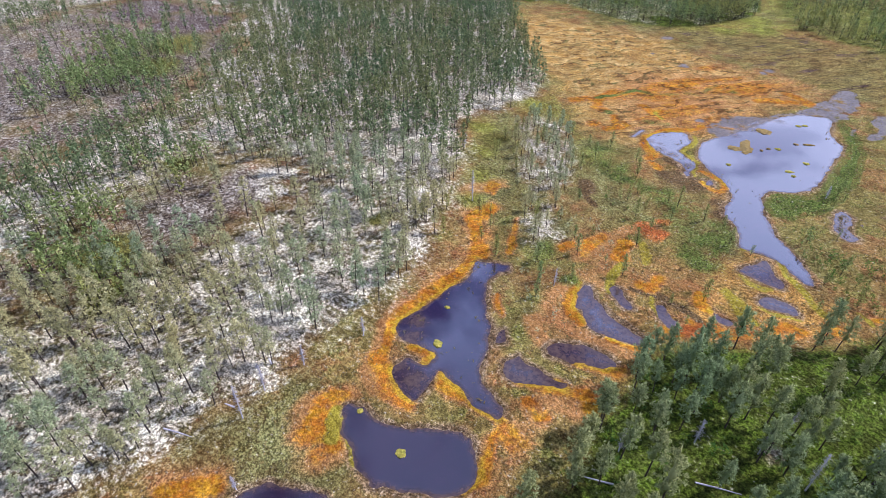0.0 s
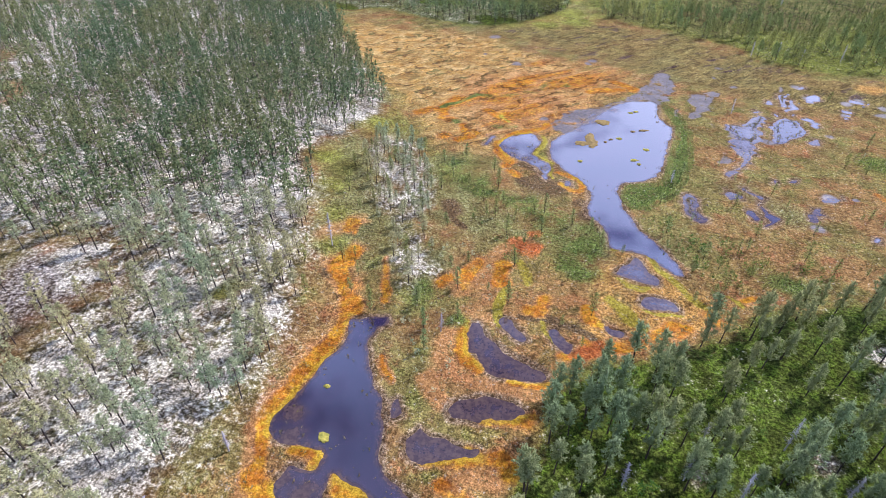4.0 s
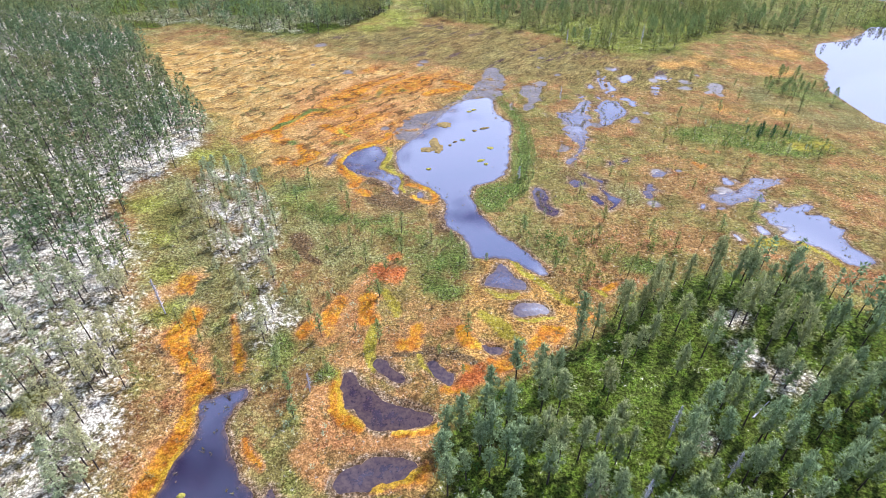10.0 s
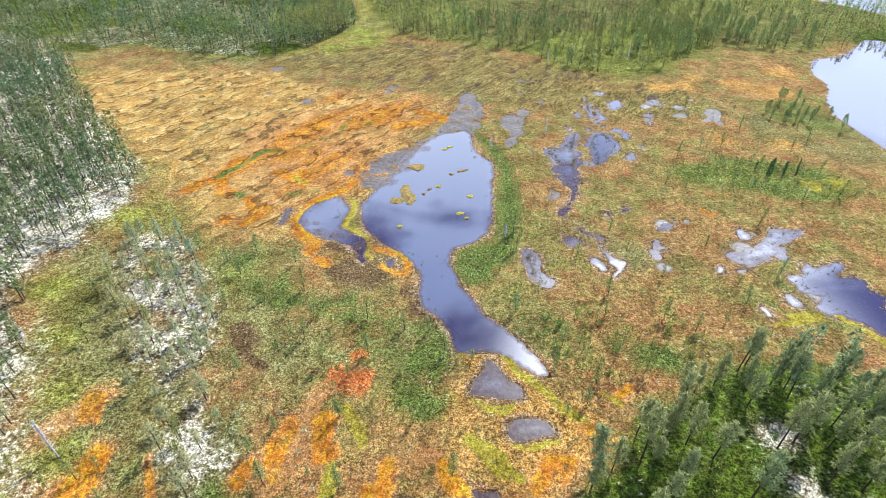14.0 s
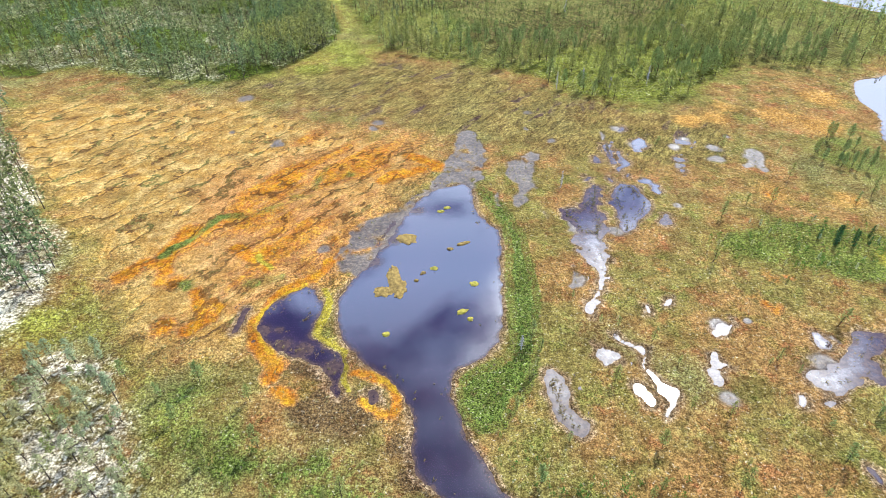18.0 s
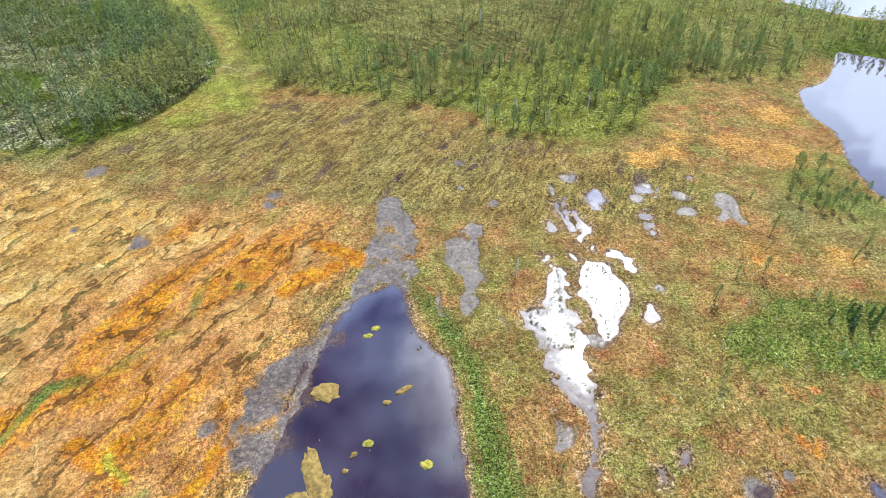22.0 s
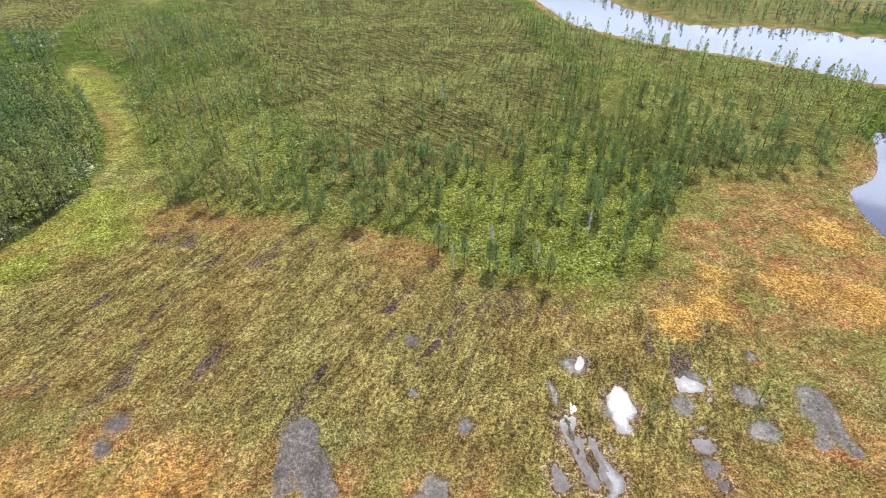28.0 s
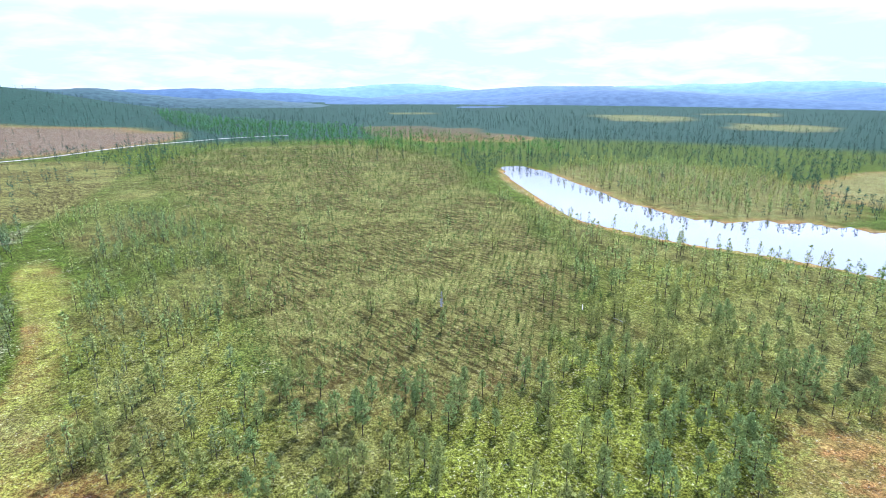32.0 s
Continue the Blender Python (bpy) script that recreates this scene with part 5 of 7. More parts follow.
peach = np.maximum(peach, np.clip(0.75 * bands(ORANGE_LINES, warp_x, warp_y, 2.5) * (gy < 128) * (0.7 + 0.8 * patchy), 0, 0.9) * bog)
peach = np.maximum(peach, 0.8 * string_zone * soft(np.hypot(gx + 12, gy - 200) - 42, 22) * np.clip(0.8 + 0.6 * vnoise(gx, gy, 14, 481, 3), 0, 1) * bog)
peach = np.maximum(peach, 0.62 * soft(signed([(-9, 62), (6, 56), (10, 72), (16, 80), (34, 98), (30, 112), (14, 104), (-6, 110), (-16, 100), (-13, 84), (-9, 74)], warp_x, warp_y, 20, 1), 5) * np.clip(0.75 + 0.7 * patchy, 0, 1) * bog)
strings = np.clip(string_zone * (0.95 + 0.2 * vnoise(gx, gy, 20, 71, 2)), 0, 1) * bog
green = np.maximum(soft(signed(GREEN_BANK, warp_x, warp_y, 12, 2) - 0.1, 2.0) * (1.15 + 0.3 * patchy), 0.8 * soft(signed(GREEN_ISLE, warp_x, warp_y, 12, 2), 4.0) + 0.35 * patchy * soft(signed(GREEN_ISLE, gx, gy, 12, 2), 6.0))
green = np.maximum(green, bands(GREEN_LINES, warp_x + 1.5 * patchy, warp_y, 1.6) * (0.6 + 0.5 * patchy))
fresh_isle = 0.42 * soft(signed(GREEN_ISLE, warp_x, warp_y, 12, 2) - 2 + 3 * patchy, 5.0)
green = np.maximum(green, soft(signed(SHORE_TREES, gx, gy, 12, 1), 3.0) * 0.6)
lime = np.maximum(bands(YELLOW_LINES, warp_x, warp_y, 1.15) * (0.9 + 0.3 * patchy), 0.3 * soft(signed(GREEN_EDGE, warp_x, warp_y, 20, 1), 6.0) * (0.6 + 0.7 * vnoise(gx, gy, 12, 81, 3)))
lime = np.maximum(lime, far_wood * np.clip(0.15 + 0.6 * vnoise(gx, gy, 16, 425, 3), 0, 0.6) * (gy < 330))
lime = np.maximum(lime, blobs([(113, 175, 5), (120, 176, 5)], warp_x, warp_y) * 0.9)
fresh = 0.75 * soft(signed(GREEN_EDGE, warp_x, warp_y, 20, 1), 8.0) * np.clip(0.55 + 0.8 * vnoise(gx, gy, 12, 81, 3), 0, 1)
fresh = np.maximum(fresh, fresh_isle)
fresh = np.maximum(fresh, 0.6 * soft(signed([(-78, 196), (-62, 176), (-46, 160), (-36, 148), (-26, 138), (-36, 128), (-60, 150), (-70, 170)], warp_x, warp_y, 20, 1) + 5 * patchy, 8) * bog)
fresh = np.maximum(fresh, 1.1 * blobs([(-26, 325, 13), (-20, 311, 10), (-34, 300, 8)], gx + 4 * vnoise(gx, gy, 12, 85, 3), gy + 4 * vnoise(gx, gy, 12, 87, 3)))
fresh = np.maximum(fresh, 1.1 * soft(signed(CORRIDOR, gx, gy, 30, 1) - 4 + 10 * vnoise(gx, gy, 16, 89, 3), 14.0) * np.clip(0.75 + 0.5 * vnoise(gx, gy, 20, 83, 3), 0, 1) * np.clip((520 - gy) / 60, 0, 1))
fresh = np.clip(fresh, 0, 1)
fresh = np.maximum(fresh, 0.8 * blobs([(-50, 108, 6), (-58, 120, 7), (-66, 134, 7), (-44, 96, 5), (-63, 160, 8)], warp_x, warp_y))
red = np.clip(bands(RED_LINES, ragged_x, ragged_y, 1.9) * 0.7 + 0.45 * patchy * (bands(RED_LINES, gx, gy, 2.2) > 0), 0, 1)
red = np.where(gx > 45, red * np.clip(0.7 + 1.6 * vnoise(gx, gy, 4.0, 485, 3), 0, 1), red)
moss = np.clip(0.24 * (1 - string_zone) * np.where(gx < 34, 1, 0.65) + 0.8 * vnoise(gx, gy, 24, 91, 3), 0, 1) * bog
gully = 0.45 * np.clip(vnoise(gx, gy, 9, 95, 3) * 1.6 - 0.4, 0, 1) * bog * (gy < 310)
ochre = 0.5 * string_zone * np.clip(vnoise(gx, gy, 26, 97, 3) * 1.5, 0, 1) * bog
gully = np.maximum(gully, 0.85 * soft(signed([(-20, 152), (-12, 152), (-6, 146), (0, 146), (6, 136), (2, 130), (-10, 134), (-18, 142)], warp_x, warp_y, 12, 1), 4) * np.clip(0.55 + 1.2 * patchy, 0, 1))
gully = np.maximum(gully, bands(DARK_LINES, warp_x, warp_y, 1.2) * 0.9)
ochre = np.maximum(ochre, east * (0.85 + 0.4 * patchy))
ochre = np.maximum(ochre, 0.95 * soft(signed([(13, 110), (17, 118), (23, 118), (30, 109), (38, 104), (42, 100), (37, 96), (29, 89), (23, 83), (16, 84), (11, 88), (11, 98)], warp_x, warp_y, 12, 1), 3) * np.clip(0.8 + 0.8 * patchy, 0, 1) * bog)
moss = np.maximum(moss, np.clip(0.35 + 0.7 * vnoise(gx, gy, 19, 455, 3), 0, 1) * flow_zone * (gy > 235))
moss = np.maximum(moss, soft(signed([(-60, 120), (-36, 84), (-20, 84), (-4, 106), (12, 120), (4, 140), (-30, 152), (-62, 170)], gx, gy, 20, 1), 9) * (0.5 + 0.5 * patchy))
moss = np.maximum(moss, soft(signed(CORRIDOR, gx, gy, 30, 1) + 8 * vnoise(gx, gy, 18, 89, 3), 14.0) * 0.7)
moss = np.maximum(moss, 0.7 * soft(signed([(-62, 125), (-50, 100), (-38, 85), (-30, 84), (-38, 118), (-60, 148), (-70, 150), (-62, 185), (-75, 190), (-70, 140)], gx, gy, 20, 1), 5))
canopy = np.clip((np.hypot(gx - 60, gy - 250) - 700) / 150, 0, 1) * (1 - soft(signed([(380, 480), (420, 560), (560, 640), (700, 560), (480, 430)], gx, gy, 40, 1), 20))
till = np.maximum(till, far_wood * (0.5 + 0.35 * vnoise(gx, gy, 22, 421, 3)) * (1 - 0.7 * soft(signed([(45, 290), (84, 250), (110, 256), (130, 300), (130, 345), (90, 340)], gx, gy, 30, 1), 12)))
wood = np.clip(near_wood + far_wood * (1 - till) + west_wood * 0.8 + farther + 0.75 * (gy > 345) * (1 - soft(signed(CORRIDOR, gx, gy, 30, 1), 10)) * (1 - till), 0, 1)
wood = np.clip(wood, 0, 1)
till = np.maximum(till, soft(signed(WEST_FELLING, gx, gy, 60, 1) + 12 * vnoise(gx, gy, 40, 473, 2), 20.0))
rocky = soft(signed([(-600, 900), (-420, 760), (-250, 860), (-100, 1060), (-160, 1280), (-600, 1300)], gx, gy, 60, 1), 30)
heather = np.clip(heath * cleared * (0.75 + 0.5 * vnoise(gx, gy, 11, 447, 3)) + 0.5 * rocky, 0, 1)
gully = np.maximum(gully, 0.65 * rocky)
canopy = np.maximum(canopy, 0.3 * np.clip((gx - 235) / 40, 0, 1) * (gy > 400) * (1 - soft(signed([(370, 470), (420, 545), (560, 600), (640, 520), (480, 430)], gx, gy, 40, 1), 15)))
bank = soft(signed(PONDS["river"], gx, gy, 30, 2) - 6 + 4 * vnoise(gx, gy, 15, 457, 3), 4.0) * (gx > 180)
meadow = soft(signed([(370, 470), (420, 545), (560, 600), (640, 520), (480, 430)], gx, gy, 40, 1) + 10 * vnoise(gx, gy, 25, 461, 3), 14)
ochre = np.maximum(ochre, 0.3 * bank)
moss = np.maximum(moss, 0.6 * soft(signed([(240, 500), (262, 460), (350, 430), (400, 500), (440, 620), (380, 700), (250, 700)], gx, gy, 40, 1), 20))
wood, canopy, moss = wood * (1 - meadow), canopy * (1 - meadow), np.maximum(moss, 0.7 * meadow)
wood, canopy = wood * (1 - bank), canopy * (1 - bank)
wood = wood * (1 - 0.6 * soft(signed([(240, 500), (262, 460), (350, 430), (400, 500), (440, 620), (380, 700), (250, 700)], gx, gy, 40, 1), 20))
glades = np.maximum.reduce([soft(signed(z, gx, gy, 80, 1) + 90 * vnoise(gx, gy, 120, 475, 3), 40) for z in GLADES])
moss = np.maximum(moss, glades * 0.8)
wood, canopy = wood * (1 - glades), canopy * (1 - 0.6 * glades)
brown = soft(signed([(130, 1380), (420, 1130), (370, 900), (170, 1000)], gx, gy, 60, 1) + 70 * vnoise(gx, gy, 120, 477, 3), 40)
wood, canopy, gully = wood * (1 - brown), canopy * (1 - 0.55 * brown), np.maximum(gully, 0.7 * brown)
wood = wood * (1 - rocky)
moss = moss * (1 - rocky)
canopy = canopy * (1 - rocky) * (1 - till)
brink = np.clip(1.25 - np.clip(wet, 0, 9) / 1.6, 0, 1)
grassy = np.maximum(blobs([(-220, 124, 16), (-91, 27, 8), (-54, 75, 4), (-200, 100, 12), (-78, 20, 5), (-118, 62, 5), (-60, 128, 6)], gx + 5 * vnoise(gx, gy, 12, 431, 3), gy + 5 * vnoise(gx, gy, 12, 433, 3)), 0.5 * np.clip(vnoise(gx, gy, 15, 435, 3) * 2 - 0.5, 0, 1) * heath)
sunny = far_wood * (1 - bank) * (gy < 420) * np.clip(0.85 + 0.5 * vnoise(gx, gy, 16, 437, 3), 0, 1) * (1 - soft(signed(PLANTATION, gx, gy, 60, 1) + 8 * vnoise(gx, gy, 20, 439, 2), 12.0))
nx, ny = len(GX), len(GY)
ids = np.arange(nx * ny).reshape(ny, nx)
quads = np.stack([ids[:-1, :-1], ids[:-1, 1:], ids[1:, 1:], ids[1:, :-1]], -1).reshape(-1, 4)


def fill_mesh(name, verts, faces, material, smooth=False):
    """A mesh from arrays; faces all have the same number of corners."""
    me = bpy.data.meshes.new(name)
    verts, faces = np.asarray(verts, np.float32), np.asarray(faces, np.int32)
    me.vertices.add(len(verts))
    me.vertices.foreach_set("co", verts.ravel())
    me.loops.add(faces.size)
    me.loops.foreach_set("vertex_index", faces.ravel())
    me.polygons.add(len(faces))
    me.polygons.foreach_set("loop_start", np.arange(0, faces.size, faces.shape[1], dtype=np.int32))
    if smooth:
        me.polygons.foreach_set("use_smooth", np.ones(len(faces), bool))
    me.update(calc_edges=True)
    me.materials.append(material)
    return me


ground_mesh = fill_mesh("ground", np.stack([gx, gy, gz], 1), quads, GROUND, True)
for name, some in (("cover_a", (lichen, orange, green, mud)), ("cover_b", (lime, heather, strings, red)), ("cover_c", (till, till * 0, moss, wood)), ("cover_d", (gully, ochre, canopy, peach)), ("cover_e", (flow_zone, brink, grassy, sunny)), ("cover_f", (np.clip(1.1 - abs(wet - 0.25) / 0.7, 0, 1), fresh, wet * 0, wet * 0))):
    layer = ground_mesh.attributes.new(name, "FLOAT_COLOR", "POINT")
    layer.data.foreach_set("color", np.stack(some, 1).astype(np.float32).ravel())
ground = tagged(new("ground", ground_mesh), "string bog of orange moss and pale lichen heath", "ground", kind="structure")


def height(x, y):
    """The ground's height under arrays of places."""
    x, y = np.asarray(x, float), np.asarray(y, float)
    i = np.clip(np.searchsorted(GX, x) - 1, 0, nx - 2)
    j = np.clip(np.searchsorted(GY, y) - 1, 0, ny - 2)
    a = np.clip((x - GX[i]) / (GX[i + 1] - GX[i]), 0, 1)
    b = np.clip((y - GY[j]) / (GY[j + 1] - GY[j]), 0, 1)
    z = gz.reshape(ny, nx)
    return (z[j, i] * (1 - a) + z[j, i + 1] * a) * (1 - b) + (z[j + 1, i] * (1 - a) + z[j + 1, i + 1] * a) * b


# ---- gravel road ----
GRAVEL = plain("pale_gravel", (0.3, 0.285, 0.25), (0.5, 0.48, 0.43), 0.8, bump=0.4)
road_line = outline(ROAD + ROAD[::-1], 1)[:2 * len(ROAD) - 2]
road_pts = np.concatenate([np.linspace(a, b, 10, endpoint=False) for a, b in zip(road_line, road_line[1:])])
road_dir = np.gradient(road_pts, axis=0)
road_side = np.stack([-road_dir[:, 1], road_dir[:, 0]], 1) / np.linalg.norm(road_dir, axis=1)[:, None]
road_v = np.concatenate([road_pts + road_side * k for k in (-2.8, -2.0, 2.0, 2.8)])
road_z = np.tile(height(road_pts[:, 0], road_pts[:, 1]), 4) + np.repeat([-0.6, 0.35, 0.35, -0.6], len(road_pts))
n_road = len(road_pts)
road_f = [(k * n_road + i, k * n_road + i + 1, (k + 1) * n_road + i + 1, (k + 1) * n_road + i) for k in range(3) for i in range(n_road - 1)]
tagged(new("road", fill_mesh("road", np.concatenate([road_v, road_z[:, None]], 1), road_f, GRAVEL)), "pale gravel road across the felled land", "road", kind="structure")

# ---- water ----
flooded = np.zeros(len(quads), bool)


def water_sheet(name, points, label, depth):
    """A level sheet over the hollow of one pond, with its rim under the bank."""
    d = signed(points, gx, gy, 6.0, 2).reshape(ny, nx)
    low = np.minimum(np.minimum(d[:-1, :-1], d[1:, :-1]), np.minimum(d[:-1, 1:], d[1:, 1:]))
    mine = (low < 1.7).ravel() & ~flooded
    flooded[mine] = True
    cells = quads[mine]
    used, at = np.unique(cells, return_inverse=True)
    me = fill_mesh(name, np.stack([gx[used], gy[used], np.full(len(used), -0.06)], 1), at.reshape(-1, 4), WATER, True)
    shoal = np.clip(1.0 + wet[used] / depth, 0, 1)
    shoal = np.maximum(shoal, blobs([(-28, 54.5, 3.0), (-26, 50, 3.5), (-19.5, 43, 3.5), (-24, 44, 3), (-17.5, 158, 1.5), (-6, 149, 3), (-12, 153, 3), (-16, 154, 3), (-20.5, 158, 2.5), (-1, 178, 3), (3, 186, 3), (8, 198, 3)], gx[used], gy[used]))
    layer = me.attributes.new("shallow", "FLOAT_COLOR", "POINT")
    layer.data.foreach_set("color", np.repeat(shoal.astype(np.float32), 4))
    return tagged(new(name, me), label, "water", kind="structure")


for key, points in PONDS.items():
    if key in ("lake", "east_lake", "river"):
        water_sheet(key + "_water", points, "dark bog lake reflecting clouds and blue sky", 1.8 if key == "lake" else 1.0)
    else:
        water_sheet("pond_water", points, "small dark bog pool between mossy strings", 8.0 if key.startswith(("flark", "ring", "brown", "strip", "grey", "speckled", "channel", "bright_pool", "right_a", "pool_")) else 2.0)


# ---- trees ----
def part(name, mesh, parent, label=""):
    ob = new(name, mesh)
    ob.parent = parent
    return tagged(ob, label)


def tube(verts, tris, path, radii, sides=5):
    base = len(verts)
    for (x, y, z), r in zip(path, radii):
        for k in range(sides):
            a = math.tau * k / sides
            verts.append((x + r * math.cos(a), y + r * math.sin(a), z))
    for i in range(len(path) - 1):
        for k in range(sides):
            a, b = base + i * sides + k, base + i * sides + (k + 1) % sides
            tris.append((a, b, b + sides)), tris.append((a, b + sides, a + sides))


def tuft(verts, tris, rng, c, r, way, blades=3, face=None, fat=1.0):
    """A spray of needles: thin blades that fan out from a twig, their flat side turned towards face."""
    for _ in range(blades):
        u = (Vector((rng.gauss(0, 1), rng.gauss(0, 1), rng.gauss(0, 0.7))).normalized() + way * 0.8).normalized()
        turned = Vector((rng.gauss(0, 1), rng.gauss(0, 1), rng.gauss(0, 1)))
        if face is not None:
            turned = turned * 0.35 + face * 1.3
        v = u.cross(turned).normalized()
        a = len(verts)
        verts.extend([tuple(c - u * r * 0.7 - v * r * 0.17 * fat), tuple(c - u * r * 0.5 + v * r * 0.2 * fat), tuple(c + u * r)])
        tris.append((a, a + 1, a + 2))


def pine_shape(seed, tall=10.0, clumps=170, bare=0.35, wide=1.15, droop=0.0, sides=5, limbs=16, size=0.34, blades=3, core=0, fat=1.0):
    """Trunk, crown and limbs of a slim pine: (verts, tris) each."""
    rng = random.Random(seed)
    tv, tf, cv, cf, bv, bf = [], [], [], [], [], []
    lean = (rng.uniform(-0.3, 0.3), rng.uniform(-0.3, 0.3))
    n = 5 if sides > 3 else 2
    at = lambda k: Vector((lean[0] * k * k, lean[1] * k * k, tall * k))  # noqa: E731
    tube(tv, tf, [at(k / n) - Vector((0, 0, 0.25 if k == 0 else 0)) for k in range(n + 1)], [tall * (0.0125 * (1 - k / n) + 0.0015) for k in range(n + 1)], sides)
    swell = lambda u: 0.16 + 0.95 * min(1.0, 0.3 + 2.6 * u) * (1 - u) ** 0.62  # noqa: E731
    arms = []
    many = max(limbs, 34 if blades > 1 else 20)
    for i in range(many):
        k = bare + (0.98 - bare) * (i + rng.random()) / many
        u = (k - bare) / (1 - bare)
        spread = wide * swell(u) * rng.uniform(0.62, 1.15)
        a = i * 2.4 + rng.uniform(-0.5, 0.5)
        tip = at(k) + Vector((math.cos(a) * spread, math.sin(a) * spread, spread * (0.3 - droop)))
        arms.append((at(k), tip))
        if i % 2 == 0 and sides > 3:
            b = len(bv)
            w = 0.025
            bv.extend([tuple(at(k) + Vector((0, 0, w))), tuple(at(k) + Vector((w, -w, -w))), tuple(at(k) + Vector((-w, w, -w))), tuple(tip)])
            bf.extend([(b, b + 1, b + 3), (b + 1, b + 2, b + 3), (b + 2, b, b + 3)])
    # dense needles within the crown, in uneven lumps
    for lump in range(core):
        k = bare + (0.97 - bare) * (lump + 0.6) / core
        u = (k - bare) / (1 - bare)
        r = wide * swell(u) * 0.38
        a = lump * 2.1 + seed
        mid = at(k) + Vector((math.cos(a), math.sin(a), 0)) * r * 0.3
        b, high = len(cv), tall * (1 - bare) / core * 0.95
        cv.append(tuple(mid + Vector((0, 0, high))))
        for q in range(5):
            g = math.tau * q / 5 + lump
            rr = r * rng.uniform(0.7, 1.15)
            cv.append(tuple(mid + Vector((math.cos(g) * rr, math.sin(g) * rr, -high * rng.uniform(0.0, 0.5)))))
        cv.append(tuple(mid - Vector((0, 0, high * 0.8))))
        for q in range(5):
            cf.extend([(b, b + 1 + q, b + 1 + (q + 1) % 5), (b + 6, b + 1 + (q + 1) % 5, b + 1 + q)])
    for i in range(clumps):
        if i < clumps * 0.06:
            c = at(0.94 + 0.07 * rng.random())
            way = Vector((0, 0, 1))
            face = Vector((rng.gauss(0, 1), rng.gauss(0, 1), 0.6)).normalized()
        else:
            a, b = arms[rng.randrange(len(arms))]
            k = 0.25 + 0.8 * math.sqrt(rng.random())
            c = a.lerp(b, k) + Vector((rng.gauss(0, 0.17), rng.gauss(0, 0.17), rng.gauss(0, 0.2))) * min(1.0, tall / 4)
            way = (b - a).normalized()
            face = (way * 0.7 + Vector((0, 0, 0.8))).normalized()
        tuft(cv, cf, rng, c, size * rng.uniform(0.65, 1.35), way, blades, face, fat)
    return (tv, tf), (cv, cf), (bv, bf)


def snag_shape(seed, tall=7.0, stout=1.0, many=150):
    rng = random.Random(seed)
    tv, tf = [], []
    tube(tv, tf, [(0, 0, -0.2), (0.05, 0.02, tall * 0.5), (0.15, -0.05, tall)], [0.12 * stout, 0.08 * stout, 0.02 * stout], 5)
    bv, bf = [], []
    for i in range(many):
        k = rng.uniform(0.25, 0.98)
        a, r = rng.uniform(0, math.tau), rng.uniform(0.4, 1.3) * (1.15 - 0.75 * k)
        p, w = Vector((0.1 * k, 0, tall * k)), 0.032 * stout
        tip = p + Vector((math.cos(a) * r, math.sin(a) * r, rng.uniform(-0.5, 0.25)))
        b = len(bv)
        bv.extend([tuple(p + Vector((0, 0, w))), tuple(p + Vector((w, -w, -w))), tuple(p + Vector((-w, w, -w))), tuple(tip)])
        bf.extend([(b, b + 1, b + 3), (b + 1, b + 2, b + 3), (b + 2, b, b + 3)])
    return (tv, tf), (bv, bf)


def make_tree(name, shape, wood, leaf, label, crown="crown", group=""):
    top = tagged(new(name), label, "tree", group)
    tv, tf = shape[0]
    if len(shape) > 2 and shape[2][1]:
        bv, bf = shape[2]
        tv, tf = tv + bv, tf + [tuple(i + len(tv) for i in f) for f in bf]
    part("trunk", fill_mesh("trunk", tv, tf, wood, True), top)
    part(crown, fill_mesh(crown, *shape[1], leaf), top)
    return top


def scatter(zone, gap, seed, thin=None, box=None):
    """Places with about gap metres between them, inside a zone's outline."""
    rng = np.random.default_rng(seed)
    p = np.array(zone, float)
    x0, y0, x1, y1 = box or (*p.min(0), *p.max(0))
    ax, ay = np.meshgrid(np.arange(x0, x1, gap), np.arange(y0, y1, gap))
    ax = ax.ravel() + rng.uniform(-0.5, 0.5, ax.size) * gap * 1.1
    ay = ay.ravel() + rng.uniform(-0.5, 0.5, ay.size) * gap * 1.1
    ok = signed(zone, ax, ay, 6.0, 1) < 0.5
    ax, ay = ax[ok], ay[ok]
    if thin is not None:
        keep = rng.random(ax.size) < thin(ax, ay)
        ax, ay = ax[keep], ay[keep]
    dryness = water_distance(ax, ay) > 1.2
    return np.stack([ax[dryness], ay[dryness]], 1)


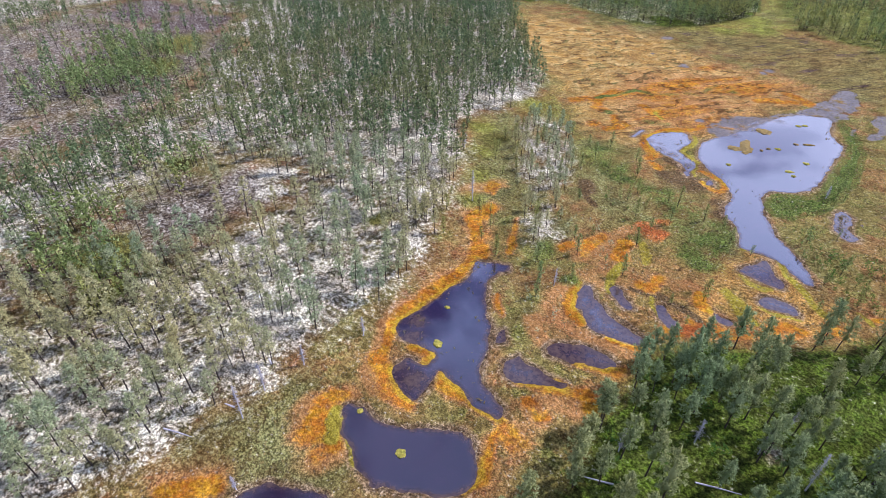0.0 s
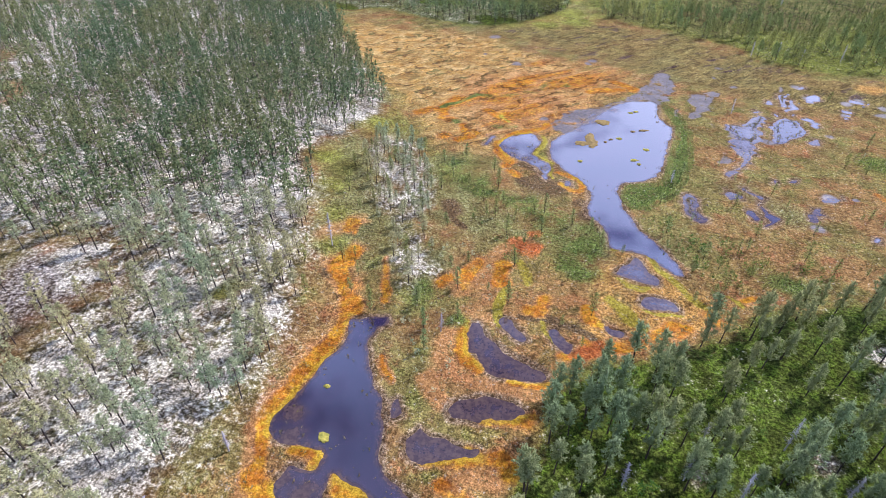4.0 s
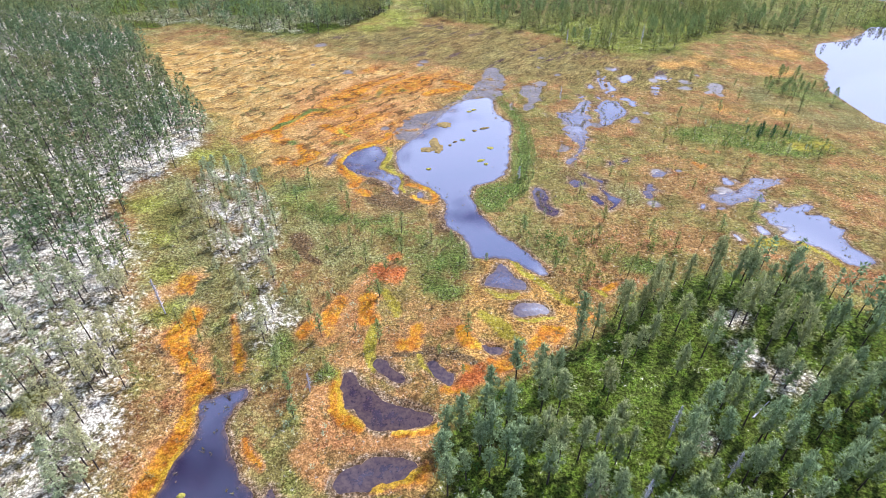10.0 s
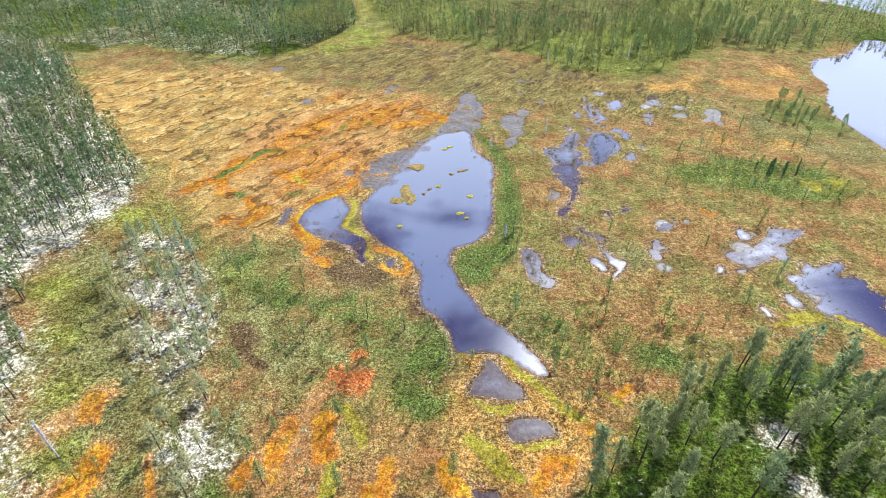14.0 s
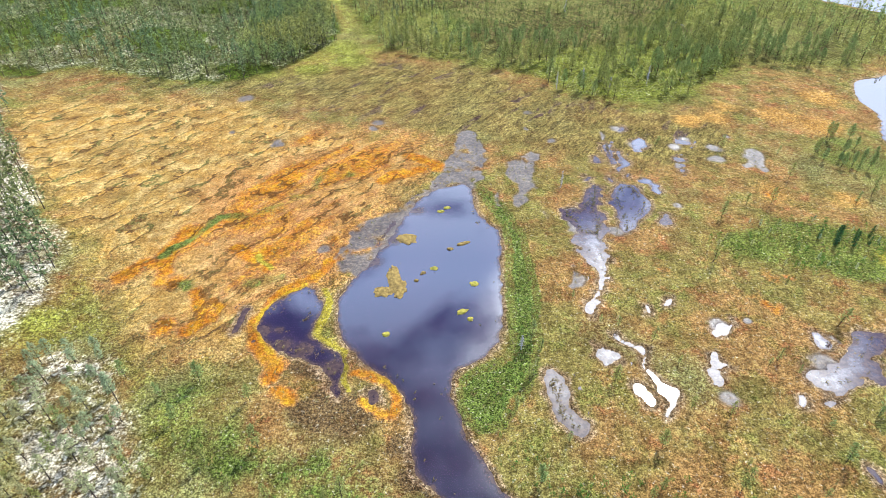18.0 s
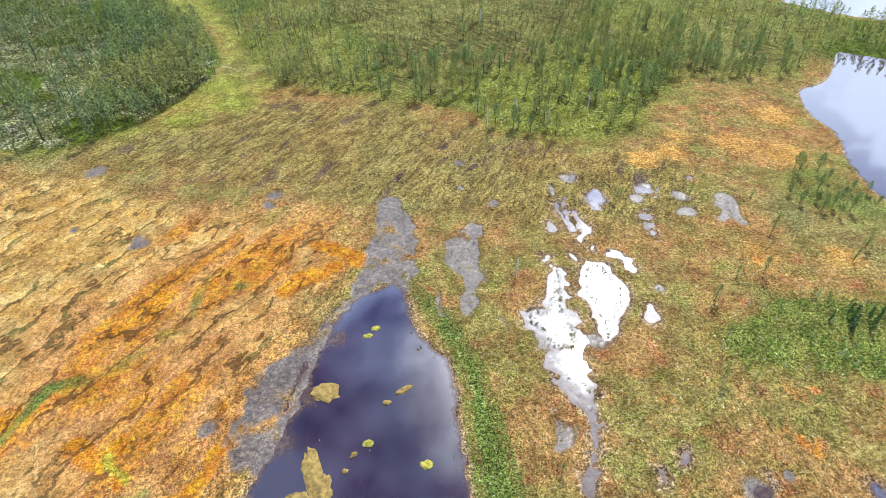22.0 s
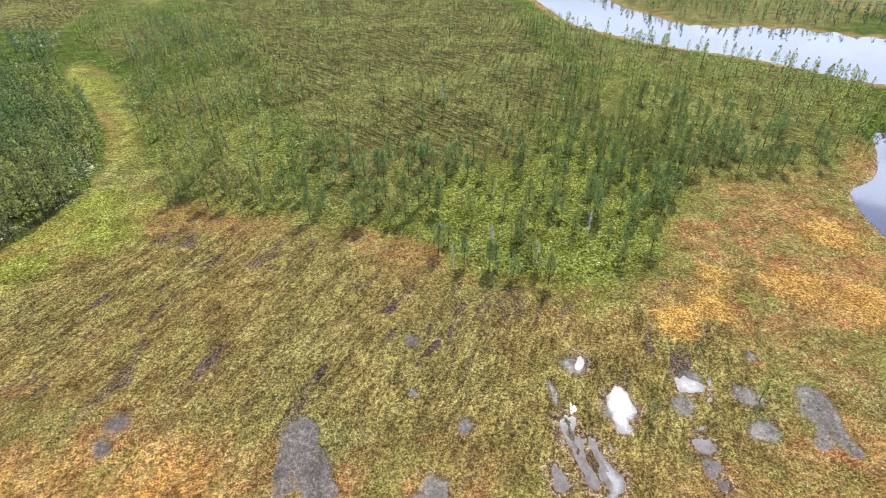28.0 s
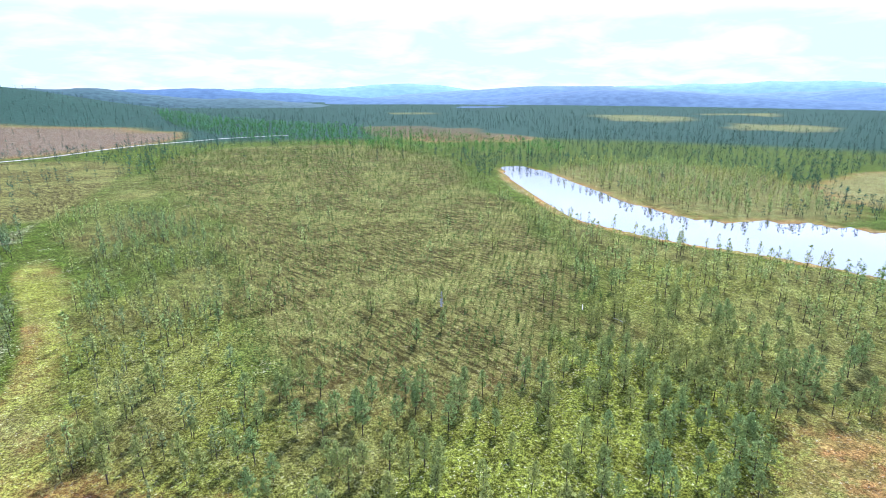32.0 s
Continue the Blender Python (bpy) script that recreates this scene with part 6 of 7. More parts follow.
def joined(name, shapes, places, sizes, seed, leaf, label, wood=BARK, category="trees", sink=0.0):
    """Many far trees as one crowd: trunks in one part and crowns in another."""
    rng = np.random.default_rng(seed)
    top = tagged(new(name), label, category, kind="stuff")
    zs = height(places[:, 0], places[:, 1]) - sink
    for which, part_name, mat in ((0, "trunks", wood), (1, "crowns", leaf)):
        vs, fs, base = [], [], 0
        local = np.random.default_rng(seed + 5)
        pick = local.integers(0, len(shapes), len(places))
        turn = local.uniform(0, math.tau, len(places))
        for n, (v, f) in enumerate((np.array(s[which][0], float), np.array(s[which][1])) for s in shapes):
            sel = np.nonzero(pick == n)[0]
            if not len(sel) or not len(f):
                continue
            c, s, k = np.cos(turn[sel])[:, None], np.sin(turn[sel])[:, None], sizes[sel][:, None]
            x = (v[None, :, 0] * c - v[None, :, 1] * s) * k + places[sel, 0][:, None]
            y = (v[None, :, 0] * s + v[None, :, 1] * c) * k + places[sel, 1][:, None]
            z = v[None, :, 2] * k + zs[sel][:, None]
            vs.append(np.stack([x, y, z], -1).reshape(-1, 3))
            fs.append((f[None] + (np.arange(len(sel)) * len(v))[:, None, None] + base).reshape(-1, 3))
            base += len(sel) * len(v)
        if vs:
            part(part_name, fill_mesh(part_name, np.concatenate(vs), np.concatenate(fs), mat), top)
    return top


FULL = [pine_shape(s, t, 330, b, w, size=0.33, core=3, fat=1.15) for s, t, b, w in ((1, 10.2, 0.34, 1.7), (2, 9.6, 0.42, 1.55), (3, 10.6, 0.3, 1.85), (4, 9.0, 0.45, 1.5), (5, 9.8, 0.36, 1.65), (6, 8.6, 0.2, 1.6))]
THIN = [pine_shape(s, 8.5, 240, b, w, size=0.31, fat=1.3) for s, b, w in ((11, 0.34, 1.6), (12, 0.42, 1.45), (13, 0.38, 1.7), (14, 0.28, 1.55))]
MID = [pine_shape(s, 9.5, 86, b, w, sides=3, size=0.56, blades=1, limbs=12, fat=2.0) for s, b, w in ((21, 0.22, 1.75), (22, 0.3, 1.6), (23, 0.36, 1.75), (24, 0.28, 1.55), (25, 0.2, 1.7))]
FAR = [pine_shape(s, 9, 22, 0.05, 2.0, sides=3, size=1.1, blades=1) for s in (31, 32, 33, 34)]
SNAGS = [snag_shape(s, t) for s, t in ((41, 8.0), (42, 6.5), (43, 5.0))]
EDGE = [pine_shape(s, 8.2, 270, b, w, size=0.37, limbs=12, fat=1.35) for s, b, w in ((15, 0.22, 1.95), (16, 0.32, 1.8), (17, 0.18, 2.1), (18, 0.27, 1.85))]
BUSH = [pine_shape(s, 1.4, 14, 0.05, 0.5, sides=3, size=0.36, limbs=4, blades=1) for s in (51, 52, 53)]


def plant(kinds, places, lo, hi, seed):
    """Single trees, each a thing of its own."""
    rng = random.Random(seed)
    zs = height(places[:, 0], places[:, 1])
    for (x, y), z in zip(places, zs):
        k = rng.uniform(lo, hi)
        m = pose(x, y, z, rng.uniform(-3, 3), rng.uniform(-3, 3), rng.uniform(0, 360)) @ Matrix.Diagonal((k, k, k * rng.uniform(0.9, 1.1), 1))
        copy_thing(rng.choice(kinds), m)


pines = [make_tree("pine_tree", s, BARK, NEEDLES, "slender green pine on mossy forest floor", group="pines beside the bog") for s in FULL]
heath_pines = [make_tree("thin_pine", s, BARK, GREY_NEEDLES, "thin grey-green pine among white lichen", group="pines on the lichen heath") for s in THIN]
snags = [make_tree("dead_tree", s, DEAD_WOOD, DEAD_WOOD, "bare silver-grey dead pine with broken branches", "bare_crown", "dead trees") for s in SNAGS]

near = scatter(WOOD_NEAR, 3.7, 101, lambda x, y: 0.6 + 0.5 * vnoise(x, y, 14, 3, 2), (0, 0, 120, 120))
near_order = np.argsort(np.hypot(near[:, 0] - 28, near[:, 1] - 66))
for ob, (x, y) in zip(pines, near[near_order[:6]]):
    ob.matrix_basis = pose(x, y, float(height(x, y)))
plant(pines, near[near_order[6:300]], 0.75, 1.15, 7)
rest = near[near_order[300:]]
if len(rest):
    joined("pine_wood", MID, rest, np.random.default_rng(3).uniform(0.75, 1.15, len(rest)), 9, NEEDLES, "green pine wood beside the bog")

heath_at = scatter(HEATH, 3.7, 103, lambda x, y: np.clip(0.8 + 0.6 * vnoise(x, y, 22, 13, 2) - 0.12 * (y > 95), 0.25, 0.95) * (1 - 0.8 * soft(signed(CLEARED, x, y, 10, 1), 6)), (-330, -20, -36, 320))
order = np.argsort(np.hypot(heath_at[:, 0] + 52, heath_at[:, 1] - 45))
for ob, (x, y) in zip(heath_pines, heath_at[order[:4]]):
    ob.matrix_basis = pose(x, y, float(height(x, y)))
plant(heath_pines, heath_at[order[4:300]], 0.7, 1.2, 8)
rest = heath_at[order[300:]]
joined("heath_pines", MID, rest, np.random.default_rng(4).uniform(0.7, 1.15, len(rest)), 10, WEST_NEEDLES, "grey-green pine wood on lichen heath")
knots = np.concatenate([np.random.default_rng(71 + k).normal((x, y), r, (n, 2)) for k, (x, y, r, n) in enumerate(((-215, 100, 13, 90), (-188, 88, 9, 60), (-195, 68, 7, 40), (-106, 30, 5, 22), (-92, 22, 5, 22), (-80, 24, 4, 12), (-112, 58, 5, 16)))])
joined("green_pines", MID, knots, np.random.default_rng(72).uniform(0.6, 1.1, len(knots)), 73, GREEN_NEEDLES, "groups of green young pines on brown heath")
extra = scatter([(-130, 95), (-64, 110), (-78, 140), (-66, 170), (-150, 290), (-330, 320), (-190, 160)], 6.2, 104)
joined("dense_pines", MID, extra, np.random.default_rng(5).uniform(0.75, 1.2, len(extra)), 11, DARK_NEEDLES, "dense dark pine wood on the heath")

isle_at = scatter(ISLAND, 4.0, 105)
isle_pines = [make_tree("island_pine", s, BARK, GREY_NEEDLES, "small grey-green pine on a lichen-covered rise", group="pines on the dry rise") for s in THIN[:3]]
for ob, (x, y) in zip(isle_pines, isle_at[:3]):
    ob.matrix_basis = pose(x, y, float(height(x, y))) @ Matrix.Diagonal((0.8, 0.8, 0.8, 1))
plant(isle_pines, isle_at[3:], 0.55, 1.0, 35)
west_at = scatter(WOOD_WEST, 4.5, 106, lambda x, y: np.clip(0.58 + 0.6 * vnoise(x, y, 30, 15, 2), 0.2, 1), (-260, 280, 0, 520))
joined("west_wood", MID, west_at[west_at[:, 1] < 520], np.random.default_rng(7).uniform(0.75, 1.25, int((west_at[:, 1] < 520).sum())), 13, WEST_NEEDLES, "open grey-green pine wood behind the bog")
belt = lambda x, y: np.where(signed(PLANTATION, x, y, 30, 1) + 8 * vnoise(x, y, 18, 403, 2) < -4, 0.03, np.clip(0.30 + 0.5 * vnoise(x, y, 18, 17, 2) + 0.2 * (x > 112) * (y < 350) + 0.12 * soft(signed([(-4, 322), (20, 314), (41, 296), (60, 274), (84, 256), (104, 266), (135, 298), (140, 350), (100, 350), (50, 340), (14, 356)], x, y, 30, 1), 14), 0.08, 1))  # noqa: E731
far_at = scatter(WOOD_FAR, 4.6, 107, belt, (-115, 255, 262, 560))
far_order = np.argsort(np.hypot(far_at[:, 0] - 88, far_at[:, 1] - 300))
edge_pines = [make_tree("wood_edge_pine", s, BARK, GREEN_NEEDLES, "slim green pine at the edge of the bog", group="pines at the far edge of the bog") for s in EDGE]
for ob, (x, y) in zip(edge_pines, far_at[far_order[:4]]):
    ob.matrix_basis = pose(x, y, float(height(x, y)))
plant(edge_pines, far_at[far_order[4:280]], 0.6, 1.1, 31)
far_at = far_at[far_order[280:]]
joined("far_wood", MID, far_at, np.random.default_rng(8).uniform(0.55, 1.1, len(far_at)), 14, GREEN_NEEDLES, "open green pine wood round a young plantation")
belt_at = scatter([(-10, 322), (16, 305), (31, 322), (19, 379), (4, 480), (-40, 560), (-62, 520), (-30, 410), (-10, 350)], 5.6, 112, lambda x, y: np.clip(0.6 + 0.5 * vnoise(x, y, 16, 19, 2), 0.15, 1))
joined("belt_pines", MID, belt_at, np.random.default_rng(81).uniform(0.45, 0.85, len(belt_at)), 82, WEST_NEEDLES, "grey-green young pines between glade and plantation")
grove_at = scatter([(-50, 296), (-36, 316), (-29, 340), (-44, 392), (-74, 448), (-100, 450), (-72, 380), (-66, 300)], 3.3, 114)
joined("glade_pines", MID, grove_at, np.random.default_rng(83).uniform(0.7, 1.05, len(grove_at)), 84, GREEN_NEEDLES, "dense green pines along a grassy glade")
bog_zone_trees = [(-60, 80), (-30, 78), (-12, 70), (4, 62), (10, 78), (30, 100), (60, 118), (100, 150), (140, 200), (150, 240), (60, 250), (34, 200), (32, 150), (12, 120), (-10, 130), (-60, 190)]
bog_at = scatter(bog_zone_trees, 5.5, 108, lambda x, y: np.clip(0.42 + 0.9 * vnoise(x, y, 22, 25, 2) + 0.3 * (y < 150) - 0.25 * (y > 185) - 0.35 * (y > 140) * (x > 34) - 0.6 * (x > -12) * (x < 32) * (y < 112), 0.06, 1))
DWARF = [pine_shape(s, 4.8, 130, 0.2, 0.85, sides=4, size=0.24, limbs=12, fat=1.2) for s in (61, 62, 63)]
dwarf_pines = [make_tree("dwarf_pine", s, BARK, GREEN_NEEDLES, "stunted little pine on open bog", group="stunted pines on the bog") for s in DWARF]
for ob, (x, y) in zip(dwarf_pines, bog_at[:3]):
    ob.matrix_basis = pose(x, y, float(height(x, y)))
plant(dwarf_pines, bog_at[3:300], 0.4, 1.15, 33)

# young trees of the plantation, in rows
rng = np.random.default_rng(12)
rows_u, rows_v = np.meshgrid(np.arange(-420, 420, 2.6), np.arange(-420, 420, 1.9))
ca, sa = math.cos(radians(-28)), math.sin(radians(-28))
bush_x = 70 + rows_u.ravel() * ca - rows_v.ravel() * sa + rng.normal(0, 0.35, rows_u.size)
bush_y = 560 + rows_u.ravel() * sa + rows_v.ravel() * ca + rng.normal(0, 0.45, rows_u.size)
ok = (signed(PLANTATION, bush_x, bush_y, 40, 1) < 14 * rng.random(bush_x.size)) & (bush_y < 900) & (rng.random(bush_x.size) < np.clip(0.62 * (440 / np.maximum(bush_y, 1)) ** 1.6, 0, 0.62))
bushes = np.stack([bush_x[ok], bush_y[ok]], 1)
joined("seedlings", BUSH, bushes, rng.uniform(0.8, 1.8, len(bushes)) * np.clip(bushes[:, 1] / 480, 1, 1.8), 16, SEEDLING, "rows of knee-high young pines on tilled ground", category="saplings")

YOUNG_STAND = [(-334, 1800), (-30, 1400), (140, 1210), (360, 833), (310, 740), (119, 865), (-89, 1082)]


# woods to the horizon
def sparse(x, y):
    r = np.hypot(x - 60, y - 250)
    open_land = soft(signed(PLANTATION, x, y, 20, 1), 10) + soft(signed([(-600, 900), (-420, 760), (-250, 860), (-100, 1060), (-160, 1280), (-600, 1300)], x, y, 40, 1), 20)
    meadow = soft(signed([(370, 470), (420, 545), (560, 600), (640, 520), (480, 430)], x, y, 40, 1), 15)
    ragged = 60 * vnoise(x, y, 110, 475, 3)
    open_land = open_land + 0.75 * np.maximum.reduce([soft(signed(z, x, y, 60, 1) + ragged, 35) for z in GLADES]) + np.maximum.reduce([soft(signed(z, x, y, 60, 1), 20) for z in [YOUNG_STAND, [(240, 500), (262, 470), (350, 440), (372, 500), (420, 600), (380, 690), (250, 700)], [(130, 1380), (420, 1130), (370, 900), (170, 1000)]]])
    open_land = np.minimum(open_land + 0.9 * soft(signed(WEST_FELLING, x, y, 40, 1), 15), 1)
    return np.clip(1 - 0.93 * open_land - meadow, 0, 1) * np.clip(430 / r, 0.0, 1) ** 2.2 * (r < 1900)


far_zone = [(-700, 520), (-115, 520), (-115, 745), (200, 745), (178, 600), (210, 690), (260, 690), (262, 480), (330, 440), (500, 420), (1400, 420), (2600, 2600), (600, 3600), (-1200, 3300)]
horizon = scatter(far_zone, 7.5, 109, sparse)
joined("distant_forest", FAR, horizon, np.random.default_rng(10).uniform(0.7, 1.25, len(horizon)), 17, FAR_FOREST, "dark conifer forest stretching to the horizon")

river_wood_at = scatter([(252, 520), (262, 482), (300, 462), (345, 448), (372, 500), (420, 600), (380, 690), (262, 690)], 6.2, 116, lambda x, y: np.clip(0.65 + 0.7 * vnoise(x, y, 30, 31, 2), 0.1, 1))
joined("river_wood", MID, river_wood_at, np.random.default_rng(85).uniform(0.7, 1.2, len(river_wood_at)), 86, GREEN_NEEDLES, "dark green pine wood beyond the river")
young_at = scatter(YOUNG_STAND, 11.0, 110)
joined("young_forest", FAR, young_at, np.random.default_rng(19).uniform(0.9, 1.5, len(young_at)), 27, YOUNG_FOREST, "bright green young forest beyond the plantation")


def ridge(dist, az0, az1, tall, seed, mat, label):
    """A far wooded ridge: a rounded hump of land along an arc."""
    n, m = 90, 7
    az = np.radians(np.linspace(az0, az1, n))
    top = tall * (0.55 + 0.45 * vnoise(np.linspace(0, 9, n), np.zeros(n), 2.2, seed, 4)) * np.sin(np.linspace(0, math.pi, n)) ** 0.9 * 1.15
    vs, fs = [], []
    for j in range(m):
        k = j / (m - 1)
        r = dist + (k - 0.5) * dist * 0.22
        h = top * math.sin(math.pi * k) ** 0.8 + vnoise(az * 60, np.full(n, j * 3.0), 1.0, seed + 5, 2) * 3 * math.sin(math.pi * k)
        vs.append(np.stack([40 + r * np.sin(az), 220 + r * np.cos(az), h + 2], 1))
    vs = np.concatenate(vs)
    for j in range(m - 1):
        for i in range(n - 1):
            a = j * n + i
            fs.append((a, a + 1, a + n + 1, a + n))
    return tagged(new("backdrop_hills", fill_mesh("backdrop_hills", vs, fs, mat, True)), label, "hills", kind="structure")


# a far lake between the hills
far_lake_at = outline([(610, 2170), (700, 2130), (800, 2160), (860, 2260), (740, 2330), (640, 2270)])
far_lake_z = float(height(far_lake_at[:, 0], far_lake_at[:, 1]).max()) + 0.4
lake_bm = bmesh.new()
lake_bm.faces.new([lake_bm.verts.new((x, y, far_lake_z)) for x, y in far_lake_at])
lake_mesh = bpy.data.meshes.new("far_lake_water")
lake_bm.to_mesh(lake_mesh), lake_bm.free()
lake_mesh.materials.append(WATER)
tagged(new("far_lake_water", lake_mesh), "pale distant lake among wooded hills", "water", kind="structure")

# The last number picks the hill colour, with more painted haze farther off.
for dist, az0, az1, tall, seed, haze in ((2300, -64, 4, 150, 1, 0), (2700, 2, 60, 85, 2, 1), (3100, -34, 12, 135, 3, 1), (3500, 4, 80, 160, 4, 2), (4100, -25, 40, 160, 5, 3), (4300, 18, 85, 170, 6, 3)):
    ridge(dist, az0, az1, tall, seed, HILLS[haze], "wooded hills on the horizon, coloured blue with haze")


# ---- islets in the lake, mossy cushions ----
def islet(x, y, rx, ry, turn, mat, label):
    rng = random.Random(int(x * 10 + y))
    bm = bmesh.new()
    bmesh.ops.create_icosphere(bm, subdivisions=3, radius=1)
    for v in bm.verts:
        k = 1 + 0.5 * noise.noise(v.co * 1.9 + Vector((x, y, 0))) + 0.25 * noise.noise(v.co * 5 + Vector((y, x, 0)))
        v.co = Vector((v.co.x * rx * k, v.co.y * ry * k, v.co.z * 0.28 * k))
    me = bpy.data.meshes.new("islet")
    bm.to_mesh(me), bm.free()
    me.materials.append(mat)
    ob = tagged(new("islet", me), label, "islet", "islets in the lake")
    ob.matrix_basis = pose(x, y, -0.08, 0, 0, turn)
    return ob


for x, y, rx, ry, turn, kind in ((3.6, 172.0, 1.6, 4.2, 10, 1), (1.6, 168.3, 2.0, 1.5, 0, 1), (5.0, 169.0, 1.2, 2.6, -10, 1), (5.8, 186.4, 2.2, 1.9, 0, 1), (2.8, 156.4, 0.75, 0.55, 0, 0),
                                 (17.3, 162.0, 1.2, 0.6, 20, 0), (18.8, 160.0, 0.6, 0.5, 0, 0), (20.3, 170.3, 0.95, 0.75, 0, 0), (12.0, 175.5, 0.9, 0.6, 0, 0), (9.7, 174.0, 0.7, 0.4, 30, 1), (8.2, 171.6, 0.5, 0.4, 30, 1),
                                 (15.7, 182.3, 0.7, 0.5, 0, 1), (18.9, 184.3, 1.6, 0.55, 25, 1), (13.9, 197.6, 0.9, 0.5, 0, 0), (15.5, 199.2, 0.8, 0.6, 0, 0),
                                 (-12.3, 31.2, 0.85, 0.75, 0, 0), (-21.3, 51.9, 0.9, 0.8, 0, 0), (-25.7, 60.8, 0.55, 0.4, 0, 0), (-22.4, 33.0, 0.5, 0.5, 0, 0)):
    islet(x, y, rx, ry, turn, RUST_MOSS if kind else MOSS, "rusty brown moss islet in dark water" if kind else "small yellow-green moss cushion in dark water")

# ---- single trees and shrubs of note ----
snag_at = [(-35.6, 20.6), (-37.0, 26.0), (-36.0, 33.5), (-33.0, 45.0), (13.5, 50.5), (22.0, 58.5), (30.0, 62.0), (36.5, 60.0), (33.0, 70.5), (44.0, 72.0), (-27.0, 13.0),
           (50.5, 66.0), (26.0, 46.0), (27.5, 152.0), (-44.0, 96.0), (-62.0, 118.0), (58.0, 276.0), (76.0, 272.0), (69.0, 282.0), (92.0, 279.0), (-12.0, 79.0), (46.0, 208.0)]
for ob, (x, y) in zip(snags, snag_at[:3]):
    ob.matrix_basis = pose(x, y, float(height(x, y)))
plant(snags, np.array(snag_at[3:]), 0.7, 1.05, 21)
pale = make_tree("dead_tree", snag_shape(44, 5.4, 2.8, 90), DEAD_WOOD, DEAD_WOOD, "pale grey dead pine standing alone in the plantation", "bare_crown", "dead trees")
pale.matrix_basis = pose(82.6, 380.5, float(height(82.6, 380.5)), 0, 0, 40)

SPRUCES = [pine_shape(s, 8, 330, 0.04, 1.25, droop=0.5, size=0.34) for s in (71, 72, 73)]
spruces = [make_tree("spruce_tree", s, BARK, SPRUCE, "dense dark green spruce with branches to the ground", group="spruces") for s in SPRUCES]
spruce_at = [(103, 181), (105, 183), (107, 180.5), (109, 183), (101, 184), (111, 181), (106, 185), (113, 184), (76, 590), (79, 594), (73, 596), (81, 588), (54, 345), (90, 350), (102, 362), (88, 372), (94, 408), (120, 420),
             (110, 385), (33, 395), (60, 420), (52, 470), (66, 376), (48, 358)]
for ob, (x, y) in zip(spruces, spruce_at[:3]):
    ob.matrix_basis = pose(x, y, float(height(x, y))) @ Matrix.Diagonal((0.55, 0.55, 0.55, 1))
plant(spruces, np.array(spruce_at[3:]), 0.45, 0.75, 22)

SHRUB = [pine_shape(s, 1.3, 26, 0.02, 0.75, sides=3, size=0.3, limbs=6, blades=1) for s in (81, 82, 83)]


def shrubs(name, zone, gap, seed, leaf, label, lo=0.6, hi=1.4, thin=None):
    p = scatter(zone, gap, seed, thin)
    return joined(name, SHRUB, p, np.random.default_rng(seed).uniform(lo, hi, len(p)), seed + 1, leaf, label, category="shrubs")


shrubs("willow_scrub", GREEN_ISLE, 2.2, 201, BIRCH, "low green willow scrub on a wet rise", thin=lambda x, y: 0.5 + 0.6 * vnoise(x, y, 9, 5, 2))
shrubs("bank_scrub", [(29, 118), (40, 106), (62, 116), (58, 126), (42, 128), (30, 130)], 2.2, 203, BIRCH, "green dwarf birch scrub beside the outflow", thin=lambda x, y: 0.6 + 0.5 * vnoise(x, y, 8, 6, 2))
shrubs("shore_scrub", [(-8, 104), (6, 98), (14, 112), (10, 126), (2, 124), (-14, 132), (-34, 138), (-30, 122), (-18, 118)], 2.4, 205, BIRCH, "low green dwarf birch on the bog", 0.4, 0.9, lambda x, y: 0.4 + 0.8 * vnoise(x, y, 9, 7, 2))
shrubs("lake_scrub", GREEN_BANK, 1.7, 221, BIRCH, "green willow and sedge along the lake bank", 0.3, 0.8, lambda x, y: 0.55 + 0.6 * vnoise(x, y, 7, 27, 2))
shrubs("outflow_scrub", [(28, 118), (34, 122), (24, 136), (20, 132)], 1.8, 223, BIRCH, "green willow along the outflow", 0.3, 0.7)
shrubs("pool_scrub", [(-20, 78), (-10, 62), (-6, 72), (-10, 84), (-4, 95), (-16, 108), (-28, 100), (-24, 86)], 2.3, 225, GREY_NEEDLES, "low grey-green dwarf birch and pine between the pools", 0.4, 1.1, lambda x, y: 0.5 + 0.7 * vnoise(x, y, 8, 29, 2))
shrubs("wood_scrub", WOOD_NEAR[:8] + [(92, 50), (60, 10), (9, 10), (9, 40)], 3.4, 207, BIRCH, "leafy undergrowth beneath the pines", 0.6, 1.5, lambda x, y: 0.3 + 0.5 * vnoise(x, y, 12, 8, 2))
shrubs("heath_scrub", [(-41, 0), (-38, 30), (-38, 60), (-56, 104), (-110, 110), (-120, 10)], 3.4, 209, GREY_NEEDLES, "knee-high pines and juniper on lichen heath", 0.4, 1.1, lambda x, y: 0.3 + 0.5 * vnoise(x, y, 12, 9, 2))

east_at = scatter([(214, 322), (232, 302), (256, 290), (300, 276), (350, 250), (430, 330), (330, 328), (264, 346), (240, 332)], 4.5, 215)
joined("east_pines", MID, east_at, np.random.default_rng(15).uniform(0.6, 1.0, len(east_at)), 20, GREEN_NEEDLES, "pines on the neck of land between lake and river")

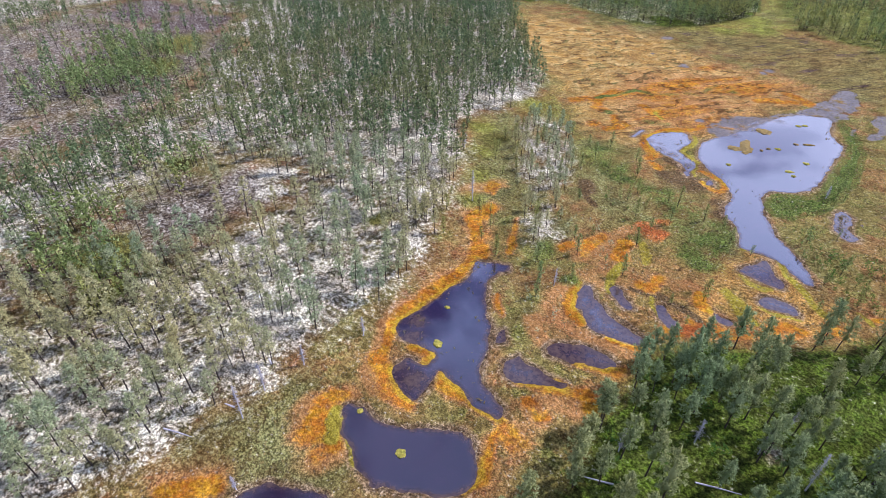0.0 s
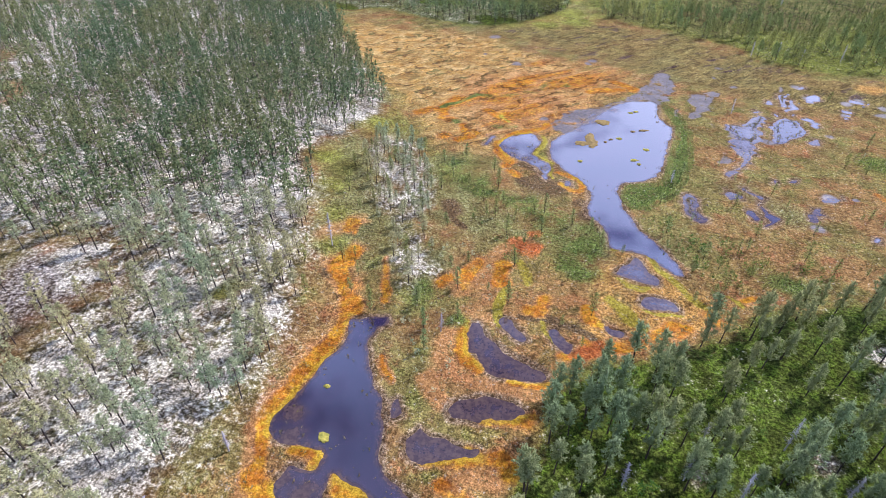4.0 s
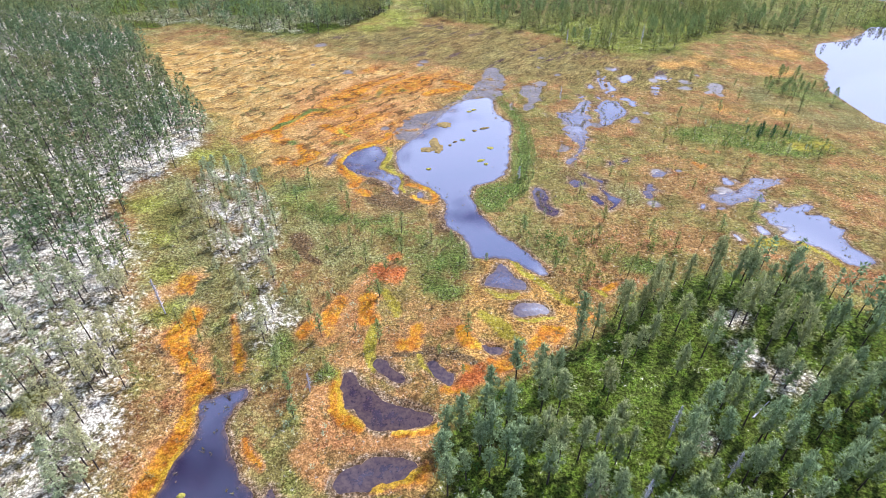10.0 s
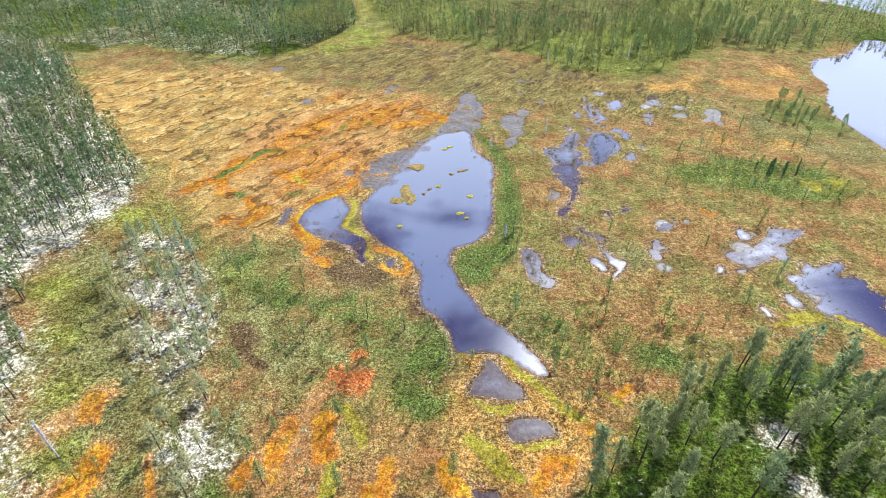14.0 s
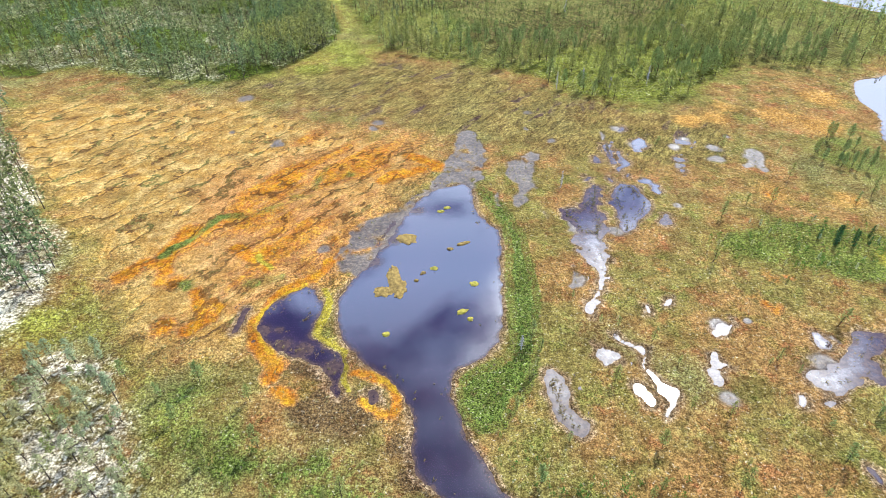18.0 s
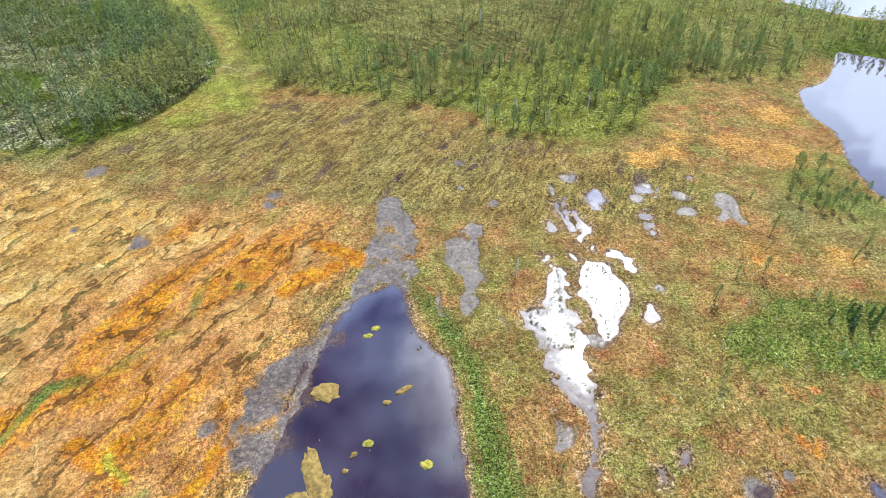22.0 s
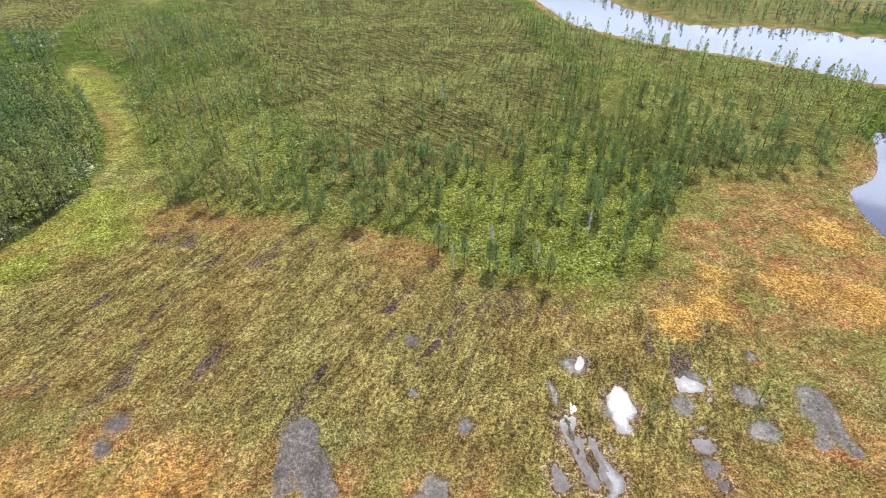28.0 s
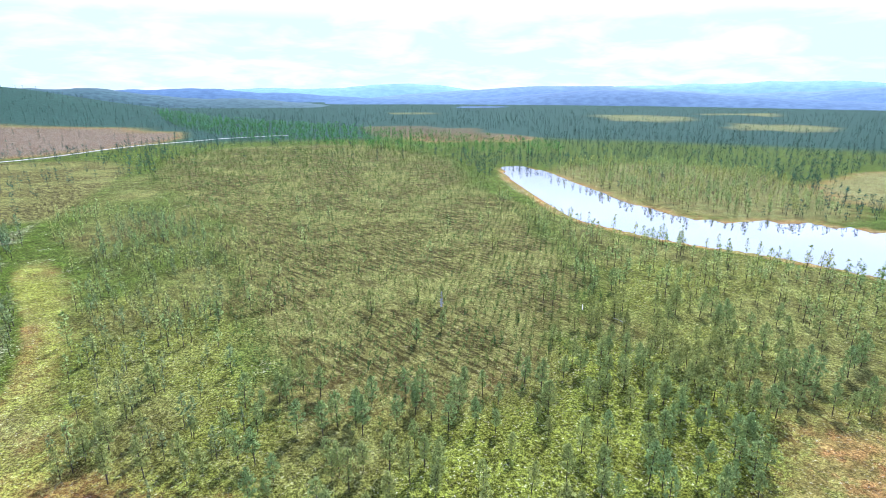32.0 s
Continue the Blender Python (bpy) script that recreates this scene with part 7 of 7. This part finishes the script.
# tussocks, the small relief of bog and heath
TUSSOCK = [pine_shape(s, 0.34, 5, 0.0, 0.3, sides=3, size=0.3, limbs=3, blades=1) for s in (91, 92, 93)]
bog_zone = [(-38, 8), (5, 8), (12, 70), (70, 116), (120, 150), (130, 240), (100, 262), (56, 280), (-10, 315), (-90, 280), (-62, 180), (-62, 126), (-36, 70)]
tussocks = scatter(bog_zone, 1.6, 217, lambda x, y: np.clip(0.55 + 0.6 * vnoise(x, y, 7, 405, 3), 0.05, 0.95))
joined("sedge_tussocks", TUSSOCK, tussocks, np.random.default_rng(16).uniform(0.5, 1.5, len(tussocks)), 23, SEDGE, "brown sedge tussocks and dwarf shrubs on bog", wood=SEDGE, category="sedge")
reeds = []
for key in ("channel", "round_pool", "bright_pool", "right_a", "right_b", "side_pond", "channel_tail", "grey_pool", "lake", "long_pond"):
    zone = np.array(PONDS[key])
    r2 = np.random.default_rng(len(reeds) + 31)
    many = {"channel": 3000, "round_pool": 1600, "bright_pool": 1200, "lake": 900, "long_pond": 900}.get(key, 700)
    tries = r2.uniform(zone.min(0), zone.max(0), (many, 2))
    d = signed(PONDS[key], tries[:, 0], tries[:, 1], 6, 2)
    reeds.append(tries[(d < -0.2) & (r2.random(many) < np.clip(0.75 + d / 3.2 + 0.5 * vnoise(tries[:, 0], tries[:, 1], 4, 423, 2), 0.03, 0.9))])
reeds = np.concatenate(reeds)
joined("reed_tufts", TUSSOCK, reeds, np.random.default_rng(18).uniform(0.5, 1.3, len(reeds)), 25, SEDGE, "brown sedge tufts standing in shallow pools", wood=SEDGE, category="sedge", sink=-0.25)
heath_zone = [(-41, 0), (-38, 30), (-38, 60), (-46, 88), (-63, 120), (-130, 125), (-140, 0)]
twigs = scatter(heath_zone, 1.5, 219, lambda x, y: np.clip(0.45 + 0.6 * vnoise(x, y, 5, 407, 3), 0.05, 0.95))
joined("heather", TUSSOCK, twigs, np.random.default_rng(17).uniform(0.5, 1.4, len(twigs)), 24, HEATHER, "low brown heather between lichen cushions", wood=HEATHER, category="heather")

shore_pines = scatter(SHORE_TREES, 4.8, 211, lambda x, y: 0.75 + 0.5 * vnoise(x, y, 10, 21, 2))
lakeside = make_tree("shore_pine", EDGE[1], BARK, GREEN_NEEDLES, "slim pine by the lake shore", group="pines along the lake shore")
lakeside.matrix_basis = pose(*shore_pines[0], float(height(*shore_pines[0]))) @ Matrix.Diagonal((0.7, 0.7, 0.7, 1))
plant([lakeside], shore_pines[1:], 0.5, 0.95, 37)
isle_scrub = scatter(GREEN_ISLE, 6.0, 213)
rise_pine = make_tree("rise_pine", THIN[3], BARK, GREY_NEEDLES, "small thin pine on a green rise in the bog", group="pines on the green rise")
rise_pine.matrix_basis = pose(*isle_scrub[0], float(height(*isle_scrub[0]))) @ Matrix.Diagonal((0.5, 0.5, 0.5, 1))
plant([rise_pine], isle_scrub[1:], 0.3, 0.6, 39)


def fallen_log(x, y, long, turn):
    v, f = [], []
    tube(v, f, [(0, 0, 0), (0.05, 0.02, long * 0.5), (0, 0, long)], [0.14, 0.11, 0.05], 7)
    me = fill_mesh("fallen_log", [(z, a, b) for a, b, z in v], f, DEAD_WOOD, True)
    ob = tagged(new("fallen_log", me), "bleached fallen pine trunk lying on the ground", "log", "fallen logs")
    ob.matrix_basis = pose(x, y, float(height(x, y)) + 0.12, 0, 0, turn)
    return ob


for x, y, long, turn in ((15, 45, 5, 200), (24, 52, 6, 20), (-38, 21, 6, 195), (-43, 12, 5, 20), (-40, 30, 4, 160), (58, 76, 5, 40), (134, 352, 6, 110), (126, 366, 5, 60), (36, 56, 4, 310)):
    fallen_log(x, y, long, turn)
